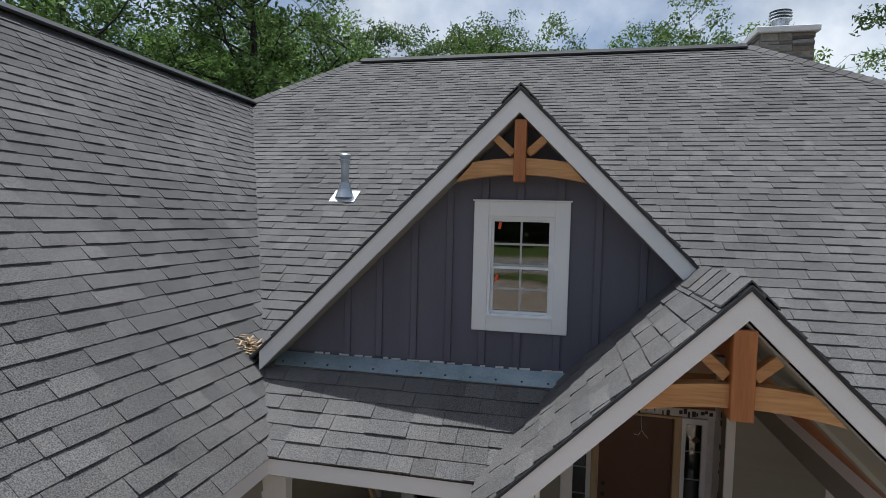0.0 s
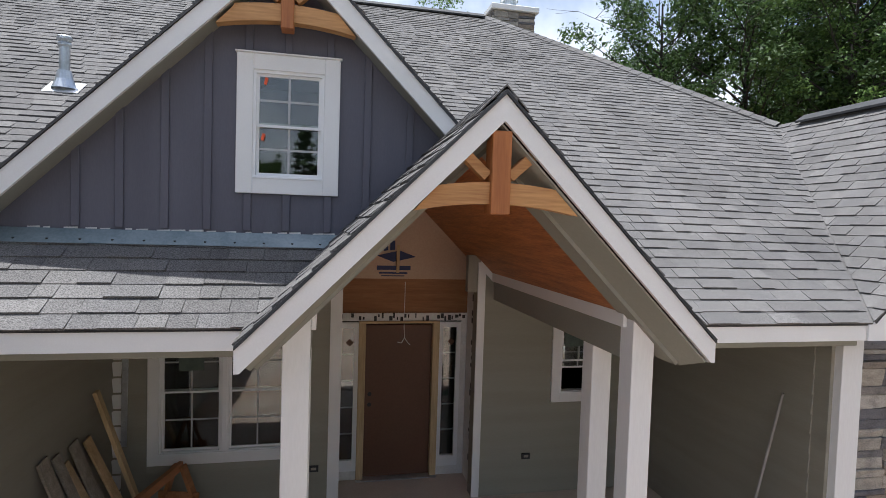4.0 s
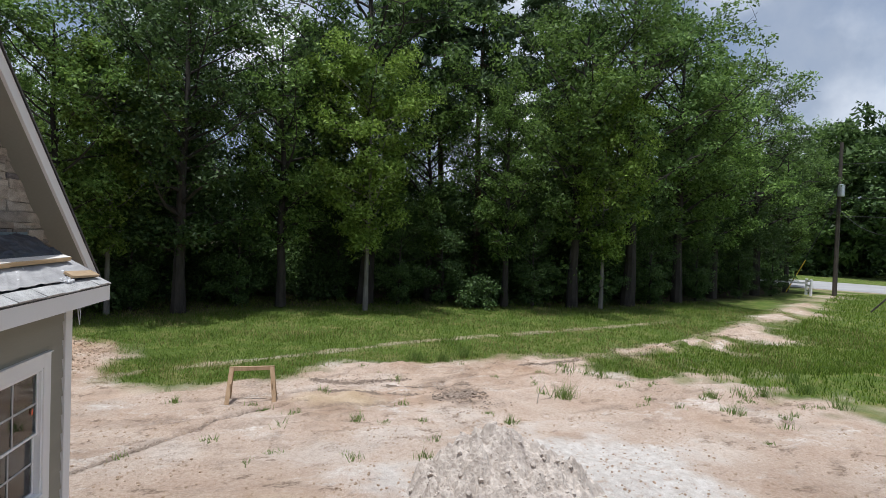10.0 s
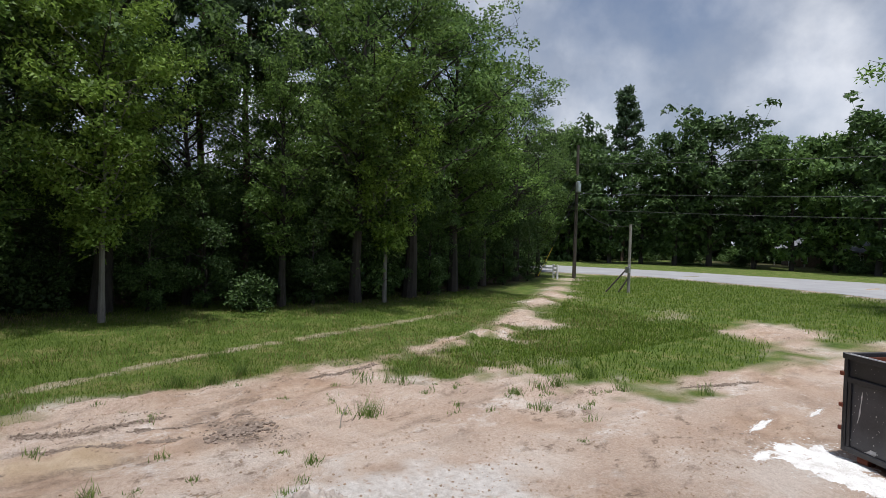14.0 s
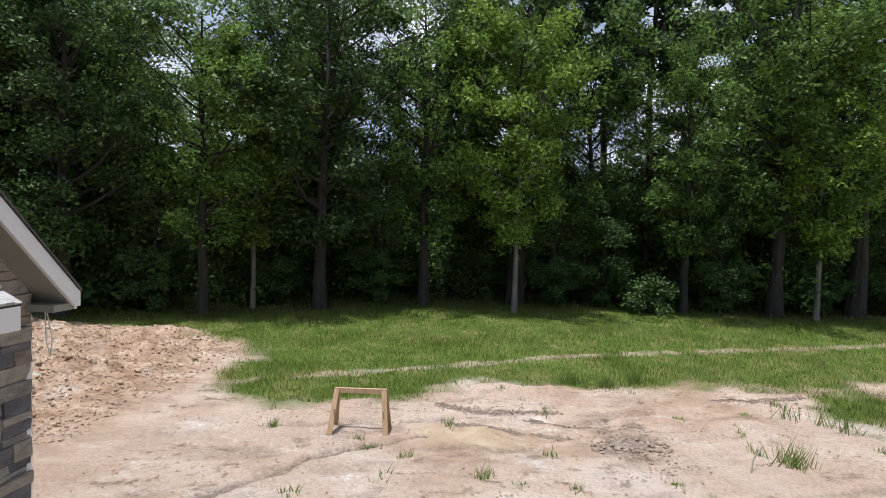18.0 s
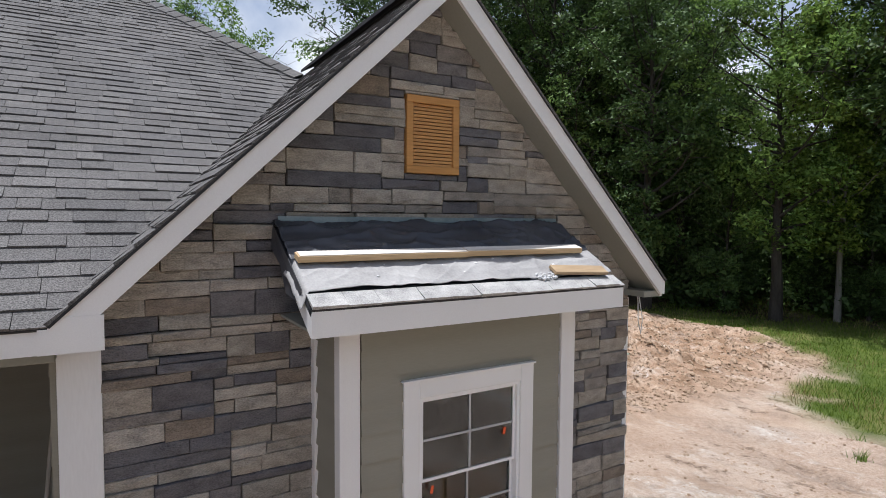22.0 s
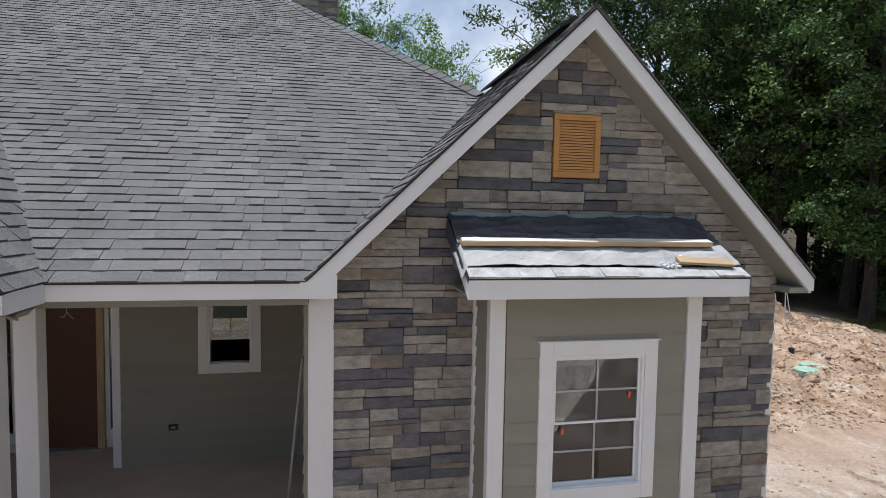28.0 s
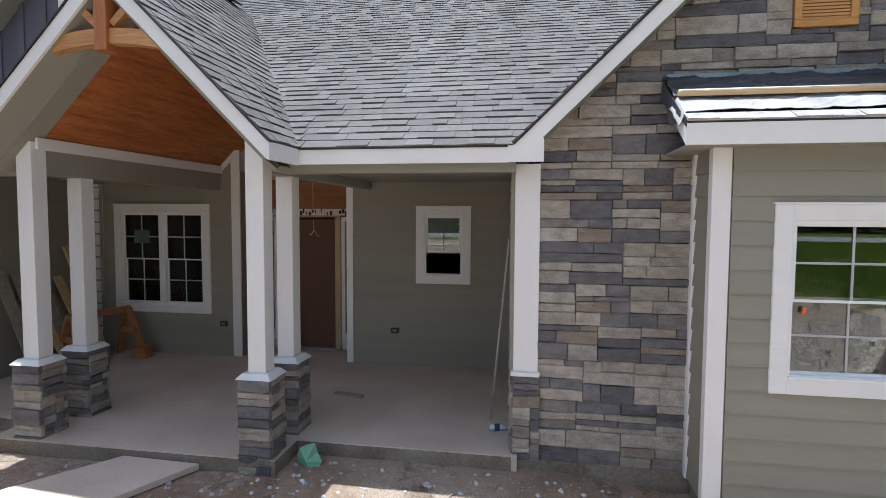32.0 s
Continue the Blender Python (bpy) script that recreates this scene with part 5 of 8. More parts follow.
def felt_sheet(name, y0, y1, mat, label, lift, seed, x0=BR0 - 0.01, x1=BR1 - 0.0, amp=0.012, fold=0.0):
    """A wrinkled sheet lying on the bay roof, turned down over the near side."""
    noise.seed_set(seed)
    nx, ny = 190, 40
    vs, fs = [], []
    for j in range(ny + 1):
        for i in range(nx + 1):
            u, v = i / nx, j / ny
            x, y = x0 + (x1 - x0) * u, y0 + (y1 - y0) * v
            if fold:
                w = 0.5 * noise.noise((x * 1.7 + y * 2.2, y * 3.0, seed)) + 0.9 * (1 - abs(noise.noise((x * 2.4 + y * 1.2, y * 2.0 + x * .7, seed + 2.0)))) ** 8 + 0.8 * (1 - abs(noise.noise((x * 4.2 - y * 5.0, y * 3.0, seed + 4.0)))) ** 12
            else:
                w = 0.5 * noise.noise((x * 1.4 + y * 2.2, y * 4.0, seed)) + 1.1 * (1 - abs(noise.noise((x * 1.3 - y * 3.0, y * 6.0 + x * .8, seed + 5.0)))) ** 9 + 1.0 * (1 - abs(noise.noise((x * 2.6 + y * 6.0, y * 5.0 - x * 1.4, seed + 7.0)))) ** 12 + 0.15 * noise.noise((x * 9.0, y * 9.0, seed))
            ridge = (1 - abs(noise.noise((x * 2.1 + y * 5.5, y * 3.1 - x, seed + 9.0)))) ** 6
            edge = 0.02 * max(0.0, noise.noise((x * 4.0, 1.0, seed))) * (1 - v) ** 4
            calm = 1 - 0.85 * smooth(.75, 1.0, v)
            h = lift + (amp * (w + 1.0) + amp * 0.9 * ridge) * calm + edge
            yy = y + (0.02 * noise.noise((x * 2.5, 7.0, seed)) if j in (0,) else 0)
            drop = -fold * smooth(0.022, 0.0, u) * (0.75 + 0.5 * noise.noise((y * 9.0, 2.0, seed)))
            vs.append((x, yy, bz(yy) + h + drop))
    for j in range(ny):
        for i in range(nx):
            a = j * (nx + 1) + i
            fs.append((a, a + 1, a + nx + 2, a + nx + 1))
    me = mesh_of(name, vs, fs, mat)
    ob = tagged(new(name, me), label, "roofing felt")
    so = ob.modifiers.new("thickness", 'SOLIDIFY')
    so.thickness, so.offset = 0.003, -1
    for p in me.polygons:
        p.use_smooth = True
    return ob


felt_sheet("black_felt", 3.775, BRY1 + 0.01, FELT_BLACK, "wrinkled black roofing felt at the head of the bay roof", 0.014, 3, amp=0.022)
felt_sheet("grey_felt", 3.515, 3.85, FELT_GREY, "dusty grey wrinkled felt over the bay roof", 0.020, 8, x0=BR0 - 0.035, amp=0.010, fold=0.13)
side_felt = [(BR0 - 0.014, 3.55, bz(3.55) + 0.02), (BR0 - 0.014, 4.2, bz(4.2) + 0.02), (BR0 - 0.03, 4.16, bz(4.16) - 0.13), (BR0 - 0.028, 3.95, bz(3.95) - 0.10), (BR0 - 0.035, 3.8, bz(3.8) - 0.17), (BR0 - 0.02, 3.6, bz(3.6) - 0.09)]
tagged(part("felt_flap", extrude_poly(side_felt, (0.004, 0, 0)), FELT_BLACK), "black felt hanging over the side of the bay roof", "roofing felt")
tagged(part("felt_flashing", bar((6.67, STONE_Y - 0.055, 3.232), (9.06, STONE_Y - 0.055, 3.232), 0.012, 0.05), FLASH), "thin metal flashing strip over the felt", "flashing")
bdy = 3.745
for x0, x1, dy, dz in ((6.665, 7.85, 0.0, 0.075), (7.845, 8.93, 0.014, 0.078)):
    lb = tagged(part("loose_board", bar((x0, bdy + dy, bz(bdy) + dz), (x1, bdy + dy * .9, bz(bdy) + dz), 0.085, 0.040, (0, -0.30, 1), 0.003), LUMBER), "long lumber board with a mortar dusted top on the bay roof", "board")
    part("dust_layer", bar((x0 + .01, bdy + dy - 0.006, bz(bdy) + dz + 0.0215), (x1 - .01, bdy + dy * .9 - 0.006, bz(bdy) + dz + 0.0215), 0.078, 0.004, (0, -0.30, 1)), LUMBER_DUSTY, lb, "pale mortar dust")
tagged(part("short_board", bar((8.47, 3.545, bz(3.545) + 0.062), (8.96, 3.51, bz(3.51) + 0.060), 0.095, 0.026, (0, -0.55, 1), 0.003), LUMBER_BROWN), "short mortar crusted board on the bay roof", "board")
crumbs = bmesh.new()
rnd = random.Random(8)
for k in range(46):
    x, y = (rnd.uniform(8.30, 8.47), rnd.uniform(3.49, 3.56)) if k < 30 else (rnd.uniform(6.8, 8.9), rnd.uniform(3.56, 3.9))
    r = rnd.uniform(0.005, 0.018)
    bmesh.ops.create_icosphere(crumbs, subdivisions=1, radius=r, matrix=Matrix.Translation((x, y, bz(y) + 0.034)))
tagged(part("mortar_crumbs", crumbs, CHALK), "pale mortar crumbs scattered on the bay roof", "mortar", kind="stuff")

# ---- dormer flashing and plumbing vent ----
fl = empty("dormer_flashing", (0, 0, 0), "dull blue grey metal flashing at the foot of the dormer wall", "flashing")
bm = hull8(bmesh.new(), [(-1.22, DORM_WALL - 0.125, z_main(DORM_WALL - 0.125) + 0.020), (1.27, DORM_WALL - 0.125, z_main(DORM_WALL - 0.125) + 0.020), (1.27, DORM_WALL - 0.03, z_main(DORM_WALL) + 0.015), (-1.22, DORM_WALL - 0.03, z_main(DORM_WALL) + 0.015),
                         (-1.22, DORM_WALL - 0.125, z_main(DORM_WALL - 0.125) + 0.024), (1.27, DORM_WALL - 0.125, z_main(DORM_WALL - 0.125) + 0.024), (1.27, DORM_WALL - 0.026, z_main(DORM_WALL) + 0.040), (-1.22, DORM_WALL - 0.026, z_main(DORM_WALL) + 0.040)])
part("apron", bm, FLASH, fl)
rnd = random.Random(12)
for k in range(12):
    x = -1.15 + k * 0.205
    part("nail_head", tube([(x, DORM_WALL - 0.10, z_main(DORM_WALL - 0.10) + 0.018), (x, DORM_WALL - 0.10, z_main(DORM_WALL - 0.10) + 0.036)], 0.009, 8), INK, fl)
for k in range(18):
    x = -0.9 + k * 0.12 + rnd.uniform(-.03, .03)
    part("torn_paper", bar((x, DORM_WALL - 0.008, z_main(DORM_WALL) + 0.040), (x + rnd.uniform(.04, .1), DORM_WALL - 0.008, z_main(DORM_WALL) + 0.044), 0.004, rnd.uniform(0.01, 0.022)), WRAP, fl)
pv = empty("vent_pipe", (-1.61, 7.09, z_main(7.09)), "galvanised plumbing vent pipe with a white flange on the shingles", "vent pipe")
nrm = Vector((0, -PITCH, 1)).normalized()
bmv = bar((-0.17, 0, 0.016), (0.17, 0, 0.016), 0.28, 0.008, (0, -PITCH, 1))
part("flange", bmv, LEAD, pv)
part("boot", tube([(0, 0, 0.0), (0, 0, 0.10), (0, 0, 0.19)], [0.125, 0.085, 0.068], 18), GALV, pv)
part("pipe", tube([(0, 0, 0.18), (0, 0, 0.50)], 0.052, 18), GALV, pv)
part("collar", tube([(0, 0, 0.44), (0, 0, 0.455), (0, 0, 0.475), (0, 0, 0.49)], [0.055, 0.066, 0.066, 0.055], 18), GALV, pv)
part("pipe_cap", tube([(0, 0, 0.50), (0, 0, 0.52), (0, 0, 0.545), (0, 0, 0.56)], [0.062, 0.075, 0.075, 0.055], 18), GALV, pv)
leafs = bmesh.new()
rnd = random.Random(21)
for k in range(60):
    x, y = -1.46 + rnd.gauss(0, 0.05), 4.66 + rnd.gauss(0, 0.06)
    z = max(z_main(y), z_left(x)) + rnd.uniform(0.01, 0.05)
    a = rnd.uniform(0, 6.3)
    d = Vector((math.cos(a), math.sin(a), rnd.uniform(-.4, .4))) * rnd.uniform(.02, .05)
    bar(Vector((x, y, z)) - d, Vector((x, y, z)) + d, 0.012, 0.003, bm=leafs)
tagged(part("leaf_litter", leafs, LUMBER), "dry brown leaves and pine straw caught in the roof valley", "leaf litter", kind="stuff")

# ---- chimney ----
ch = empty("chimney", (5.24, 12.9, 6.12), "grey stone chimney with a pale cap and a steel flue", "chimney")
core = part("stack", box(-0.46, 0.46, -0.40, 0.40, -1.0, 2.08), MORTAR, ch, "grey stone chimney stack")
for k, (a, b, pl) in enumerate(((-0.47, 0.47, lambda s, z, o: (s, -0.40 - o, z)), (-0.41, 0.41, lambda s, z, o: (0.46 + o, s, z)), (-0.41, 0.41, lambda s, z, o: (-0.46 - o, -s, z)))):
    stone_face(core, a, b, 0.3, 2.08, pl, 90 + k)
part("cap", box(-0.56, 0.56, -0.50, 0.50, 2.08, 2.20, 0.012), TRIM, ch)
part("flue", tube([(0, 0, 2.20), (0, 0, 2.46)], 0.16, 20), GALV, ch)
for k in range(3):
    part("flue_ring", tube([(0, 0, 2.44 + k * .06), (0, 0, 2.455 + k * .06)], [0.19, 0.21], 20), GALV, ch)
part("flue_top", tube([(0, 0, 2.62), (0, 0, 2.66)], [0.2, 0.03], 20), GALV, ch)

# ---- ground ----
GRASS_EDGE = [(40, 30), (23.2, 16), (22.5, 10), (21.7, 7.4), (18.7, 7.1), (17.3, 6.2), (16.5, 4.5), (17.7, 2.7), (18.8, 1.4), (19.4, -.7), (19.0, -1.7), (19.2, -2.9), (19.7, -4.6), (20.4, -6.8), (21.5, -9.4), (22.6, -12.4), (24.4, -15.6), (30.5, -23.6), (36.5, -31), (43, -39.5), (80, -39.5), (80, 30)]
FIELD = [(19.2, -7.6), (17.6, -7.7), (17.0, -9.3), (15.4, -9.6), (14.7, -11.0), (14.0, -12.2), (13.9, -14.4), (13.6, -17.3), (14.9, -20.7), (17.4, -22.1), (18.4, -24.6), (16.6, -26), (14.1, -22.6), (11.5, -25.5), (6, -29), (0, -31), (-8, -35), (2, -38.2), (14, -42.3), (22.6, -45.7), (29.9, -46.5), (37.6, -46.1), (43.4, -41.8), (40, -37.8), (28.4, -24.3), (22.6, -17.2), (20.9, -13.4), (19.8, -9.6)]
ROAD_EDGE = [(-60, -33), (2, -39), (14, -43.2), (22.6, -46.6), (29.9, -47.4), (38.6, -47.0), (44.5, -42.6), (60, -31), (110, -12), (118, -28), (75, -43), (55, -53), (43.7, -59), (31.7, -62.6), (24.3, -65), (10, -66.5), (-60, -64)]


def inside(x, y, ring):
    c = False
    for (ax, ay), (bx, by) in zip(ring, ring[1:] + ring[:1]):
        if (ay > y) != (by > y) and x < (bx - ax) * (y - ay) / (by - ay) + ax:
            c = not c
    return c


def edge_dist(x, y, ring):
    best = 1e9
    for (ax, ay), (bx, by) in zip(ring, ring[1:] + ring[:1]):
        dx, dy = bx - ax, by - ay
        t = max(0.0, min(1.0, ((x - ax) * dx + (y - ay) * dy) / (dx * dx + dy * dy)))
        best = min(best, math.hypot(x - ax - t * dx, y - ay - t * dy))
    return best


def signed(x, y, ring):
    d = edge_dist(x, y, ring)
    return d if inside(x, y, ring) else -d


def grass_amount(x, y):
    n = 1.1 * noise.noise((x * .35, y * .35, 2.0)) + 0.7 * noise.noise((x * 1.3, y * 1.3, 5.0))
    wide = 0.55 * smooth(-5, -9, y)
    a = smooth(-0.5, 0.5, signed(x, y, GRASS_EDGE) + n * 0.8 + wide)
    b = smooth(-0.7, 1.0, signed(x, y, FIELD) + n * 1.9 + wide) * smooth(-0.9, 0.1, 0.9 * noise.noise((x * .22, y * .22, 11.0)) + 0.45 + 0.35 * noise.noise((x * .9, y * .9, 4.0)))
    far = smooth(48, 60, math.hypot(x - 10, y + 5)) + smooth(17.5, 19, y) + smooth(-10, -16, x)
    strip = 1 - 0.5 * smooth(0.24, 0.0, 0.25 * noise.noise((x * 2.1, y * 2.1, 8.0)) + abs(x - (21.2 - .52 * (y - .6) if y > -2 else 22.55 - .30 * (y + 2))) - 0.10) * smooth(-16, -12, y) * smooth(-0.42, -0.1, noise.noise((y * .8, 3.0, 1.0)))
    return min(1.0, max(a * strip, b, min(1.0, far)))


FURROW = [(11.2, 5.5), (12.0, 5.0), (12.8, 4.4), (13.6, 3.85), (14.4, 3.3), (15.0, 2.5), (15.5, 1.7)]
RUTS = [FURROW, [(16.15, 1.3), (16.12, .55), (15.97, 0.0)], [(16.85, -.2), (16.5, -.9), (16.57, -1.8), (16.7, -2.35)], [(16.0, -.3), (15.83, -.9)],
        [(18.76, -4.4), (18.8, -5.3), (19.25, -6.6)], [(19.85, -8.3), (19.8, -9.4)], [(13.3, -12.4), (12.6, -14.8)], [(17.3, 1.6), (17.1, .4), (17.2, -.8)]]


def track(x, y):
    """Wheel ruts curving across the yard."""
    h = 0.0
    for x0, bend, w, dep in ((16.9, 0.012, 0.17, 0.055), (18.2, 0.012, 0.17, 0.05), (14.2, 0.03, 0.12, 0.04)):
        d = abs(x - (x0 - bend * (y + 1.0) ** 2 + 0.25 * math.sin(y * .6)))
        h += -dep * math.exp(-(d / w) ** 2) + 0.6 * dep * math.exp(-((d - 2.2 * w) / (w * .8)) ** 2)
    h *= smooth(-9, -4, y) * smooth(9, 5, y)
    if 11 < x < 17 and 1 < y < 6.6:
        best = 9.0
        for (ax, ay), (bx, by) in zip(FURROW, FURROW[1:]):
            dx, dy = bx - ax, by - ay
            t = max(0.0, min(1.0, ((x - ax) * dx + (y - ay) * dy) / (dx * dx + dy * dy)))
            best = min(best, math.hypot(x - ax - t * dx, y - ay - t * dy))
        best += 0.08 * noise.noise((x * 3, y * 3, 6.0))
        h += -0.06 * math.exp(-(best / 0.09) ** 2) + 0.035 * math.exp(-((best - 0.2) / 0.1) ** 2)
    return h


def drag(x, y):
    """Scraped, dragged ground running along the edge of the grass."""
    al, ac = x * .25 - y * .97, x * .97 + y * .25
    return noise.noise((al * .45, ac * 2.6, 31.0)) + 0.6 * noise.noise((al * 1.1, ac * 5.5, 12.0)) + 0.9 * (1 - abs(noise.noise((al * .3, ac * 1.5, 4.0)))) ** 4 - .4


def furrow_dist(x, y):
    """Distance to the nearest fresh rut."""
    best = 9.0
    for line in RUTS:
        if abs(x - line[0][0]) > 6 or abs(y - line[0][1]) > 5:
            continue
        for (ax, ay), (bx, by) in zip(line, line[1:]):
            dx, dy = bx - ax, by - ay
            t = max(0.0, min(1.0, ((x - ax) * dx + (y - ay) * dy) / (dx * dx + dy * dy)))
            best = min(best, math.hypot(x - ax - t * dx, y - ay - t * dy))
    return best


def damp(x, y):
    """Darker moist soil turned up in the furrow and the deepest ruts."""
    a = smooth(.12, .03, furrow_dist(x, y) + .05 * noise.noise((x * 5, y * 5, 1.0)))
    b = smooth(.26, .50, drag(x, y) * -.6 + .35 * noise.noise((x * .5, y * .5, 9.0))) * smooth(12.5, 15.0, x) * smooth(-12, -8, y) * smooth(6.5, 4, y)
    c = smooth(.75, .25, math.hypot((x - 15.7) * .8, (y + 1.85) * 1.2) + .5 * noise.noise((x * 3, y * 3, 2.0)))
    return min(1.0, max(a, .6 * b, .9 * c))


def rough_ground(x, y):
    g = grass_amount(x, y)
    bare = smooth(12.5, 15.0, x) * smooth(25, 21, x) * smooth(-14, -9, y) * smooth(6.5, 4, y) * (1 - .6 * g)
    base = 0.032 * drag(x, y) * bare
    h = base + 0.035 * noise.noise((x * .8, y * .8, 1.0)) + 0.026 * noise.noise((x * 2.6, y * 2.6, 8.0)) + 0.02 * noise.noise((x * 6.1, y * 6.1, 3.0)) + 0.012 * noise.noise((x * 13., y * 13., 5.0))
    h += 0.05 * max(0, noise.noise((x * 1.7, y * 1.7, 14.0))) ** 2 * 4 * smooth(13, 17, x) * (1 - g)
    mound = smooth(6.8, 9.5, y) * smooth(10.5, 13, x) * smooth(24, 21, x) * smooth(19, 15, y)
    h += mound * (0.22 + 0.30 * noise.noise((x * .7, y * .7, 6.0)) + 0.18 * noise.noise((x * 2.2, y * 2.2, 9.0)) + 0.12 * noise.noise((x * 5, y * 5, 2.0)) + 0.07 * noise.noise((x * 11, y * 11, 2.0)))
    mound2 = smooth(10.5, 13, y) * smooth(12.5, 15, x) * smooth(20, 17, x) * smooth(18, 15.5, y)
    h += mound2 * 0.2
    peak = smooth(1.0, .25, math.hypot((x - 18.7) / 2.3, (y - 15.3) / 1.9) + .16 * noise.noise((x * 1.4, y * 1.4, 3.0)))
    h += peak * (1.05 + .25 * noise.noise((x * 2.5, y * 2.5, 5.0)))
    h += track(x, y) * (1 - 0.7 * g)
    if 12.5 < x < 21 and -9 < y < 5:
        along, across = .25 * x - .97 * y, .97 * x + .25 * y
        band = smooth(12.5, 14, x) * smooth(21, 19, x) * smooth(-9, -6.5, y) * smooth(5, 3, y) * (1 - g) * smooth(-.15, .25, noise.noise((x * .45, y * .45, 31.0)))
        h += band * (.13 * (1 - abs(noise.noise((along * .45, across * 1.9, 32.0))) * 2.2) * max(0, noise.noise((along * 1.2, across * 1.2, 33.0)) + .35) + .05 * noise.noise((along * 1.5, across * 5.0, 34.0)))
    berm = math.exp(-(abs((x - 19.5) - (y + 9.5) * -0.695) / 0.9) ** 2) * smooth(-36, -30, y) * smooth(-8, -11, y)
    h += berm * (0.16 + 0.20 * noise.noise((x * 1.9, y * 1.9, 7.0)) + 0.12 * noise.noise((x * 4.5, y * 4.5, 7.0)))
    near_house = smooth(2.6, 1.2, max(0.0, abs(x - 5) - 6.5) + max(0.0, 3.4 - y))
    return h * (1 - 0.55 * near_house)


def axis_steps(lo, hi, dense_lo, dense_hi, step, grow):
    vals = [dense_lo + step * i for i in range(int((dense_hi - dense_lo) / step) + 1)]
    s, v = step, vals[-1]
    while v < hi:
        s *= grow
        v += s
        vals.append(v)
    s, v = step, vals[0]
    low = []
    while v > lo:
        s *= grow
        v -= s
        low.append(v)
    return low[::-1] + vals


gx = axis_steps(-900, 900, 7.5, 23.5, 0.075, 1.06)
gy = axis_steps(-900, 900, -11.0, 15.5, 0.078, 1.06)
nx, ny = len(gx), len(gy)
FRONT = [(29, 26), (24.6, 20), (24.4, 15.4), (26.2, 11.4), (28.8, 7.6), (31.0, 3.6), (32.0, -0.5), (33.2, -4.0), (31.5, -7.8), (31.0, -11.5), (31.6, -15.2), (33.5, -19.5), (36.0, -24.0), (38.6, -29.5), (42.5, -35.0), (47.0, -39.5)]


def woods_x(y):
    for (ax, ay), (bx, by) in zip(FRONT, FRONT[1:]):
        if by <= y <= ay:
            return bx + (ax - bx) * (y - by) / (ay - by)
    return 29 if y > 26 else 47 + (-39.5 - y) * 1.2


# woodland litter; beyond y 19.5 its dark colour also stands in for tree shade
def litter(x, y):
    return max(smooth(-2.0, 0.5, x - woods_x(y) + 0.8 * noise.noise((y * .5, x * .5, 1.0))) * smooth(-41, -38, y), smooth(19.5, 22, y), 0.75 * smooth(-88, -94, y))


verts, g_mask, g_clay, g_wet, g_litter_shade, g_damp, g_sand = [], [], [], [], [], [], []
for y in gy:
    for x in gx:
        near = abs(x) < 70 and abs(y) < 70
        verts.append((x, y, ground_z(x, y) + (rough_ground(x, y) if near else 0.0)))
        g_litter_shade.append(litter(x, y))
        g_mask.append(grass_amount(x, y) if near else 1.0)
        clay = smooth(0.05, 0.4, noise.noise((x * .42, y * .42, 21.0))) + 0.9 * smooth(1.6, 0.4, math.hypot(x - 17.9, (y + 3.3) * .6))
        mound = smooth(6.2, 8.6, y) * smooth(10.0, 13, x) * smooth(25, 21, x)
        g_clay.append(min(1.0, max(0.6 * clay, mound)) if near else 0.0)
        pud = smooth(1.0, 0.3, math.hypot((x - 15.6) * 1.1, (y - 0.9) * .8) + 0.5 * noise.noise((x * 1.4, y * 1.4, 2.0)))
        g_wet.append(pud if near else 0.0)
        g_damp.append(damp(x, y) if near else 0.0)
        g_sand.append(smooth(1.0, 0.72, math.hypot((x - 10.7) / 2.7, (y + 2.4) / 3.0) + 0.28 * noise.noise((x * .8, y * .8, 17.0)) + 0.14 * noise.noise((x * 2.7, y * 2.7, 18.0))) if near else 0.0)
faces = [(j * nx + i, j * nx + i + 1, (j + 1) * nx + i + 1, (j + 1) * nx + i) for j in range(ny - 1) for i in range(nx - 1)]


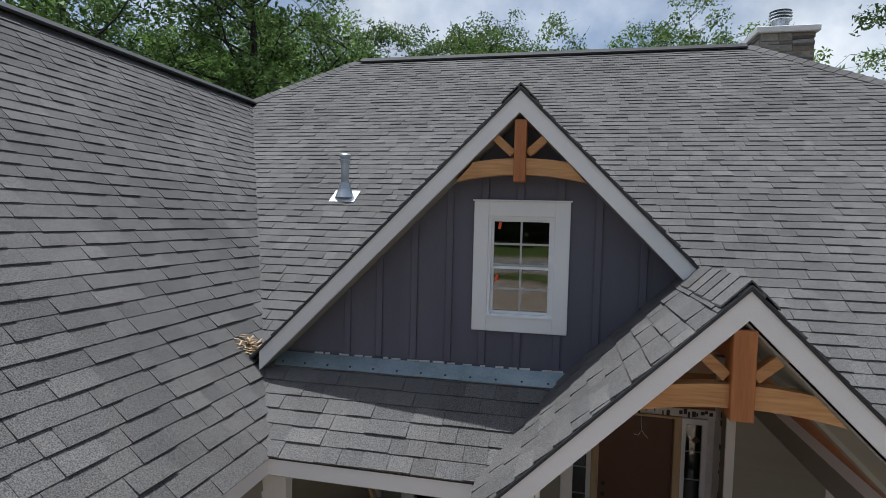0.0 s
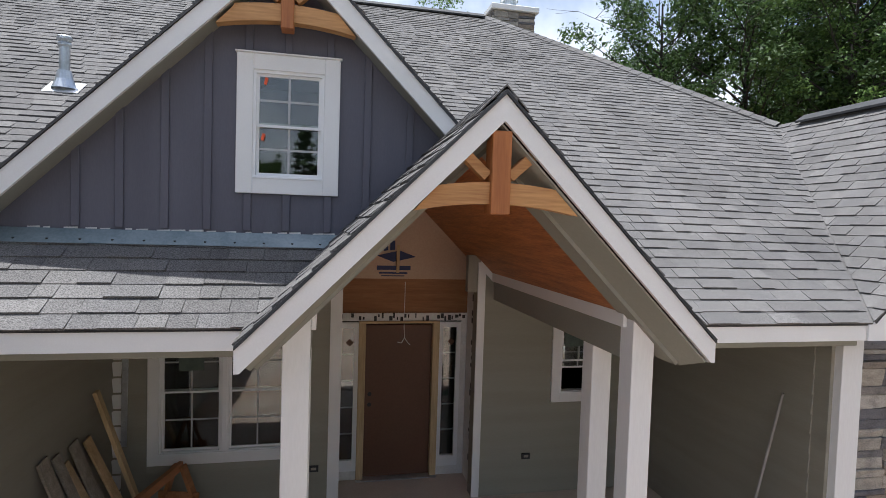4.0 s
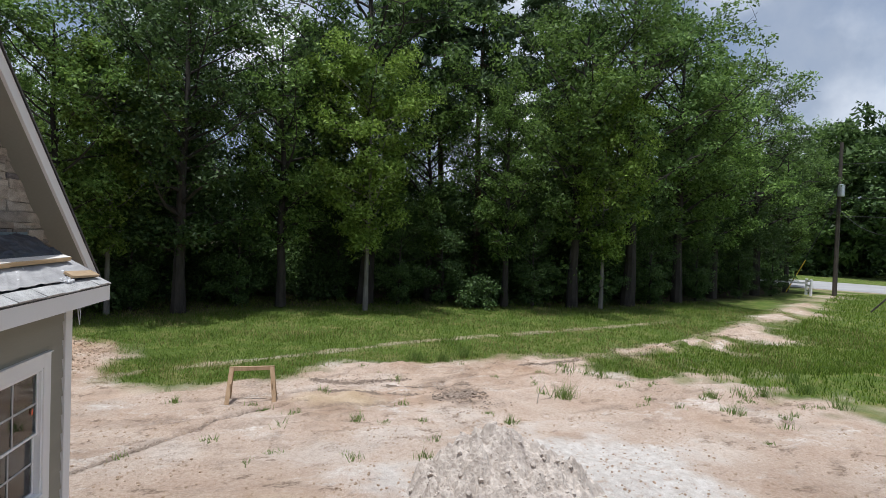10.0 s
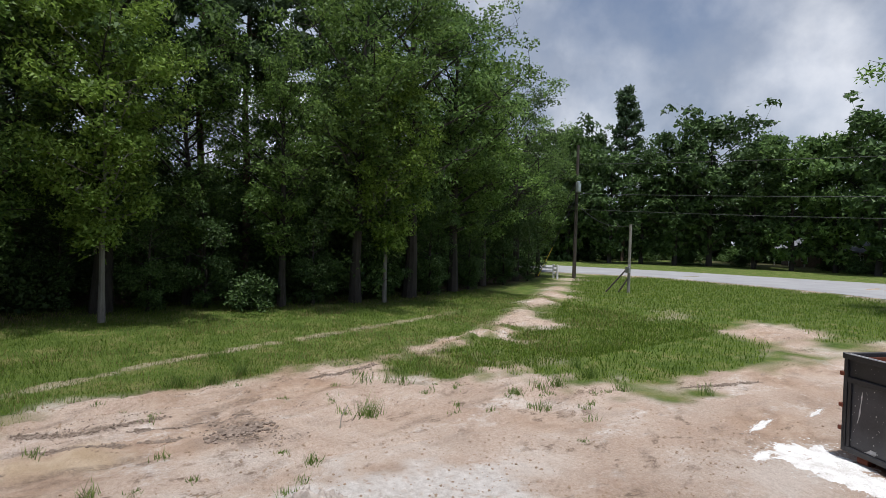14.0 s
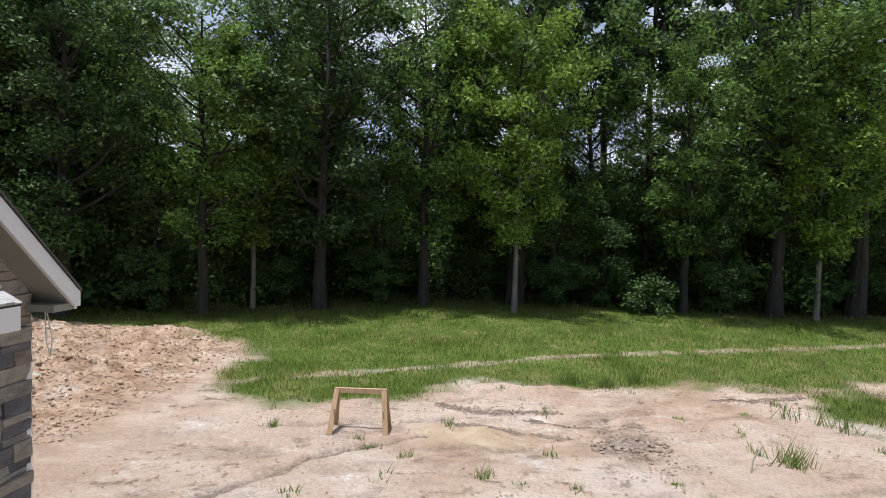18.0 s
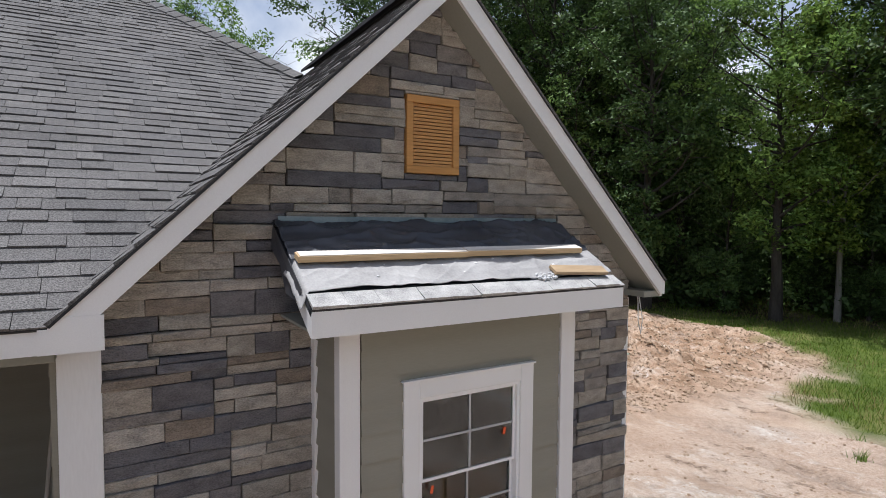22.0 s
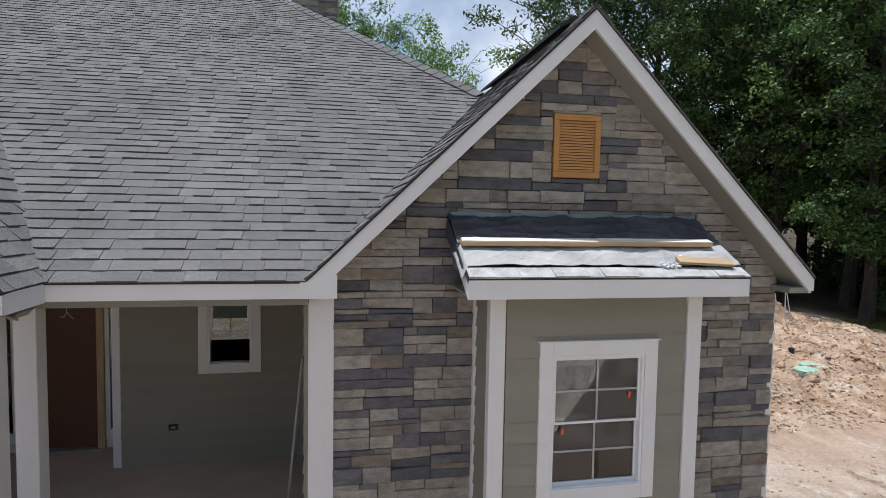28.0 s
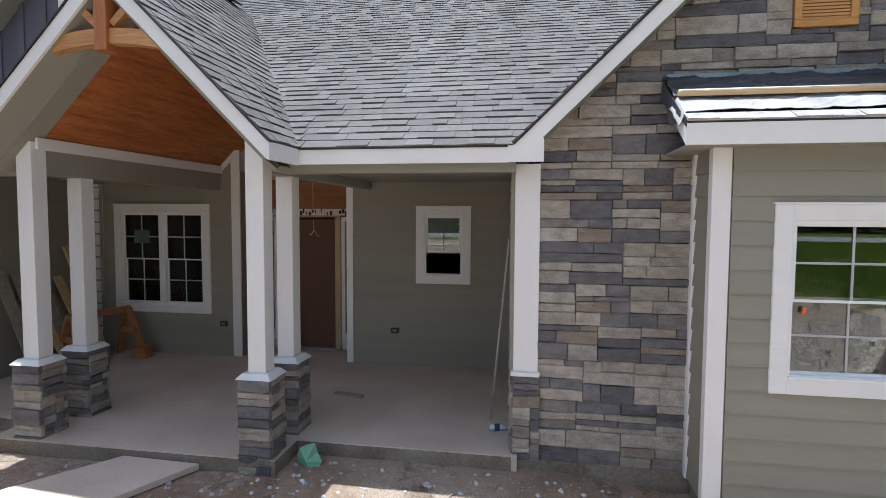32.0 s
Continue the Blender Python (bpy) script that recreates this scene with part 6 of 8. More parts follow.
def ground_material():
    m = bpy.data.materials.new("yard_soil_and_grass")
    m.use_nodes = True
    n, l = m.node_tree.nodes, m.node_tree.links
    b = n["Principled BSDF"]
    tc = n.new("ShaderNodeTexCoord")

    def tex(scale, detail=6.0, rough=0.55):
        t = n.new("ShaderNodeTexNoise")
        t.inputs["Scale"].default_value, t.inputs["Detail"].default_value, t.inputs["Roughness"].default_value = scale, detail, rough
        l.new(tc.outputs["Object"], t.inputs["Vector"])
        return t.outputs["Fac"]

    def ramp(fac, *stops):
        r = n.new("ShaderNodeValToRGB")
        while len(r.color_ramp.elements) < len(stops):
            r.color_ramp.elements.new(0.5)
        for e, (p, c) in zip(r.color_ramp.elements, stops):
            e.position, e.color = p, rgba(c)
        l.new(fac, r.inputs["Fac"])
        return r.outputs["Color"]

    def mix(fac, a, c):
        k = n.new("ShaderNodeMixRGB")
        l.new(fac, k.inputs["Fac"])
        l.new(a, k.inputs["Color1"])
        l.new(c, k.inputs["Color2"])
        return k.outputs["Color"]

    def attr(name):
        a = n.new("ShaderNodeAttribute")
        a.attribute_name = name
        return a.outputs["Fac"]
    turn, run = n.new("ShaderNodeMapping"), n.new("ShaderNodeMapping")
    turn.inputs["Rotation"].default_value = (0, 0, radians(75.5))
    run.inputs["Scale"].default_value = (.75, 1.25, 1.0)
    l.new(tc.outputs["Object"], turn.inputs["Vector"])
    l.new(turn.outputs["Vector"], run.inputs["Vector"])

    def streak(scale, detail=8.0, rough=.65):
        t = n.new("ShaderNodeTexNoise")
        t.inputs["Scale"].default_value, t.inputs["Detail"].default_value, t.inputs["Roughness"].default_value = scale, detail, rough
        l.new(run.outputs["Vector"], t.inputs["Vector"])
        return t.outputs["Fac"]
    sand = ramp(tex(0.42, 5.0), (.34, (.37, .25, .172)), (.46, (.455, .335, .25)), (.56, (.52, .41, .325)), (.66, (.64, .57, .50)))
    grit = ramp(tex(16.0, 10.0, .78), (.32, (.19, .13, .092)), (.44, (.44, .335, .258)), (.66, (.70, .60, .51)))
    half = n.new("ShaderNodeValue")
    half.outputs[0].default_value = 0.46
    soil = mix(half.outputs[0], sand, grit)
    clay = ramp(streak(2.0), (.34, (.24, .15, .09)), (.48, (.40, .27, .18)), (.64, (.54, .41, .305)))
    soil = mix(attr("clay"), soil, clay)

    def level(a, low, gain):
        k, p = n.new("ShaderNodeMath"), n.new("ShaderNodeMath")
        k.operation, p.operation, p.use_clamp = 'SUBTRACT', 'MULTIPLY', True
        k.inputs[1].default_value, p.inputs[1].default_value = low, gain
        l.new(a, k.inputs[0])
        l.new(k.outputs[0], p.inputs[0])
        return p.outputs[0]

    def both(a, c):
        k = n.new("ShaderNodeMath")
        k.operation = 'MULTIPLY'
        l.new(a, k.inputs[0])
        l.new(c, k.inputs[1])
        return k.outputs[0]

    comb = n.new("ShaderNodeMapping")
    comb.inputs["Scale"].default_value = (1.2, 2.0, 1.0)
    l.new(turn.outputs["Vector"], comb.inputs["Vector"])
    rut = n.new("ShaderNodeTexNoise")
    rut.inputs["Scale"].default_value, rut.inputs["Detail"].default_value, rut.inputs["Roughness"].default_value = 1.6, 8.0, .62
    l.new(comb.outputs["Vector"], rut.inputs["Vector"])
    earth = ramp(tex(30.0, 6.0, .7), (.36, (.13, .092, .064)), (.64, (.33, .245, .182)))
    soil = mix(both(both(level(rut.outputs["Fac"], .555, 16.0), level(tex(.5, 4.0), .46, 9.0)), level(tex(13.0, 9.0, .8), .40, 9.0)), soil, earth)
    chalk = ramp(tex(12.0, 8.0, .7), (.35, (.56, .50, .44)), (.65, (.76, .715, .66)))
    soil = mix(both(level(streak(.8, 9.0, .68), .54, 8.0), level(tex(6.0, 9.0, .75), .40, 5.0)), soil, chalk)
    scuff = ramp(tex(40.0, 4.0), (.35, (.20, .15, .115)), (.65, (.42, .335, .27)))
    soil = mix(both(level(streak(1.3, 10.0, .7), .55, 9.0), level(tex(24.0, 8.0, .75), .42, 7.0)), soil, scuff)
    spill = ramp(tex(7.0, 9.0, .72), (.34, (.50, .45, .40)), (.52, (.62, .575, .525)), (.68, (.73, .69, .645)))
    soil = mix(both(attr("sand"), level(tex(5.0, 8.0, .7), .30, 6.0)), soil, spill)
    wet = ramp(tex(2.0), (.4, (.46, .345, .225)), (.7, (.58, .46, .33)))
    soil = mix(attr("wet"), soil, wet)
    moist = ramp(tex(9.0, 8.0, .7), (.36, (.09, .066, .05)), (.64, (.22, .165, .125)))
    soil = mix(both(attr("damp"), level(tex(15.0, 9.0, .75), .36, 5.0)), soil, moist)
    turf = ramp(tex(1.2, 8.0, .7), (.34, (.058, .097, .015)), (.50, (.102, .146, .026)), (.66, (.20, .195, .07)))
    # dark brown of leaf litter, and of tree shade painted behind the mound
    leaves = ramp(tex(3.0, 8.0, .7), (.30, (.030, .024, .015)), (.55, (.070, .052, .032)), (.75, (.12, .09, .055)))
    speck = ramp(tex(75.0, 5.0, .7), (.30, (.50, .47, .44)), (.47, (.95, .94, .93)), (.68, (1.22, 1.22, 1.22)))
    grain = n.new("ShaderNodeMixRGB")
    grain.blend_type = 'MULTIPLY'
    grain.inputs["Fac"].default_value = 0.85
    l.new(mix(attr("litter"), mix(attr("grass"), soil, turf), leaves), grain.inputs["Color1"])
    l.new(speck, grain.inputs["Color2"])
    l.new(grain.outputs["Color"], b.inputs["Base Color"])
    b.inputs["Roughness"].default_value = 0.96
    b.inputs["Specular IOR Level"].default_value = 0.2
    bp = n.new("ShaderNodeBump")
    bp.inputs["Strength"].default_value, bp.inputs["Distance"].default_value = 0.8, 0.06
    l.new(tex(11.0, 12.0, .78), bp.inputs["Height"])
    ruts = n.new("ShaderNodeBump")
    ruts.inputs["Distance"].default_value = 0.16
    l.new(level(tex(.55, 3.0), .42, 5.0), ruts.inputs["Strength"])
    l.new(rut.outputs["Fac"], ruts.inputs["Height"])
    l.new(bp.outputs["Normal"], ruts.inputs["Normal"])
    fine = n.new("ShaderNodeBump")
    fine.inputs["Strength"].default_value, fine.inputs["Distance"].default_value = 0.9, 0.02
    l.new(tex(42.0, 8.0, .75), fine.inputs["Height"])
    l.new(ruts.outputs["Normal"], fine.inputs["Normal"])
    l.new(fine.outputs["Normal"], b.inputs["Normal"])
    return m


me = mesh_of("ground", verts, faces, ground_material())
for name, vals in (("grass", g_mask), ("clay", g_clay), ("wet", g_wet), ("litter", g_litter_shade), ("damp", g_damp), ("sand", g_sand)):
    at = me.attributes.new(name, 'FLOAT', 'POINT')
    at.data.foreach_set("value", vals)
me.polygons.foreach_set("use_smooth", [True] * len(me.polygons))
tagged(new("ground", me), "pale sandy building yard with ruts, running into green grass", "ground", kind="structure")
bm = bmesh.new()
bm.faces.new([bm.verts.new((x, y, ground_z(x, y) + 0.03)) for x, y in ROAD_EDGE])
bmesh.ops.triangulate(bm, faces=bm.faces[:])
tagged(part("road", bm, ROAD), "pale grey asphalt street curving past the lot", "road", kind="structure")


def full_ground(x, y):
    return ground_z(x, y) + rough_ground(x, y)


# white lime spilled by the container, and the sand heap
def blot(name, cx, cy, rx, ry, turn, mat, label, seed, lift=0.012, cat="powder"):
    rnd = random.Random(seed)
    n = 200
    vs, fs = [], []
    for k in range(n):
        a = 2 * math.pi * k / n
        r = 1 + 0.4 * noise.noise((math.cos(a) * 2.2, math.sin(a) * 2.2, seed)) + 0.3 * noise.noise((math.cos(a) * 5, math.sin(a) * 5, seed)) + 0.16 * noise.noise((math.cos(a) * 14, math.sin(a) * 14, seed)) + 0.08 * noise.noise((math.cos(a) * 40, math.sin(a) * 40, seed))
        px, py = math.cos(a) * rx * r, math.sin(a) * ry * r
        x, y = cx + px * math.cos(turn) - py * math.sin(turn), cy + px * math.sin(turn) + py * math.cos(turn)
        vs.append((x, y, full_ground(x, y) + 0.001))
    for q in (0.8, 0.5):
        for k in range(n):
            x, y = cx + (vs[k][0] - cx) * q, cy + (vs[k][1] - cy) * q
            vs.append((x, y, full_ground(x, y) + lift))
    vs.append((cx, cy, full_ground(cx, cy) + lift * 1.2))
    for ring in (0, 1):
        for k in range(n):
            fs.append((ring * n + k, ring * n + (k + 1) % n, ring * n + n + (k + 1) % n, ring * n + n + k))
    for k in range(n):
        fs.append((2 * n + k, 2 * n + (k + 1) % n, 3 * n))
    for k in range(260):
        a, r = rnd.uniform(0, 6.28), rnd.choice((.75, .95, 1.05, 1.2, 1.5)) + rnd.uniform(-.15, .25)
        px, py = math.cos(a) * rx * r, math.sin(a) * ry * r
        x, y = cx + px * math.cos(turn) - py * math.sin(turn), cy + px * math.sin(turn) + py * math.cos(turn)
        q, b = rnd.uniform(.004, .022) * (rx + ry), len(vs)
        for j in range(6):
            g = q * rnd.uniform(.4, 1.2)
            ex, ey = x + math.cos(j * 1.047) * g * 1.3, y + math.sin(j * 1.047) * g
            vs.append((ex, ey, full_ground(ex, ey) + .004))
        vs.append((x, y, full_ground(x, y) + .012))
        fs += [(b + j, b + (j + 1) % 6, b + 6) for j in range(6)]
    return tagged(new(name, mesh_of(name, vs, fs, mat)), label, cat, kind="stuff")


blot("lime_spill", 9.15, -9.85, 0.80, 0.66, -0.5, LIME, "white lime powder spilled beside the container", 4)
blot("lime_spill", 8.35, -9.42, 0.90, 0.42, -0.2, LIME, "thin white lime powder along the foot of the container", 9)
for x, y, r, w in ((10.68, -11.1, .55, .08), (10.45, -13.1, .4, .06), (9.75, -9.2, .3, .12)):
    blot("lime_streak", x, y, r, w, 1.7, LIME, "small streak of white lime on the dirt", 6)

n = 150
vs, fs = [], []
for j in range(n + 1):
    for i in range(n + 1):
        x, y = 8.4 + 4.4 * i / n, -3.8 + 4.6 * j / n
        d = math.hypot((x - 10.55) / 1.7, (y + 1.35) / 1.55) + 0.16 * noise.noise((x * 1.1, y * 1.1, 4.0)) + 0.08 * noise.noise((x * 3.7, y * 3.7, 4.0))
        h = 0.86 * max(0.0, 1 - d / .86) ** 0.8 + .05 * smooth(.9, .74, d) if d < .9 else -0.3
        cell = noise.voronoi(Vector((x * 3.4, y * 3.4, 1.3)))[0]
        chip = noise.voronoi(Vector((x * 8.5, y * 8.5, 4.1)))[0]
        lump = (0.20 * (cell[1] - cell[0]) + 0.07 * (chip[1] - chip[0]) + 0.15 * noise.noise((x * 2.3, y * 2.3, 2.0)) + 0.09 * noise.noise((x * 9.0, y * 9.0, 3.0)) + 0.06 * noise.noise((x * 19., y * 19., 3.0)) - .04) * smooth(0.9, 0.6, d)
        vs.append((x, y, ground_z(x, y) + h + lump))
for j in range(n):
    for i in range(n):
        a = j * (n + 1) + i
        fs.append((a, a + 1, a + n + 2, a + n + 1))
me = mesh_of("sand_mound", vs, fs, SANDP)
tagged(new("sand_mound", me), "lumpy dug mound of pale masonry sand on the dirt", "sand mound")

MOUND = dict(zip(((i, j) for j in range(n + 1) for i in range(n + 1)), (v[2] for v in vs)))


# scattered clods
def clods(name, spots, label, seed, mat=None):
    rnd = random.Random(seed)
    vs, fs = [], []
    t = (1 + 5 ** .5) / 2
    ico = [(-1, t, 0), (1, t, 0), (-1, -t, 0), (1, -t, 0), (0, -1, t), (0, 1, t), (0, -1, -t), (0, 1, -t), (t, 0, -1), (t, 0, 1), (-t, 0, -1), (-t, 0, 1)]
    tri = [(0, 11, 5), (0, 5, 1), (0, 1, 7), (0, 7, 10), (0, 10, 11), (1, 5, 9), (5, 11, 4), (11, 10, 2), (10, 7, 6), (7, 1, 8), (3, 9, 4), (3, 4, 2), (3, 2, 6), (3, 6, 8), (3, 8, 9), (4, 9, 5), (2, 4, 11), (6, 2, 10), (8, 6, 7), (9, 8, 1)]
    for x, y, r, *top in spots:
        z = top[0] if top else full_ground(x, y)
        b = len(vs)
        for p in ico:
            q = [c * r / 1.9 * rnd.uniform(.65, 1.25) for c in p]
            vs.append((x + q[0], y + q[1], z + q[2] * .7 + r * .25))
        fs += [tuple(i + b for i in f) for f in tri]
    return tagged(new(name, mesh_of(name, vs, fs, mat or CLOD)), label, "dirt clods", kind="stuff")


rnd = random.Random(3)
lumps = []
for k in range(900):
    i, j = rnd.randrange(4, n - 4), rnd.randrange(4, n - 4)
    x, y = 8.4 + 4.4 * i / n, -3.8 + 4.6 * j / n
    if MOUND[i, j] > ground_z(x, y) + 0.04:
        lumps.append((x, y, rnd.choice((.010, .012, .015, .02, .02, .03, .045)), MOUND[i, j]))
clods("sand_lumps", lumps, "broken lumps of damp sand on the mound", 31, SANDP)
spots = []
for k in range(1500):
    x, y = rnd.uniform(9.5, 20.5), rnd.uniform(-11, 6)
    if grass_amount(x, y) < 0.5:
        spots.append((x, y, rnd.choice((.008, .01, .012, .015, .022))))
dark = []
for cx, cy, c, q in ((15.6, -2.0, 90, .22), (15.85, -1.6, 70, .26), (15.3, -2.4, 30, .3), (19.7, -6.1, 70, .5), (21.0, -10.2, 60, .6), (22.4, -13.2, 90, .8), (24.5, -17.0, 80, .8)):
    for k in range(c):
        dark.append((cx + rnd.gauss(0, q), cy + rnd.gauss(0, q * .6), rnd.choice((.01, .014, .018, .024, .032))))
for line in RUTS:
    for (ax, ay), (bx, by) in zip(line, line[1:]):
        for k in range(int(130 * math.hypot(bx - ax, by - ay))):
            f, q = rnd.random(), .022 if line is FURROW else .06
            dark.append((ax + (bx - ax) * f + rnd.gauss(0, q), ay + (by - ay) * f + rnd.gauss(0, q), rnd.choice((.008, .012, .016, .024, .03))))
for k in range(16):
    x, y, ln = rnd.uniform(14.2, 19.0), rnd.uniform(-6.0, 2.5), rnd.uniform(.5, 1.6)
    for q in range(int(ln * 34)):
        f = rnd.random() * ln
        dark.append((x + .25 * f + rnd.gauss(0, .035), y - .97 * f + rnd.gauss(0, .05), rnd.choice((.006, .009, .012, .018))))
for k in range(150):
    px, py = rnd.gauss(0, .3), rnd.gauss(0, .13)
    dark.append((15.65 + .26 * px + py, -1.88 - .97 * px + .26 * py, rnd.choice((.03, .04, .05, .065))))
clods("damp_clods", dark, "dark damp clods turned up in the ruts", 25, CLOD_DARK)
fine = []
for k in range(8000):
    x, y = rnd.uniform(9.5, 21), rnd.uniform(-12, 6.5)
    if grass_amount(x, y) < 0.5 and rnd.random() < .5 + 1.3 * noise.noise((x * .7, y * .7, 13.0)):
        fine.append((x, y, rnd.choice((.008, .010, .014, .018, .026))))
clods("small_stones", fine, "fine brown grit and crumbs over the dirt", 15)
clods("dirt_clods", spots, "loose dirt clods scattered over the yard", 5)
spots = []
for k in range(14000):
    x, y = rnd.uniform(10.5, 23), rnd.uniform(7.4, 17.0)
    if grass_amount(x, y) < 0.6:
        spots.append((x, y, rnd.choice((.012, .016, .02, .028, .04) if k % 150 else (.07, .09, .11))))
clods("spoil_clods", spots, "rough brown clods on the spoil heap", 6)
spots = []
for k in range(1100):
    x = rnd.uniform(-0.5, 6.9)
    y = rnd.uniform(2.2, 4.0 if not 0.5 < x < 3.5 else 3.6)
    spots.append((x, y, rnd.choice((.006, .01, .01, .016, .025))))
clods("rubble", spots, "small gravel and mortar rubble along the porch edge", 7, CHALK)
twigs = bmesh.new()
for k in range(90):
    x, y = rnd.uniform(0, 6.8), rnd.uniform(2.6, 3.95)
    z = full_ground(x, y) + 0.012
    a = rnd.uniform(0, 6.3)
    d = Vector((math.cos(a), math.sin(a), 0)) * rnd.uniform(.03, .12)
    bar(Vector((x, y, z)) - d, Vector((x, y, z)) + d, 0.008, 0.006, bm=twigs)
tagged(part("wood_scraps", twigs, LUMBER_OLD), "thin wood scraps and twigs on the dirt", "scraps", kind="stuff")


# ---- grass ----
def blades(name, spots, mat, label, seed):
    """spots: x, y, height, lean, width."""
    rng = np.random.default_rng(seed)
    sp = np.array(spots)
    k = len(sp)
    z = np.array([full_ground(x, y) for x, y in sp[:, :2]])
    a = rng.uniform(0, 2 * np.pi, k)
    b = rng.uniform(0, 2 * np.pi, k)
    w = sp[:, 4]
    v = np.zeros((k, 3, 3))
    v[:, 0, 0], v[:, 0, 1], v[:, 0, 2] = sp[:, 0] - np.cos(a) * w, sp[:, 1] - np.sin(a) * w, z - .01
    v[:, 1, 0], v[:, 1, 1], v[:, 1, 2] = sp[:, 0] + np.cos(a) * w, sp[:, 1] + np.sin(a) * w, z - .01
    v[:, 2, 0], v[:, 2, 1], v[:, 2, 2] = sp[:, 0] + np.cos(b) * sp[:, 3], sp[:, 1] + np.sin(b) * sp[:, 3], z + sp[:, 2]
    me = bpy.data.meshes.new(name)
    me.vertices.add(3 * k)
    me.vertices.foreach_set("co", v.reshape(-1))
    me.loops.add(3 * k)
    me.loops.foreach_set("vertex_index", np.arange(3 * k, dtype=np.int32))
    me.polygons.add(k)
    me.polygons.foreach_set("loop_start", np.arange(0, 3 * k, 3, dtype=np.int32))
    me.update(calc_edges=True)
    me.materials.append(mat)
    return tagged(new(name, me), label, "grass", kind="stuff")


rnd = random.Random(17)
spots, tall = [], []
while len(spots) < 150000:
    x = 17 + rnd.random() ** 1.3 * 17
    y = rnd.uniform(-22, 16)
    g = grass_amount(x, y)
    if g > 0.35 and rnd.random() < g:
        h = rnd.uniform(.05, .15) * (0.7 + 0.8 * max(0, noise.noise((x * .5, y * .5, 3.0)) + .3))
        spots.append((x, y, h, h * rnd.uniform(.2, .9), rnd.uniform(.004, .009)))
blades("meadow_grass", spots, GRASS, "knee high green meadow grass before the woods", 1)
spots = []
while len(spots) < 14000:
    x, y = 17.5 + rnd.random() ** 1.2 * 16, rnd.uniform(-22, 16)
    if grass_amount(x, y) > 0.2 and rnd.random() < .25 + noise.noise((x * .4, y * .4, 7.0)) + .3 * noise.noise((x * 1.6, y * 1.6, 3.0)):
        h = rnd.uniform(.10, .24)
        spots.append((x, y, h, h * rnd.uniform(.2, .7), rnd.uniform(.004, .009)))
blades("dry_grass", spots, STRAW, "dry straw coloured seed heads among the grass", 11)
spots = []
while len(spots) < 60000:
    x, y = rnd.uniform(6, 40), -9 - rnd.random() ** 1.2 * 38
    g = grass_amount(x, y)
    if inside(x, y, FIELD) and rnd.random() < g:
        h = rnd.uniform(.06, .18)
        spots.append((x, y, h, h * rnd.uniform(.1, .6), rnd.uniform(.008, .02)))
blades("field_grass", spots, GRASS, "short green grass towards the street", 2)
spots = []
tufts = [(15.4, -4.4, .42, 90), (17.7, -5.5, .38, 40), (15.1, -9.7, .42, 70), (15.2, -11.1, .45, 80), (13.8, -7.9, .3, 50), (17.1, -6.3, .4, 40), (14.8, -8.0, .22, 80), (14.2, 0.6, .2, 45), (13.6, -2.5, .2, 50), (15.0, -9.0, .3, 40), (17.4, -6.0, .4, 30), (16.2, -11.6, .4, 60), (13.9, -10.8, .3, 50), (12.6, -12.4, .4, 50), (19.4, -2.2, .35, 120), (19.6, -1.4, .35, 140), (19.9, -3.0, .4, 120)]
for k in range(70):
    tufts.append((rnd.uniform(12, 20), rnd.uniform(-11, 5), rnd.uniform(.06, .18), rnd.randint(14, 40)))
for tx, ty, th, c in tufts:
    for k in range(c):
        h = th * rnd.uniform(.5, 1.1)
        s = .05 + th * .17
        spots.append((tx + rnd.gauss(0, s), ty + rnd.gauss(0, s), h, h * rnd.uniform(.2, .8), rnd.uniform(.006, .012)))
blades("weed_tufts", spots, GRASS_DRY, "scattered weed tufts growing in the dirt", 3)


# ---- trees ----
def limb_path(rnd, a, d, length, n, droop):
    pts = [Vector(a)]
    d = Vector(d).normalized()
    for k in range(n):
        d = (d + Vector((rnd.uniform(-.22, .22), rnd.uniform(-.22, .22), rnd.uniform(-.12, .16) - droop))).normalized()
        pts.append(pts[-1] + d * length / n)
    return pts


def leaf_cloud(rng, centres, per, spread, size, shape=1.0, flat=0.65):
    """Pointed leaves in domed pads round twig ends, mostly facing the sky."""
    c = np.repeat(np.array(centres), per, axis=0)
    k = len(c)
    ang, rad = rng.uniform(0, 2 * np.pi, k), np.sqrt(rng.uniform(0, 1, k)) * 1.5
    p = np.stack([np.cos(ang) * rad, np.sin(ang) * rad, 0.6 - 0.45 * rad ** 2 + rng.normal(0, .6, k)], axis=1)
    p = c + p * np.array(spread) + rng.normal(0, .12, (k, 3)) * np.array(spread)
    nrm = rng.normal(0, .62, (k, 3)) + np.array([0, 0, flat]) + np.stack([np.cos(ang) * rad, np.sin(ang) * rad, 0 * rad], axis=1) * .45
    nrm /= np.linalg.norm(nrm, axis=1)[:, None]
    a = np.cross(nrm, rng.normal(0, 1, (k, 3)))
    a /= np.linalg.norm(a, axis=1)[:, None]
    b = np.cross(nrm, a)
    s = rng.uniform(size[0], size[1], k)[:, None]
    v = np.stack([p - a * s + b * s * .62 * shape, p - a * s - b * s * .62 * shape, p + a * s], axis=1)
    return v.reshape(-1, 3)


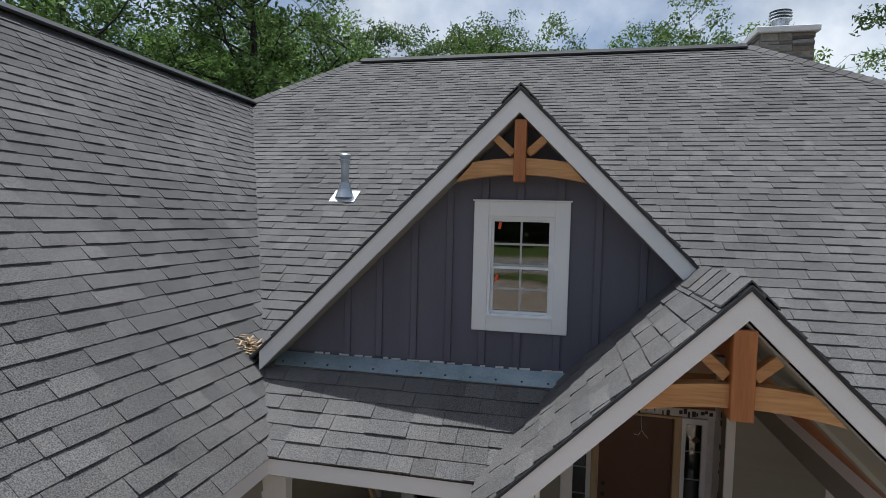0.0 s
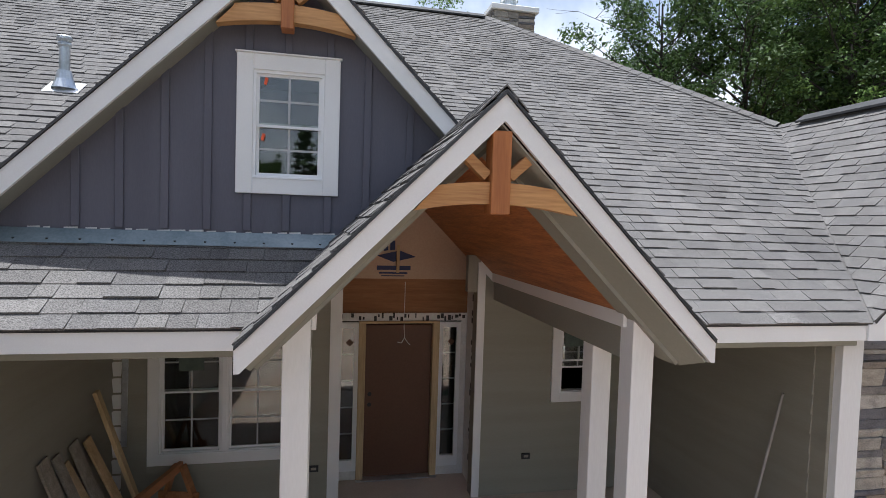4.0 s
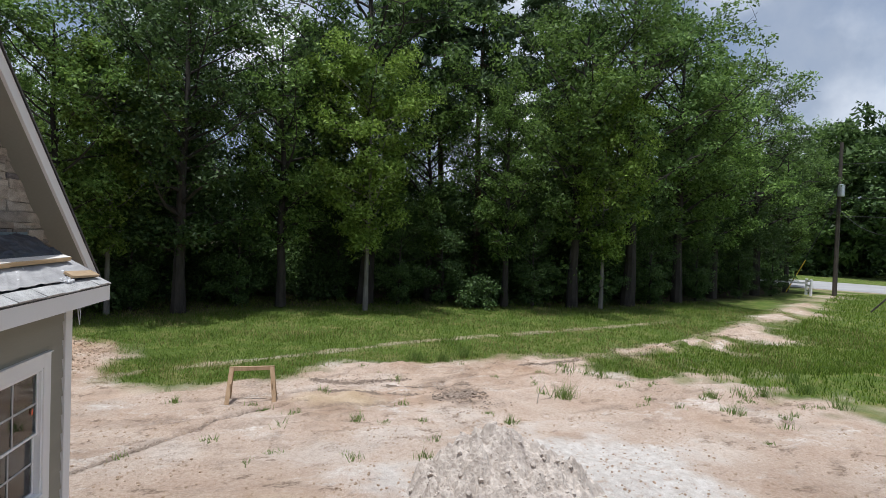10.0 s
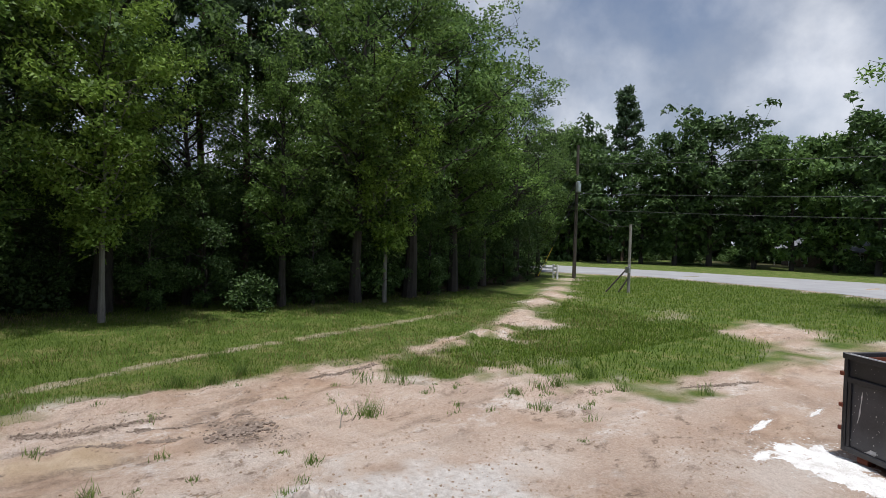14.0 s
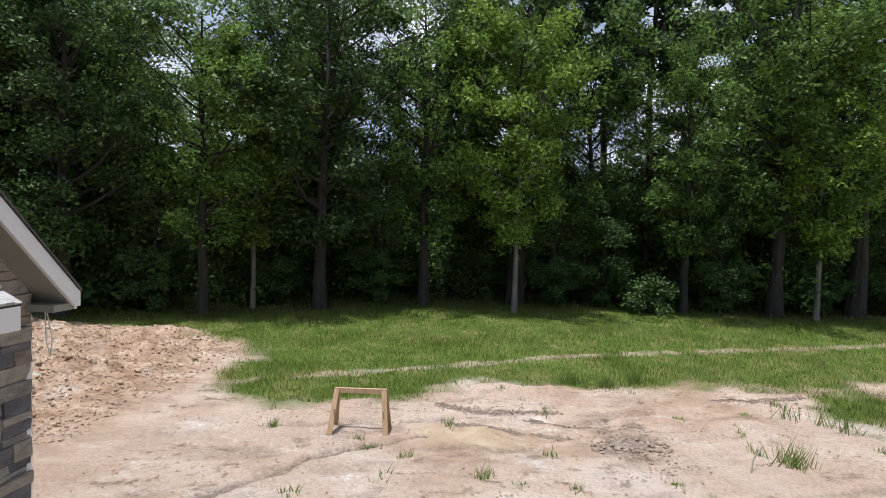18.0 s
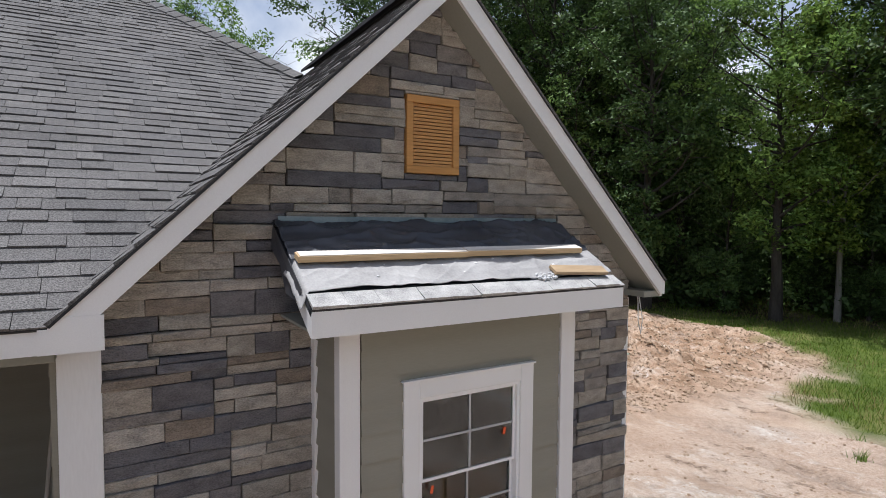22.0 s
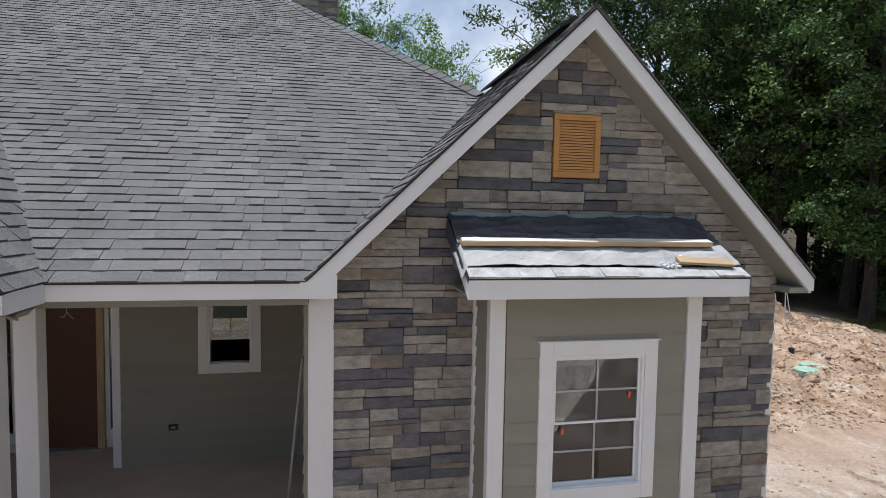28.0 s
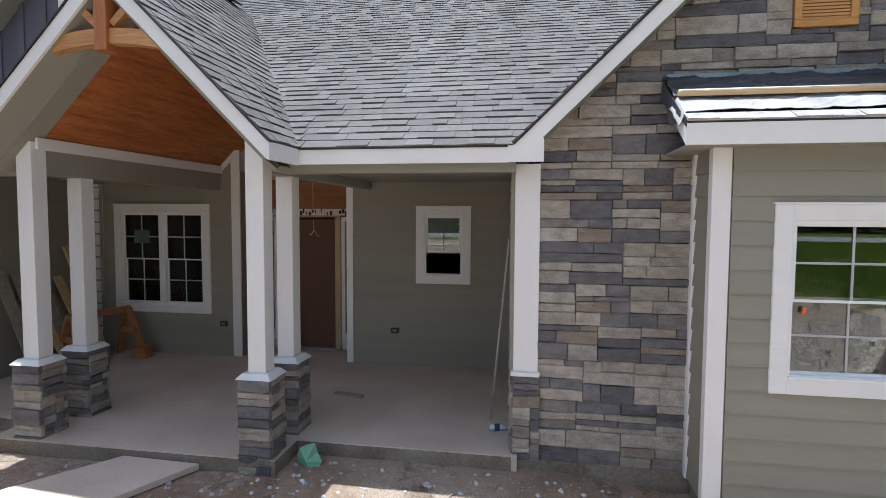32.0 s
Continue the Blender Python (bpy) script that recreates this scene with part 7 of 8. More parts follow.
def leaf_mesh(name, v, mat):
    k = len(v) // 3
    me = bpy.data.meshes.new(name)
    me.vertices.add(3 * k)
    me.vertices.foreach_set("co", v.reshape(-1))
    me.loops.add(3 * k)
    me.loops.foreach_set("vertex_index", np.arange(3 * k, dtype=np.int32))
    me.polygons.add(k)
    me.polygons.foreach_set("loop_start", np.arange(0, 3 * k, 3, dtype=np.int32))
    me.update(calc_edges=True)
    me.materials.append(mat)
    return me


def broadleaf(name, seed, height, crown_low, crown_r, clumps, per, mat, bark, label, trunk_r=0.2, leaf=(.052, .108), spread=.38, loc=(0, 0, 0)):
    rnd, rng = random.Random(seed), np.random.default_rng(seed)
    t = empty(name, loc, label, "tree", "woodland trees")
    lean = (rnd.uniform(-.5, .5), rnd.uniform(-.5, .5))
    tr = [Vector((lean[0] * (k / 7) ** 2, lean[1] * (k / 7) ** 2, -0.2 + (height * .88 + .2) * k / 7)) + Vector((rnd.uniform(-.08, .08), rnd.uniform(-.08, .08), 0)) * min(1, k) for k in range(8)]
    part("trunk", tube(tr, [trunk_r * (1.25 if k == 0 else 1 - .85 * k / 7) for k in range(8)], 9), bark, t)
    bm = bmesh.new()
    ends = []
    count = max(9, clumps // 6)
    for k in range(count):
        f = crown_low + (0.95 - crown_low) * (k + rnd.random()) / count
        i = min(6, int(f * .88 * 7 / .88))
        a = tr[i].lerp(tr[i + 1], f * 7 - i)
        ang = k * 2.4 + rnd.uniform(-.5, .5)
        g = max(.04, (f - crown_low) / (1.04 - crown_low))
        prof = 1.72 * g ** .55 * (1 - g) ** .4
        ln = crown_r * prof * rnd.uniform(.6, 1.15)
        pts = limb_path(rnd, a, (math.cos(ang), math.sin(ang), .25 + .5 * f), ln, 5, .01)
        r0 = trunk_r * (1 - .8 * f) * .5
        tube(pts, [r0 * (1 - .85 * q / 5) for q in range(6)], 5, bm)
        for q in range(2, 6):
            ends.append(pts[q])
            if q > 2:
                for s in range(2):
                    sub = limb_path(rnd, pts[q], (rnd.uniform(-1, 1), rnd.uniform(-1, 1), rnd.uniform(-.2, .7)), ln * rnd.uniform(.2, .42), 3, .0)
                    tube(sub, [r0 * .3, r0 * .2, r0 * .12, .006], 4, bm)
                    ends.append(sub[-1])
                    ends.append(sub[2])
    part("branchwork", bm, bark, t)
    rnd.shuffle(ends)
    ends = [tuple(e) for e in ends[:clumps]]
    v = leaf_cloud(rng, ends, per, (spread, spread, spread * .75), leaf)
    core = [(e[0] * .72, e[1] * .72, e[2] - .25) for e in ends]
    v = np.concatenate([v, leaf_cloud(rng, core, 3, (spread * 1.3, spread * 1.3, spread), (leaf[1] * 1.0, leaf[1] * 1.7), 1.0, .4)])
    put("crown", leaf_mesh("crown", v, mat), t)
    return t


def pine(name, seed, height, label, loc=(0, 0, 0), per=46, needle=(.18, .32)):
    rnd, rng = random.Random(seed), np.random.default_rng(seed)
    t = empty(name, loc, label, "pine tree", "woodland trees")
    tr = [Vector((rnd.uniform(-.15, .15), rnd.uniform(-.15, .15), -0.2 + height * k / 7)) for k in range(8)]
    part("trunk", tube(tr, [.24 * (1 - .86 * k / 7) for k in range(8)], 9), BARK_PINE, t)
    bm, ends = bmesh.new(), []
    for k in range(34):
        f = .42 + .57 * (k + rnd.random()) / 34
        i = min(6, int(f * 7))
        a = tr[i].lerp(tr[i + 1], f * 7 - i)
        ang = k * 2.4
        ln = (3.0 * (1.04 - f) / .5 + .5) * rnd.uniform(.55, 1.1)
        pts = limb_path(rnd, a, (math.cos(ang), math.sin(ang), .18), ln, 4, -.01)
        tube(pts, [.05 * (1 - .8 * q / 4) * (1.2 - f) * 1.6 for q in range(5)], 4, bm)
        for q in (2, 3, 4):
            for s in range(3):
                ends.append(tuple(pts[q] + Vector((rnd.uniform(-.45, .45), rnd.uniform(-.45, .45), rnd.uniform(-.05, .4)))))
    part("branchwork", bm, BARK_PINE, t)
    put("crown", leaf_mesh("crown", leaf_cloud(rng, ends, per, (.28, .28, .22), needle, .38, .4), NEEDLE), t)
    return t


def shrub(name, seed, r, mat, label, loc=(0, 0, 0), clumps=60, per=36):
    rnd, rng = random.Random(seed), np.random.default_rng(seed)
    t = empty(name, loc, label, "shrub", "woodland shrubs")
    bm, ends = bmesh.new(), []
    for k in range(clumps // 3):
        ang, el = rnd.uniform(0, 6.3), rnd.uniform(.35, 1.4)
        pts = limb_path(rnd, (0, 0, -.05), (math.cos(ang) * math.cos(el), math.sin(ang) * math.cos(el), math.sin(el)), r * rnd.uniform(.7, 1.3), 4, .0)
        tube(pts, [.022, .018, .014, .01, .005], 4, bm)
        ends += [tuple(p) for p in pts[2:]]
    part("branchwork", bm, BARK, t)
    put("foliage", leaf_mesh("foliage", leaf_cloud(rng, ends, per, (r * .2, r * .2, r * .18), (.05, .11)), mat), t)
    return t


protos = [
    broadleaf("oak_tree", 101, 15.0, .24, 4.8, 230, 88, LEAF, BARK, "tall leafy oak at the edge of the woods", .24),
    broadleaf("sweetgum_tree", 102, 13.0, .24, 3.7, 220, 96, LEAF_LIGHT, BARK_PALE, "slim pale trunked sweetgum with bright leaves before the woods", .12),
    broadleaf("oak_tree", 103, 17.0, .26, 5.4, 240, 88, LEAF_DARK, BARK, "dark crowned oak in the woods", .28),
    broadleaf("gum_tree", 104, 11.0, .05, 3.8, 190, 80, LEAF_SHADED, BARK, "low branched tree in front of the woods", .15),
    pine("pine_tree", 105, 19.0, "tall loblolly pine rising above the woods"),
    pine("pine_tree", 106, 22.0, "tall loblolly pine rising above the woods"),
    broadleaf("water_oak_tree", 109, 15.5, .20, 5.2, 270, 90, LEAF_SHADED, BARK, "dense dark green oak beside the house lot", .26),
    # shrubs take the darker leaf colours in place of shade under the crowns
    shrub("shrub", 107, 1.3, LEAF_SHADED, "dense green shrub at the foot of the woods"),
    shrub("shrub", 108, 1.7, LEAF_DARK, "leafy understory shrub at the foot of the woods"),
    broadleaf("oak_tree", 111, 15.0, .10, 5.4, 190, 32, LEAF_DARK, BARK, "tall oak across the street", .24, (.16, .30), .5),
    broadleaf("water_oak_tree", 112, 15.5, .10, 5.8, 200, 32, LEAF_SHADED, BARK, "dense dark oak across the street", .26, (.16, .30), .5),
    pine("pine_tree", 113, 22.0, "tall loblolly pine across the street", per=16, needle=(.28, .5)),
]
used = set()


def plant(k, x, y, scale=1.0, turn=None, rnd=random.Random(9)):
    turn = rnd.uniform(0, 360) if turn is None else turn
    m = pose(x, y, ground_z(x, y) - .05, 0, 0, turn) @ Matrix.Diagonal((scale, scale, scale * rnd.uniform(.93, 1.07), 1))
    p = protos[k]
    if k not in used:
        used.add(k)
        p.matrix_basis = m
        return p
    ob = copy_thing(p, Matrix.Identity(4))
    ob.matrix_basis = m
    return ob


rnd = random.Random(44)
for i, (x, y) in enumerate(FRONT):
    grow = 1.0 if y > 16 else .84 if y > 9 else .98 if y > 2 else .82 if -9 < y < -2 else 1.26 if y > -22 else 1.08 if y > -32 else .8
    plant((6, 2, 6, 0, 6, 0, 2)[i % 7] if y > 3 else (0, 0, 2, 0, 6, 0, 2)[i % 7] if y > -9 else (0, 2, 0)[i % 3], x + rnd.uniform(-.6, .4), y, rnd.uniform(.95, 1.1) * grow)
    plant(3, x + rnd.uniform(4.0, 7.0), y - 1.9, rnd.uniform(.55, .8))
for row, off in ((1, 4.6), (2, 9.6)):
    for i, (x, y) in enumerate(FRONT):
        if row == 2 and y < 3 or row == 1 and i % 2 and y < 6:
            continue
        k = rnd.choice((0, 2, 0, 6)) if y > 3 else rnd.choice((0, 2, 2, 0, 6))
        grow = (.84 if y > 9 else .92 if y > 2 else .78 if y > -17 else 1.1)
        plant(k, x + off + rnd.uniform(-1.2, 1.2), y + rnd.uniform(-1.8, 1.8) + off * .25, rnd.uniform(.95, 1.12) * grow)
for x, y, g in ((35.6, -5.0, 1.0), (36.8, -7.6, 1.08), (41.5, -3.0, 1.0), (38.8, -12.5, .95), (37.0, 2.5, .85), (46, -19, 1.0), (36, 11, .74)):
    plant(5 if g > .9 else 4, x, y, g)
for i in range(52):
    a = rnd.random() * (len(FRONT) - 1)
    p, q = FRONT[int(a)], FRONT[int(a) + 1]
    f = a - int(a)
    plant(rnd.choice((7, 8, 8)), p[0] + (q[0] - p[0]) * f + rnd.uniform(1.4, 7.5), p[1] + (q[1] - p[1]) * f, rnd.uniform(.7, 1.7))
# beside and behind the house
for k, x, y, g in ((6, 17.8, 26.0, 1.05), (6, 20.8, 23.6, 1.12), (6, 23.8, 21.0, 1.08), (2, 26.4, 18.4, 1.0), (6, 19.5, 31, 1.0), (2, 24.5, 27, 1.0), (6, 29, 23.5, 1.1), (2, 31, 30, 1.0), (7, 30.6, -6.2, .95), (7, 31.6, -7.4, .8)):
    plant(k, x, y, g)
for k, x, y, g in ((0, 11.6, 33.0, 1.0), (2, 8.2, 34.5, .92), (0, 4.4, 33.5, 1.03), (1, 1.2, 33.0, 1.15), (0, -2.0, 33.5, 1.02), (2, -5.5, 34.0, .95), (5, -4, 39, .75), (2, 3.0, 39, .9)):
    plant(k, x, y, g)
for i in range(7):
    x = -28 + i * 3.5
    plant(rnd.choice((0, 2, 1, 0)), x + rnd.uniform(-1, 1), 29 + rnd.uniform(-2, 3), rnd.uniform(.85, 1.05))
    plant(rnd.choice((2, 4, 2, 0)), x + rnd.uniform(-1, 1), 37 + rnd.uniform(-2, 4), rnd.uniform(.85, 1.05))
for x, y, s in ((-10.5, 20.0, 1.12), (-15, 16, 1.0), (-20, 8, 1.0)):
    plant(2, x, y, s)
# across the street
FAR = [(112, -34), (82, -58), (66, -66), (56, -74), (44, -81), (25, -86), (6, -87), (-20, -84)]
for row, off, step in ((0, 0.0, 5.6), (1, 9.0, 6.6)):
    left = 0.0
    for (ax, ay), (bx, by) in zip(FAR, FAR[1:]):
        ln = math.hypot(bx - ax, by - ay)
        dx, dy = (bx - ax) / ln, (by - ay) / ln
        d = left
        while d < ln:
            w = off + rnd.uniform(-2.5, 2.5)
            k = rnd.choice((10, 9, 10, 9, 10, 9, 10, 11))
            g = (1.32, 1.36, 1.2)[k - 9] * rnd.uniform(.8, 1.1) * (.66 if ax < 26 else 1)
            plant(k, ax + dx * d - dy * w, ay + dy * d + dx * w, g)
            d += step * rnd.uniform(.8, 1.2)
        left = d - ln
for i in range(26):
    plant(rnd.choice((7, 8)), rnd.uniform(6, 66), -rnd.uniform(80, 98), rnd.uniform(.8, 1.5))
plant(0, 11.0, -38.0, 1.65)


def woods_fill(name, seed, count, where, zlo, zhi, label, size=(.12, .3), per=60, mat=None):
    """The uncountable undergrowth between the trees, its leaf colour darkened for canopy shade."""
    rnd, rng = random.Random(seed), np.random.default_rng(seed)
    cs = []
    for k in range(count):
        x, y = where(rnd)
        cs.append((x, y, ground_z(x, y) + zlo + (zhi - zlo) * rnd.random() ** 1.5))
    return tagged(new(name, leaf_mesh(name, leaf_cloud(rng, cs, per, (.7, .7, .5), size), mat or LEAF_SHADED)), label, "undergrowth", kind="stuff")


def in_woods(rnd):
    y = rnd.uniform(-38, 30)
    return woods_x(y) + 8.5 + rnd.random() * 9, y


woods_fill("undergrowth", 60, 900, lambda r: (lambda y: (woods_x(y) + 2.2 + r.random() * 6.5, y))(r.uniform(-34, 26)), .1, 4.6, "leafy undergrowth along the edge of the woods, shade in its dark leaf colour", (.06, .13), 60)
woods_fill("undergrowth", 61, 1500, in_woods, .2, 7.0, "tangled undergrowth deep in the woods, shade in its dark leaf colour")
woods_fill("undergrowth", 62, 420, lambda r: (r.uniform(-30, 34), r.uniform(33, 46)), .2, 9.0, "undergrowth behind the house, shade in its dark leaf colour")
woods_fill("far_woods", 63, 1300, lambda r: (r.uniform(-20, 100), -r.uniform(104, 120)), .2, 11.0, "dense woods far across the street", (.3, .7), 44)
woods_fill("far_woods", 64, 700, lambda r: (r.uniform(66, 110), -r.uniform(62, 100)), .2, 10.0, "dense woods along the far street", (.25, .55), 44)

# slim pale trunked sweetgums standing in front of the woods
for x, y, g, tr in ((29.6, -0.4, 1.0, 40), (27.7, 10.2, .9, 80), (30.5, -13.0, .95, 200)):
    plant(1, x, y, g, tr)
# low leafy trees filling the edge
for x, y, g in ((33.0, 1.0, .62), (31.6, -2.2, .55), (32.0, -4.6, .66), (31.2, -9.4, .58), (31.8, -13.6, .5), (32.4, -17.0, .6), (34.6, -21.6, .5), (36.4, -26.2, .55), (30.4, 5.6, .6), (28.6, 9.6, .5), (26.0, 13.4, .55), (38.4, -30.5, .5)):
    plant(3, x, y, g)

# ---- yard things ----
def sawhorse(name, loc, turn, label, mat, width=0.95, high=0.72):
    t = empty(name, loc, label, "sawhorse", "sawhorses")
    t.rotation_euler = (0, 0, turn)
    part("top_beam", bar((-width / 2, 0, high), (width / 2, 0, high), 0.05, 0.09, (0, 0, 1), 0.004), mat, t)
    for sx in (-1, 1):
        for sy in (-1, 1):
            part("leg", bar((sx * (width / 2 + 0.02), sy * 0.27, 0), (sx * (width / 2 - 0.05), sy * 0.045, high + 0.02), 0.038, 0.092, (1, 0, 0), 0.003), mat, t)
        part("gusset", bar((sx * (width / 2 - 0.04), -0.22, high * .55), (sx * (width / 2 - 0.04), 0.22, high * .55), 0.02, 0.09, (0, 0, 1)), mat, t)
    return t


sawhorse("sawhorse", (15.72, 2.86, full_ground(15.72, 2.86) - 0.02), radians(94), "tan lumber sawhorse standing on the dirt", LUMBER_TAN)
sawhorse("sawhorse", (-0.42, 6.2, 0), radians(75), "reddish lumber sawhorse standing on the porch", LUMBER_RED, 0.9, 0.70)
for k, (y, h, w) in enumerate(((5.25, 1.38, .16), (5.48, 1.32, .12), (5.66, 1.18, .12), (5.82, 1.30, .15), (5.98, 1.05, .10), (6.12, 1.22, .14))):
    a, b = Vector((-0.60 + .03 * (k % 3), y + .12, 0.012)), Vector((-1.025, y, h))
    tagged(part("leaning_board", bar(a, b, w, .02, (1, 0, 0), .002), (LUMBER_OLD, LUMBER_OLD, LUMBER)[k % 3]), "cut siding board leaning on the porch end wall", "board", "leaning boards")
tagged(part("tall_stud", bar((-0.52, 6.42, 0.02), (-0.99, 6.24, 1.64), .085, .04, (1, 0, 0), .002), LUMBER_UP), "long pale stud leaning in the porch corner", "board")
tagged(part("metal_strip", bar((-0.93, 6.842, 0.85), (-0.91, 6.846, 2.55), .06, .012, (0, 1, 0), .002), GALV), "creased metal strip hanging in the porch corner", "metal strip")
tagged(part("leaning_pipe", tube([(5.20, 4.95, 0.012), (5.385, 4.70, 1.88)], .014, 10), POST_GREY), "grey pipe leaning on the porch wall", "pipe")
tagged(part("plank_scrap", bar((3.33, 5.47, .012), (3.69, 5.38, .012), .09, .022, (0, 0, 1), .002), LUMBER_OLD), "short board lying on the porch slab", "board")
bt = empty("water_bottle", (5.31, 4.66, .036), "empty clear plastic bottle on the slab", "bottle")
part("bottle_body", tube([(-.10, 0, 0), (-.09, 0, 0), (.03, .02, 0), (.07, .025, 0), (.085, .027, 0)], [.02, .033, .033, .018, .013], 14), CLEAR_BOTTLE, bt)
part("bottle_label", tube([(-.05, .004, 0), (0.0, .014, 0)], .0345, 14), INK_BLUE, bt, "blue wrap label")
part("bottle_cap", tube([(.085, .027, 0), (.105, .03, 0)], .015, 12), VINYL, bt)
pb = empty("box_crate", (-0.05, 6.55, 0), "small brown cardboard box by the porch wall", "box")
part("carton", box(-.12, .12, -.09, .09, 0, .17, .004), LUMBER_RED, pb)
part("flap", bar((-.12, -.09, .172), (.12, -.13, .2), .004, .09, (0, 1, .2)), LUMBER_RED, pb)
# plywood ramp and green plastic in front of the porch
mat_ob = tagged(part("plywood_sheet", extrude_poly([(1.15, 2.55, -0.105), (2.25, 2.62, -0.095), (2.78, 3.62, -0.065), (2.02, 3.65, -0.065)], (0, 0, -0.05)), CONCRETE), "dusty plywood sheet laid as a step before the porch", "plywood sheet")
gt = bmesh.new()
rnd = random.Random(2)
ring = []
for k in range(11):
    a = 2 * math.pi * k / 11
    ring.append(gt.verts.new((3.66 + .115 * math.cos(a) * rnd.uniform(.7, 1.1), 3.92 + .03 * math.sin(a * 2), -0.10 + .17 * math.sin(a) * rnd.uniform(.8, 1.1))))
mid = gt.verts.new((3.66, 3.86, -0.08))
for k in range(11):
    gt.faces.new((ring[k], ring[(k + 1) % 11], mid))
gtm = part("green_plastic", gt, GREEN_TARP)
so = gtm.modifiers.new("thickness", 'SOLIDIFY')
so.thickness = .006
tagged(gtm, "crumpled pale green plastic scrap against the slab edge", "plastic scrap")
tagged(part("paper_scrap", bar((2.66, 3.05, -.19), (2.76, 3.12, -.15), .09, .03, (0, 0, 1), .01), WRAP), "crumpled white paper on the ground", "paper")
for x, y, r in ((17.0, 10.55, .31), (16.35, 10.1, .27)):
    z = full_ground(x, y)
    sc = tagged(part("septic_cover", tube([(x, y, z - .06), (x, y, z + .065), (x, y, z + .085)], [r, r, r * .9], 22), COVER_GREEN), "round pale green septic cover flush with the dirt", "cover", "septic covers")
z = full_ground(17.15, 11.4)
tagged(part("cleanout_cap", tube([(17.15, 11.4, z - .05), (17.15, 11.4, z + .09)], [.07, .07], 12), INK), "black capped cleanout pipe poking from the dirt", "pipe cap")
tagged(part("wood_stake", bar((9.25, 1.08, -.6), (9.25, 1.08, .02), .045, .045, (1, 0, 0), .003), LUMBER_UP), "square wooden stake driven into the dirt", "stake")
tagged(part("bent_stick", tube([(14.9, -3.55, -.42), (14.95, -3.6, -.2), (14.98, -3.75, .0)], .012, 6), LUMBER_OLD), "thin bent stick poking from the dirt", "stick")
tagged(part("soffit_wire", tube([(10.08, 4.12, 2.545), (10.12, 4.1, 2.30), (10.1, 4.1, 2.16), (10.06, 4.1, 2.28), (10.07, 4.12, 2.545)], .005, 6), WIRE_PALE), "white cable loop hanging from the eave", "cable")

# ---- roll-off container ----
A, B = Vector((8.94, -10.32, 0)), Vector((6.84, -9.32, 0))
e1 = (B - A).normalized()
e2 = Vector((e1.y, -e1.x, 0))
if e2.y > 0:
    e2 = -e2
dp = empty("roll_off_container", (A.x, A.y, ground_z(A.x, A.y)), "worn black steel roll-off dumpster, rusty red inside", "dumpster")
dm = Matrix(((e1.x, e2.x, 0, 0), (e1.y, e2.y, 0, 0), (0, 0, 1, 0), (0, 0, 0, 1)))
dp.matrix_basis = Matrix.Translation(dp.location) @ dm
DWID, DLEN, DH0, DH1 = (B - A).length, 5.6, 0.16, 1.81
part("end_wall", box(0, DWID, 0, .05, DH0, DH1), BLACK_STEEL, dp)
part("end_wall", box(0, DWID, DLEN - .05, DLEN, DH0, DH1), BLACK_STEEL, dp)
part("side_wall", box(0, .05, .05, DLEN - .05, DH0, DH1), BLACK_STEEL, dp)
part("side_wall", box(DWID - .05, DWID, .05, DLEN - .05, DH0, DH1), BLACK_STEEL, dp)
part("inner_lining", box(.05, DWID - .05, DLEN - .06, DLEN - .05, DH0 + .06, DH1 - .04), RUST, dp, "rusty red inner wall")
part("inner_lining", box(.05, .06, .06, DLEN - .06, DH0 + .06, DH1 - .04), RUST, dp, "rusty red inner wall")
part("inner_lining", box(DWID - .06, DWID - .05, .06, DLEN - .06, DH0 + .06, DH1 - .04), RUST, dp, "rusty red inner wall")
part("floor_plate", box(.05, DWID - .05, .05, DLEN - .05, DH0, DH0 + .06), RUST, dp, "rusty floor plate")
for a, b in (((-.03, -.03), (DWID + .03, -.03)), ((-.03, DLEN), (DWID + .03, DLEN))):
    part("top_rail", box(a[0], b[0], a[1] - .03, a[1] + .05, DH1 - .06, DH1 + .04, .008), BLACK_STEEL, dp)
for x in (-.035, DWID - .04):
    part("top_rail", box(x, x + .075, .05, DLEN, DH1 - .055, DH1 + .035, .008), BLACK_STEEL, dp)
for x in (0.0, DWID - .07):
    part("corner_post", box(x, x + .07, -.05, .02, DH0, DH1 - .06, .006), BLACK_STEEL, dp)
part("gate_rail", box(.07, DWID - .07, -.045, 0, 1.36, 1.45, .006), BLACK_STEEL, dp)
part("gate_panel", box(.14, DWID - .34, -.004, 0.0, .26, 1.35, .001), GATE_STEEL, dp, "scuffed dark steel gate panel, bluish sheen in its colour")
part("gate_post", box(DWID - .32, DWID - .22, -.04, 0, DH0 + .09, 1.36, .006), BLACK_STEEL, dp)
part("gate_post", box(.08, .14, -.035, 0, DH0 + .09, 1.36, .006), BLACK_STEEL, dp)
for z in (.42, .86, 1.40):
    part("hinge_strap", box(DWID - .24, DWID + .05, -.062, -.046, z, z + .07, .004), BLACK_STEEL, dp)
part("rim_wear", bar((.02, -.064, DH1 + .036), (DWID - .02, -.064, DH1 + .036), .006, .010), CHALK, dp, "bare scraped rim edge")
part("gate_rail", box(.07, DWID - .07, -.045, 0, DH0, DH0 + .09, .006), BLACK_STEEL, dp)
for y in (.8, 1.6, 2.4, 3.2, 4.0, 4.8):
    part("side_rib", box(DWID, DWID + .07, y, y + .08, DH0, DH1 - .06, .006), BLACK_STEEL, dp)
    part("side_rib", box(-.07, 0, y, y + .08, DH0, DH1 - .06, .006), BLACK_STEEL, dp)
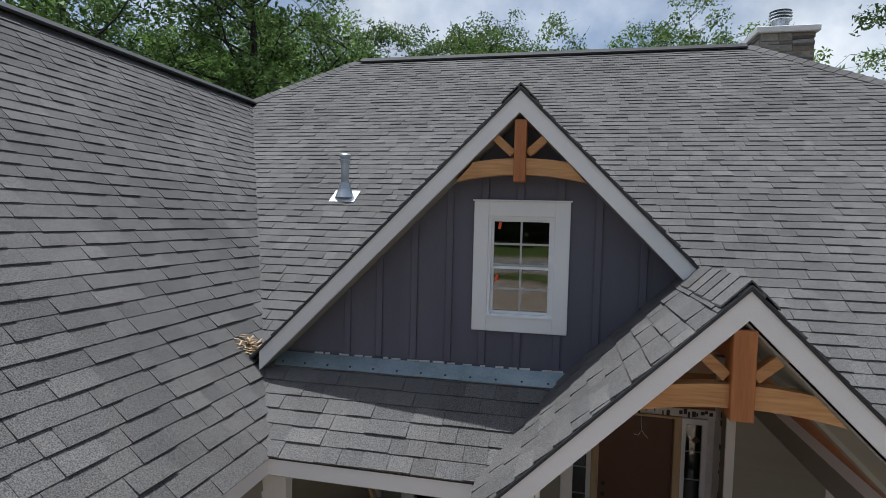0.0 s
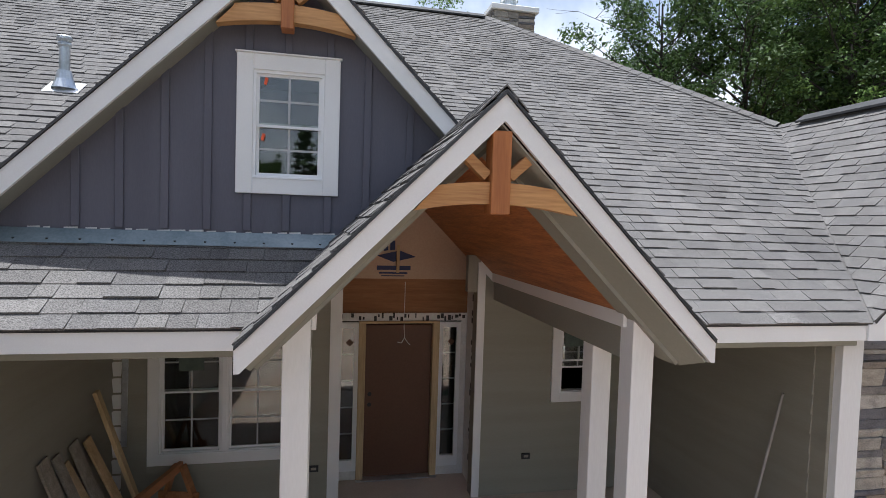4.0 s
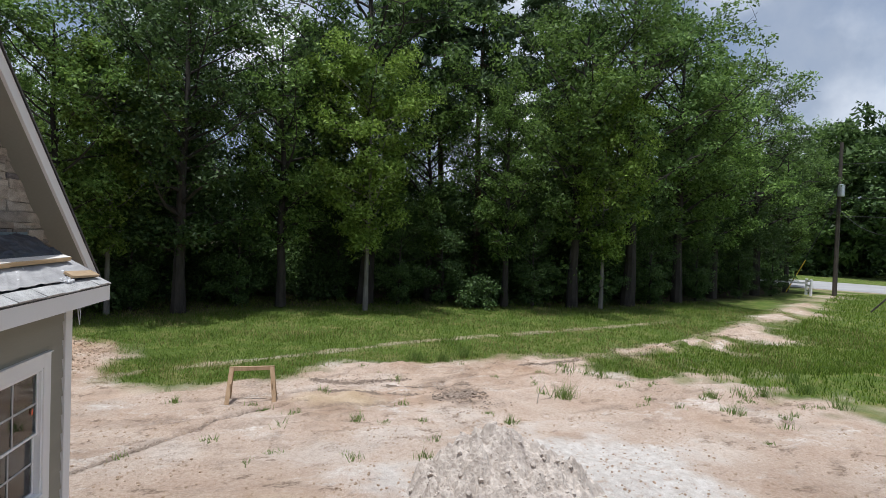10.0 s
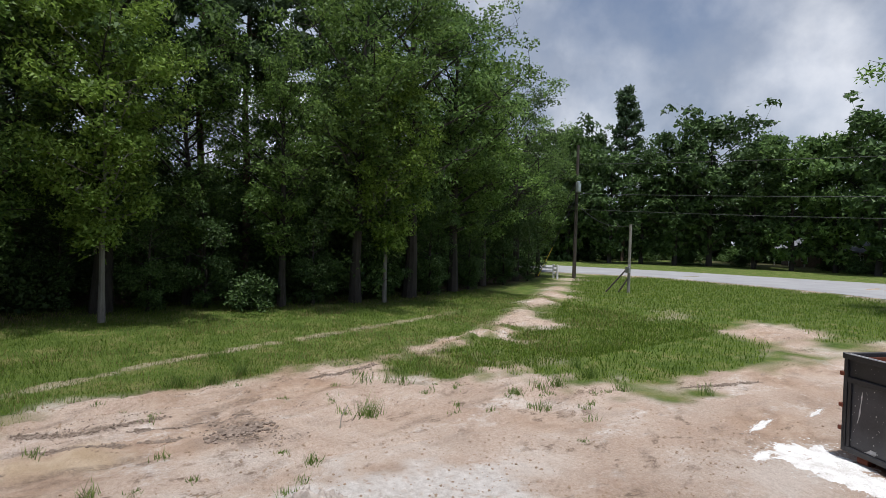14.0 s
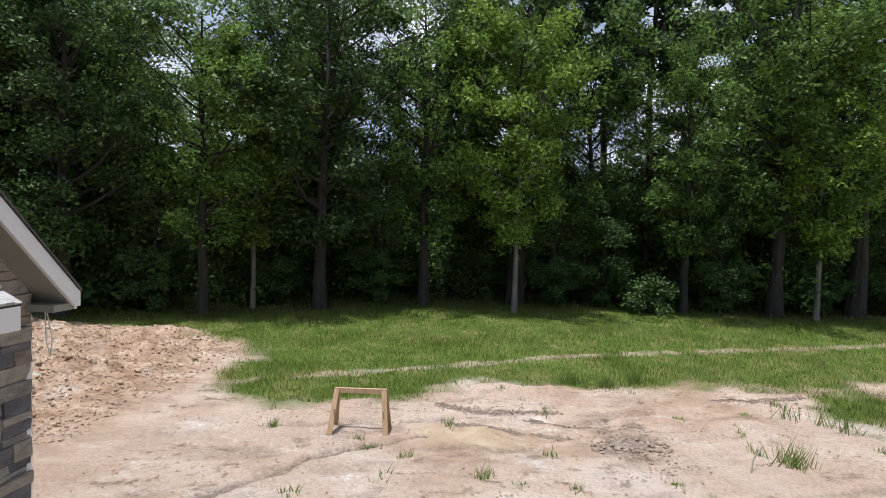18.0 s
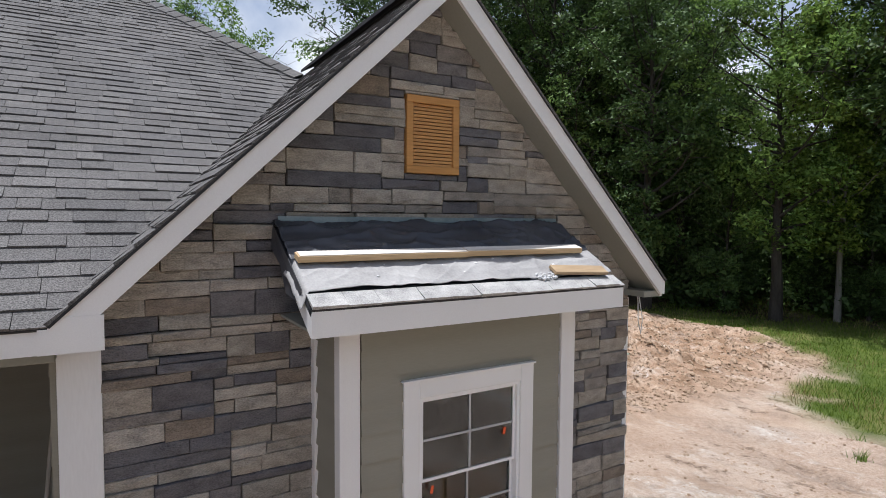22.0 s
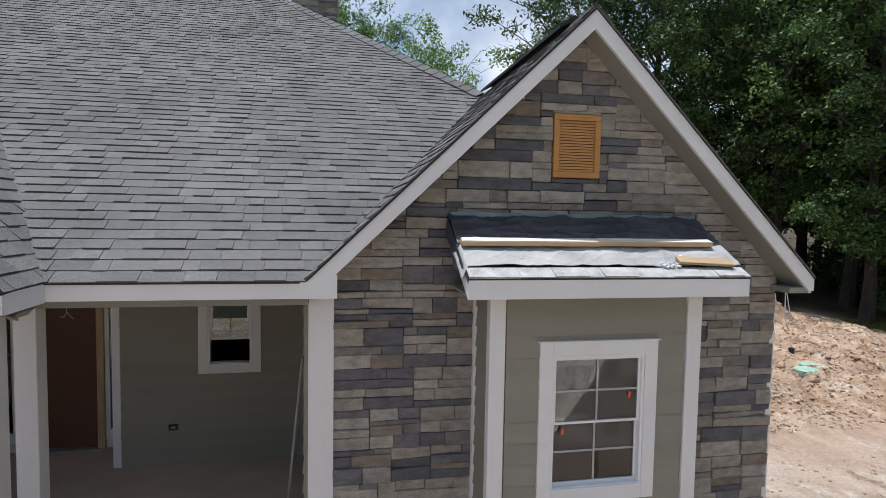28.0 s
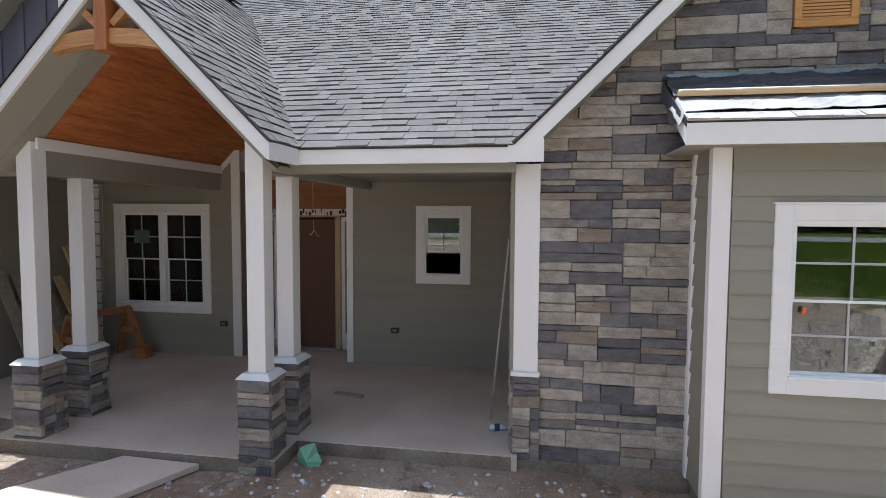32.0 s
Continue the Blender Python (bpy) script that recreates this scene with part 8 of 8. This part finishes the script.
for x in (.25, DWID - .45):
    part("skid_roller", tube([(x, .12, .08), (x + .2, .12, .08)], .09, 14), RUST, dp)
    part("skid_rail", box(x + .06, x + .14, .1, DLEN - .1, .05, DH0, .004), BLACK_STEEL, dp)
for x0, x1, y0, z0 in ((.1, .9, -.035, DH1 + .041), (1.0, 1.9, -.03, DH1 + .041), (DWID - .03, DWID + .02, .4, DH1 + .036)):
    part("worn_edge", box(x0, x1, y0, y0 + (.02 if x1 - x0 > .1 else 2.2), z0, z0 + .003), CHALK, dp, "bare scraped steel edge")
for z in (.5, .9, 1.45):
    part("gate_hinge", tube([(DWID + .02, -.04, z), (DWID + .02, -.04, z + .14)], .028, 10), BLACK_STEEL, dp)
    part("latch", box(-.07, .02, -.06, .0, z, z + .07, .006), RUST, dp)
rnd = random.Random(6)
for x, w, z0, z1 in ((1.42, .075, .28, 1.30), (1.33, .03, .95, 1.12), (.5, .16, DH0 + .1, .34), (.26, .02, .7, 1.25)):
    pts = []
    for k in range(7):
        f = k / 6
        pts.append((x + .012 * math.sin(f * 5) + .09 * f - w / 2 * (1.2 - .6 * f) + rnd.uniform(-.01, .01), -.0065, z0 + (z1 - z0) * f))
    for k in range(6, -1, -1):
        f = k / 6
        pts.append((x + .012 * math.sin(f * 5) + .09 * f + w / 2 * (1.2 - .6 * f) + rnd.uniform(-.01, .01), -.0065, z0 + (z1 - z0) * f))
    part("chalk_streak", extrude_poly(pts, (0, .002, 0)), CHALK, dp, "pale dried mortar streak")
sp = bmesh.new()
for k in range(240):
    x, z, r = rnd.uniform(.08, DWID - .08), rnd.uniform(.25, 1.7), rnd.choice((.003, .004, .005, .007, .011))
    bmesh.ops.create_circle(sp, cap_ends=True, radius=r, segments=5, matrix=Matrix.Translation((x, -.0055, z)) @ Euler((radians(90), 0, 0)).to_matrix().to_4x4())
tagged(part("mortar_spatter", sp, CHALK, dp), kind="stuff")
part("chain", tube([(.04, -.07, .62), (.05, -.08, .4), (.045, -.07, .22)], .012, 6), BLACK_STEEL, dp)

# ---- poles, wires, fence, far houses ----
px, py = 39.5, -37.2
pz = ground_z(px, py)
up = empty("utility_pole", (px, py, pz), "dark wooden utility pole with a grey transformer", "utility pole")
part("pole", tube([(0, 0, -.5), (0, 0, 5), (0, 0, 11.9)], [.17, .15, .12], 12), POLE, up)
part("transformer", tube([(-.28, .12, 7.7), (-.28, .12, 7.75), (-.28, .12, 8.6), (-.28, .12, 8.66)], [.2, .24, .24, .1], 16), GALV, up, "grey steel transformer can")
part("guy_wire", tube([(0, 0, 8.6), (2.6, 4.2, .1)], .028, 5), WIRE, up)
part("guy_wire", tube([(0, 0, 7.4), (1.7, 2.8, .1)], .028, 5), WIRE, up)
part("guy_guard", tube([(1.05, 1.75, 2.7), (1.7, 2.8, .1)], .035, 6), YELLOW, up, "yellow guy wire guard")
sx, sy = 28.7, -30.6
mp = empty("service_post", (sx, sy, ground_z(sx, sy)), "short grey service post with two dark braces", "post")
part("post", tube([(0, 0, -.3), (0, 0, 4.6)], [.11, .09], 10), POST_GREY, mp)
part("meter_box", box(-.16, .16, .08, .22, 1.35, 1.75, .01), GALV, mp)
part("brace", bar((1.0, 1.1, 0), (.05, .06, 1.7), .09, .09), POLE, mp)
part("brace", bar((.45, .5, 0), (.05, .06, .95), .09, .09), POLE, mp)


def wire(name, a, b, sag, label, r=.014):
    a, b = Vector(a), Vector(b)
    pts = [a.lerp(b, k / 14) - Vector((0, 0, sag * 4 * (k / 14) * (1 - k / 14))) for k in range(15)]
    return tagged(part(name, tube(pts, r, 5), WIRE), label, "cable", "overhead cables")


for z, dz in ((10.2, 0.2), (7.6, 0.0), (6.2, -.1)):
    wire("overhead_cable", (px, py, pz + z), (-30, -58, pz + z + dz), .9, "black overhead cable along the street", .02)
wire("overhead_cable", (px, py, pz + 6.8), (sx, sy, ground_z(sx, sy) + 4.5), .7, "black service drop to the post", .02)
fz = ground_z(39.5, -34.8)
fn = empty("white_fence", (39.6, -34.9, fz), "short white rail fence at the street corner", "fence")
for dx, dy in ((-.55, 0.3), (.45, -.25)):
    part("post", box(dx - .07, dx + .07, dy - .07, dy + .07, -.2, 1.25, .01), TRIM, fn)
for z in (.35, .75, 1.1):
    part("rail", bar((-.55, .3, z), (.45, -.25, z), .05, .14), TRIM, fn)
part("rail", bar((.45, -.25, .9), (5.5, 3.2, .9), .05, .14), TRIM, fn)


def far_house(name, loc, turn, label, width=16.0, depth=9.0):
    t = empty(name, loc, label, "house", "far houses")
    t.rotation_euler = (0, 0, turn)
    part("wall", box(-width / 2, width / 2, 0, depth, -.3, 2.9), BRICK_FAR, t)
    rf = bmesh.new()
    hull8(rf, [(-width / 2 - .6, -2.2, 2.7), (width / 2 + .6, -2.2, 2.7), (width / 2 + .6, depth + .5, 2.7), (-width / 2 - .6, depth + .5, 2.7), (-width / 2 + 3, depth / 2 - .2, 6.0), (width / 2 - 3, depth / 2 - .2, 6.0), (width / 2 - 3, depth / 2 + .2, 6.0), (-width / 2 + 3, depth / 2 + .2, 6.0)])
    part("roof", rf, ROOF_FAR, t)
    for x in (-6, -3.4, 3.2, 6):
        w = part("window", box(x - .65, x + .65, -.05, 0, .8, 2.3), TRIM, t)
        part("pane", box(x - .55, x + .55, -.07, -.0505, .9, 2.2), INK, w)
    part("door", box(-.5, .5, -.05, 0, 0, 2.1), DOOR_BROWN, t)
    for x in (-7.5, -4.5, -1.6, 1.6, 4.6, 7.6):
        part("porch_post", box(x - .08, x + .08, -2.0, -1.84, -.2, 2.7), TRIM, t)
    return t


far_house("house_across", (44.0, -100.0, ground_z(44, -100)), radians(160), "low grey brick house across the street under trees")
far_house("house_across", (18.0, -104.0, ground_z(18, -104)), radians(175), "pale low house far across the street", 13)

# ---- roof planes, laid last ----
up_main = (0, 1, PITCH)
zm = lambda x, y: z_main(y)
E0 = EAVE_Y - 0.02
roof_plane("roof_main", [[(-1.41, 4.79), (.83, 8.28), (.83, RIDGE_Y), (-3.4, RIDGE_Y), (LEFT_RIDGE, 10.06)],
                         [(.83, 8.28), (3.58, E0), (5.44, E0), (7.84, 7.62), (4.476, RIDGE_Y), (.83, RIDGE_Y)]],
           zm, (-6, E0, z_main(E0)), (1, 0, 0), up_main, "weathered grey laminated shingles on the main roof", (5.0, 4.0, 2.8), 300, 1)
roof_plane("roof_lower", [[(LEFT_X, E0), (.69, E0), (1.21, DORM_WALL), (-1.395, DORM_WALL)]], zm, (-2, E0, z_main(E0)), (1, 0, 0), up_main, "weathered grey shingles below the dormer", (0, 4, 2.7), 300, 2)
zl = lambda x, y: z_left(x)
roof_plane("roof_garage", [[(LEFT_X + .02, -3), (LEFT_X + .02, EAVE_Y), (LEFT_RIDGE, 10.06), (LEFT_RIDGE, -3)]], zl, (LEFT_X + .02, -3, z_left(LEFT_X + .02)), (0, 1, 0), (-1, 0, 1), "weathered grey laminated shingles on the garage wing", (-1.0, 3.2, 2.8), 300, 3)
roof_plane("roof_porch_left", [[(PORCH_L, PORCH_Y), (PORCH_X, PORCH_Y), (PORCH_X, DORM_WALL), (1.20, DORM_WALL), (PORCH_L, EAVE_Y)]], lambda x, y: z_porch_l(x), (PORCH_L, PORCH_Y, z_porch_l(PORCH_L)), (0, 1, 0), (1, 0, 1), "grey shingles on the porch gable", (1, 3.5, 3), 300, 4)
roof_plane("roof_porch_right", [[(PORCH_X, PORCH_Y), (PORCH_R + .01, PORCH_Y), (PORCH_R, EAVE_Y), (PORCH_X, 6.23)], [(DORM_X, DORM_Y), (PORCH_X, DORM_Y), (PORCH_X, 6.23), (DORM_X, 8.28)]], lambda x, y: z_porch_r(x), (PORCH_R + .01, PORCH_Y, z_porch_r(PORCH_R + .01)), (0, 1, 0), (-1, 0, 1), "grey shingles on the porch gable running up to the dormer ridge", (3.4, 3.5, 2.8), 300, 5)
roof_plane("roof_dormer_left", [[(-1.39, DORM_Y), (DORM_X, DORM_Y), (DORM_X, 8.28), (-1.39, 4.83)]], lambda x, y: z_dorm_l(x), (-1.39, DORM_Y, z_dorm_l(-1.39)), (0, 1, 0), (1, 0, 1), "grey shingles on the dormer", (0, 4.6, 4.6), 200, 6)
roof_plane("roof_wing_left", [[(5.48, WING_Y - .015), (WING_X, WING_Y - .015), (WING_X, 7.64), (5.44, WING_Y - .015)]], lambda x, y: z_wing_l(x), (5.44, WING_Y - .015, z_wing_l(5.44)), (0, 1, 0), (1, 0, WING_S), "weathered grey shingles on the stone wing", (6.2, 4.0, 3.2), 300, 7)
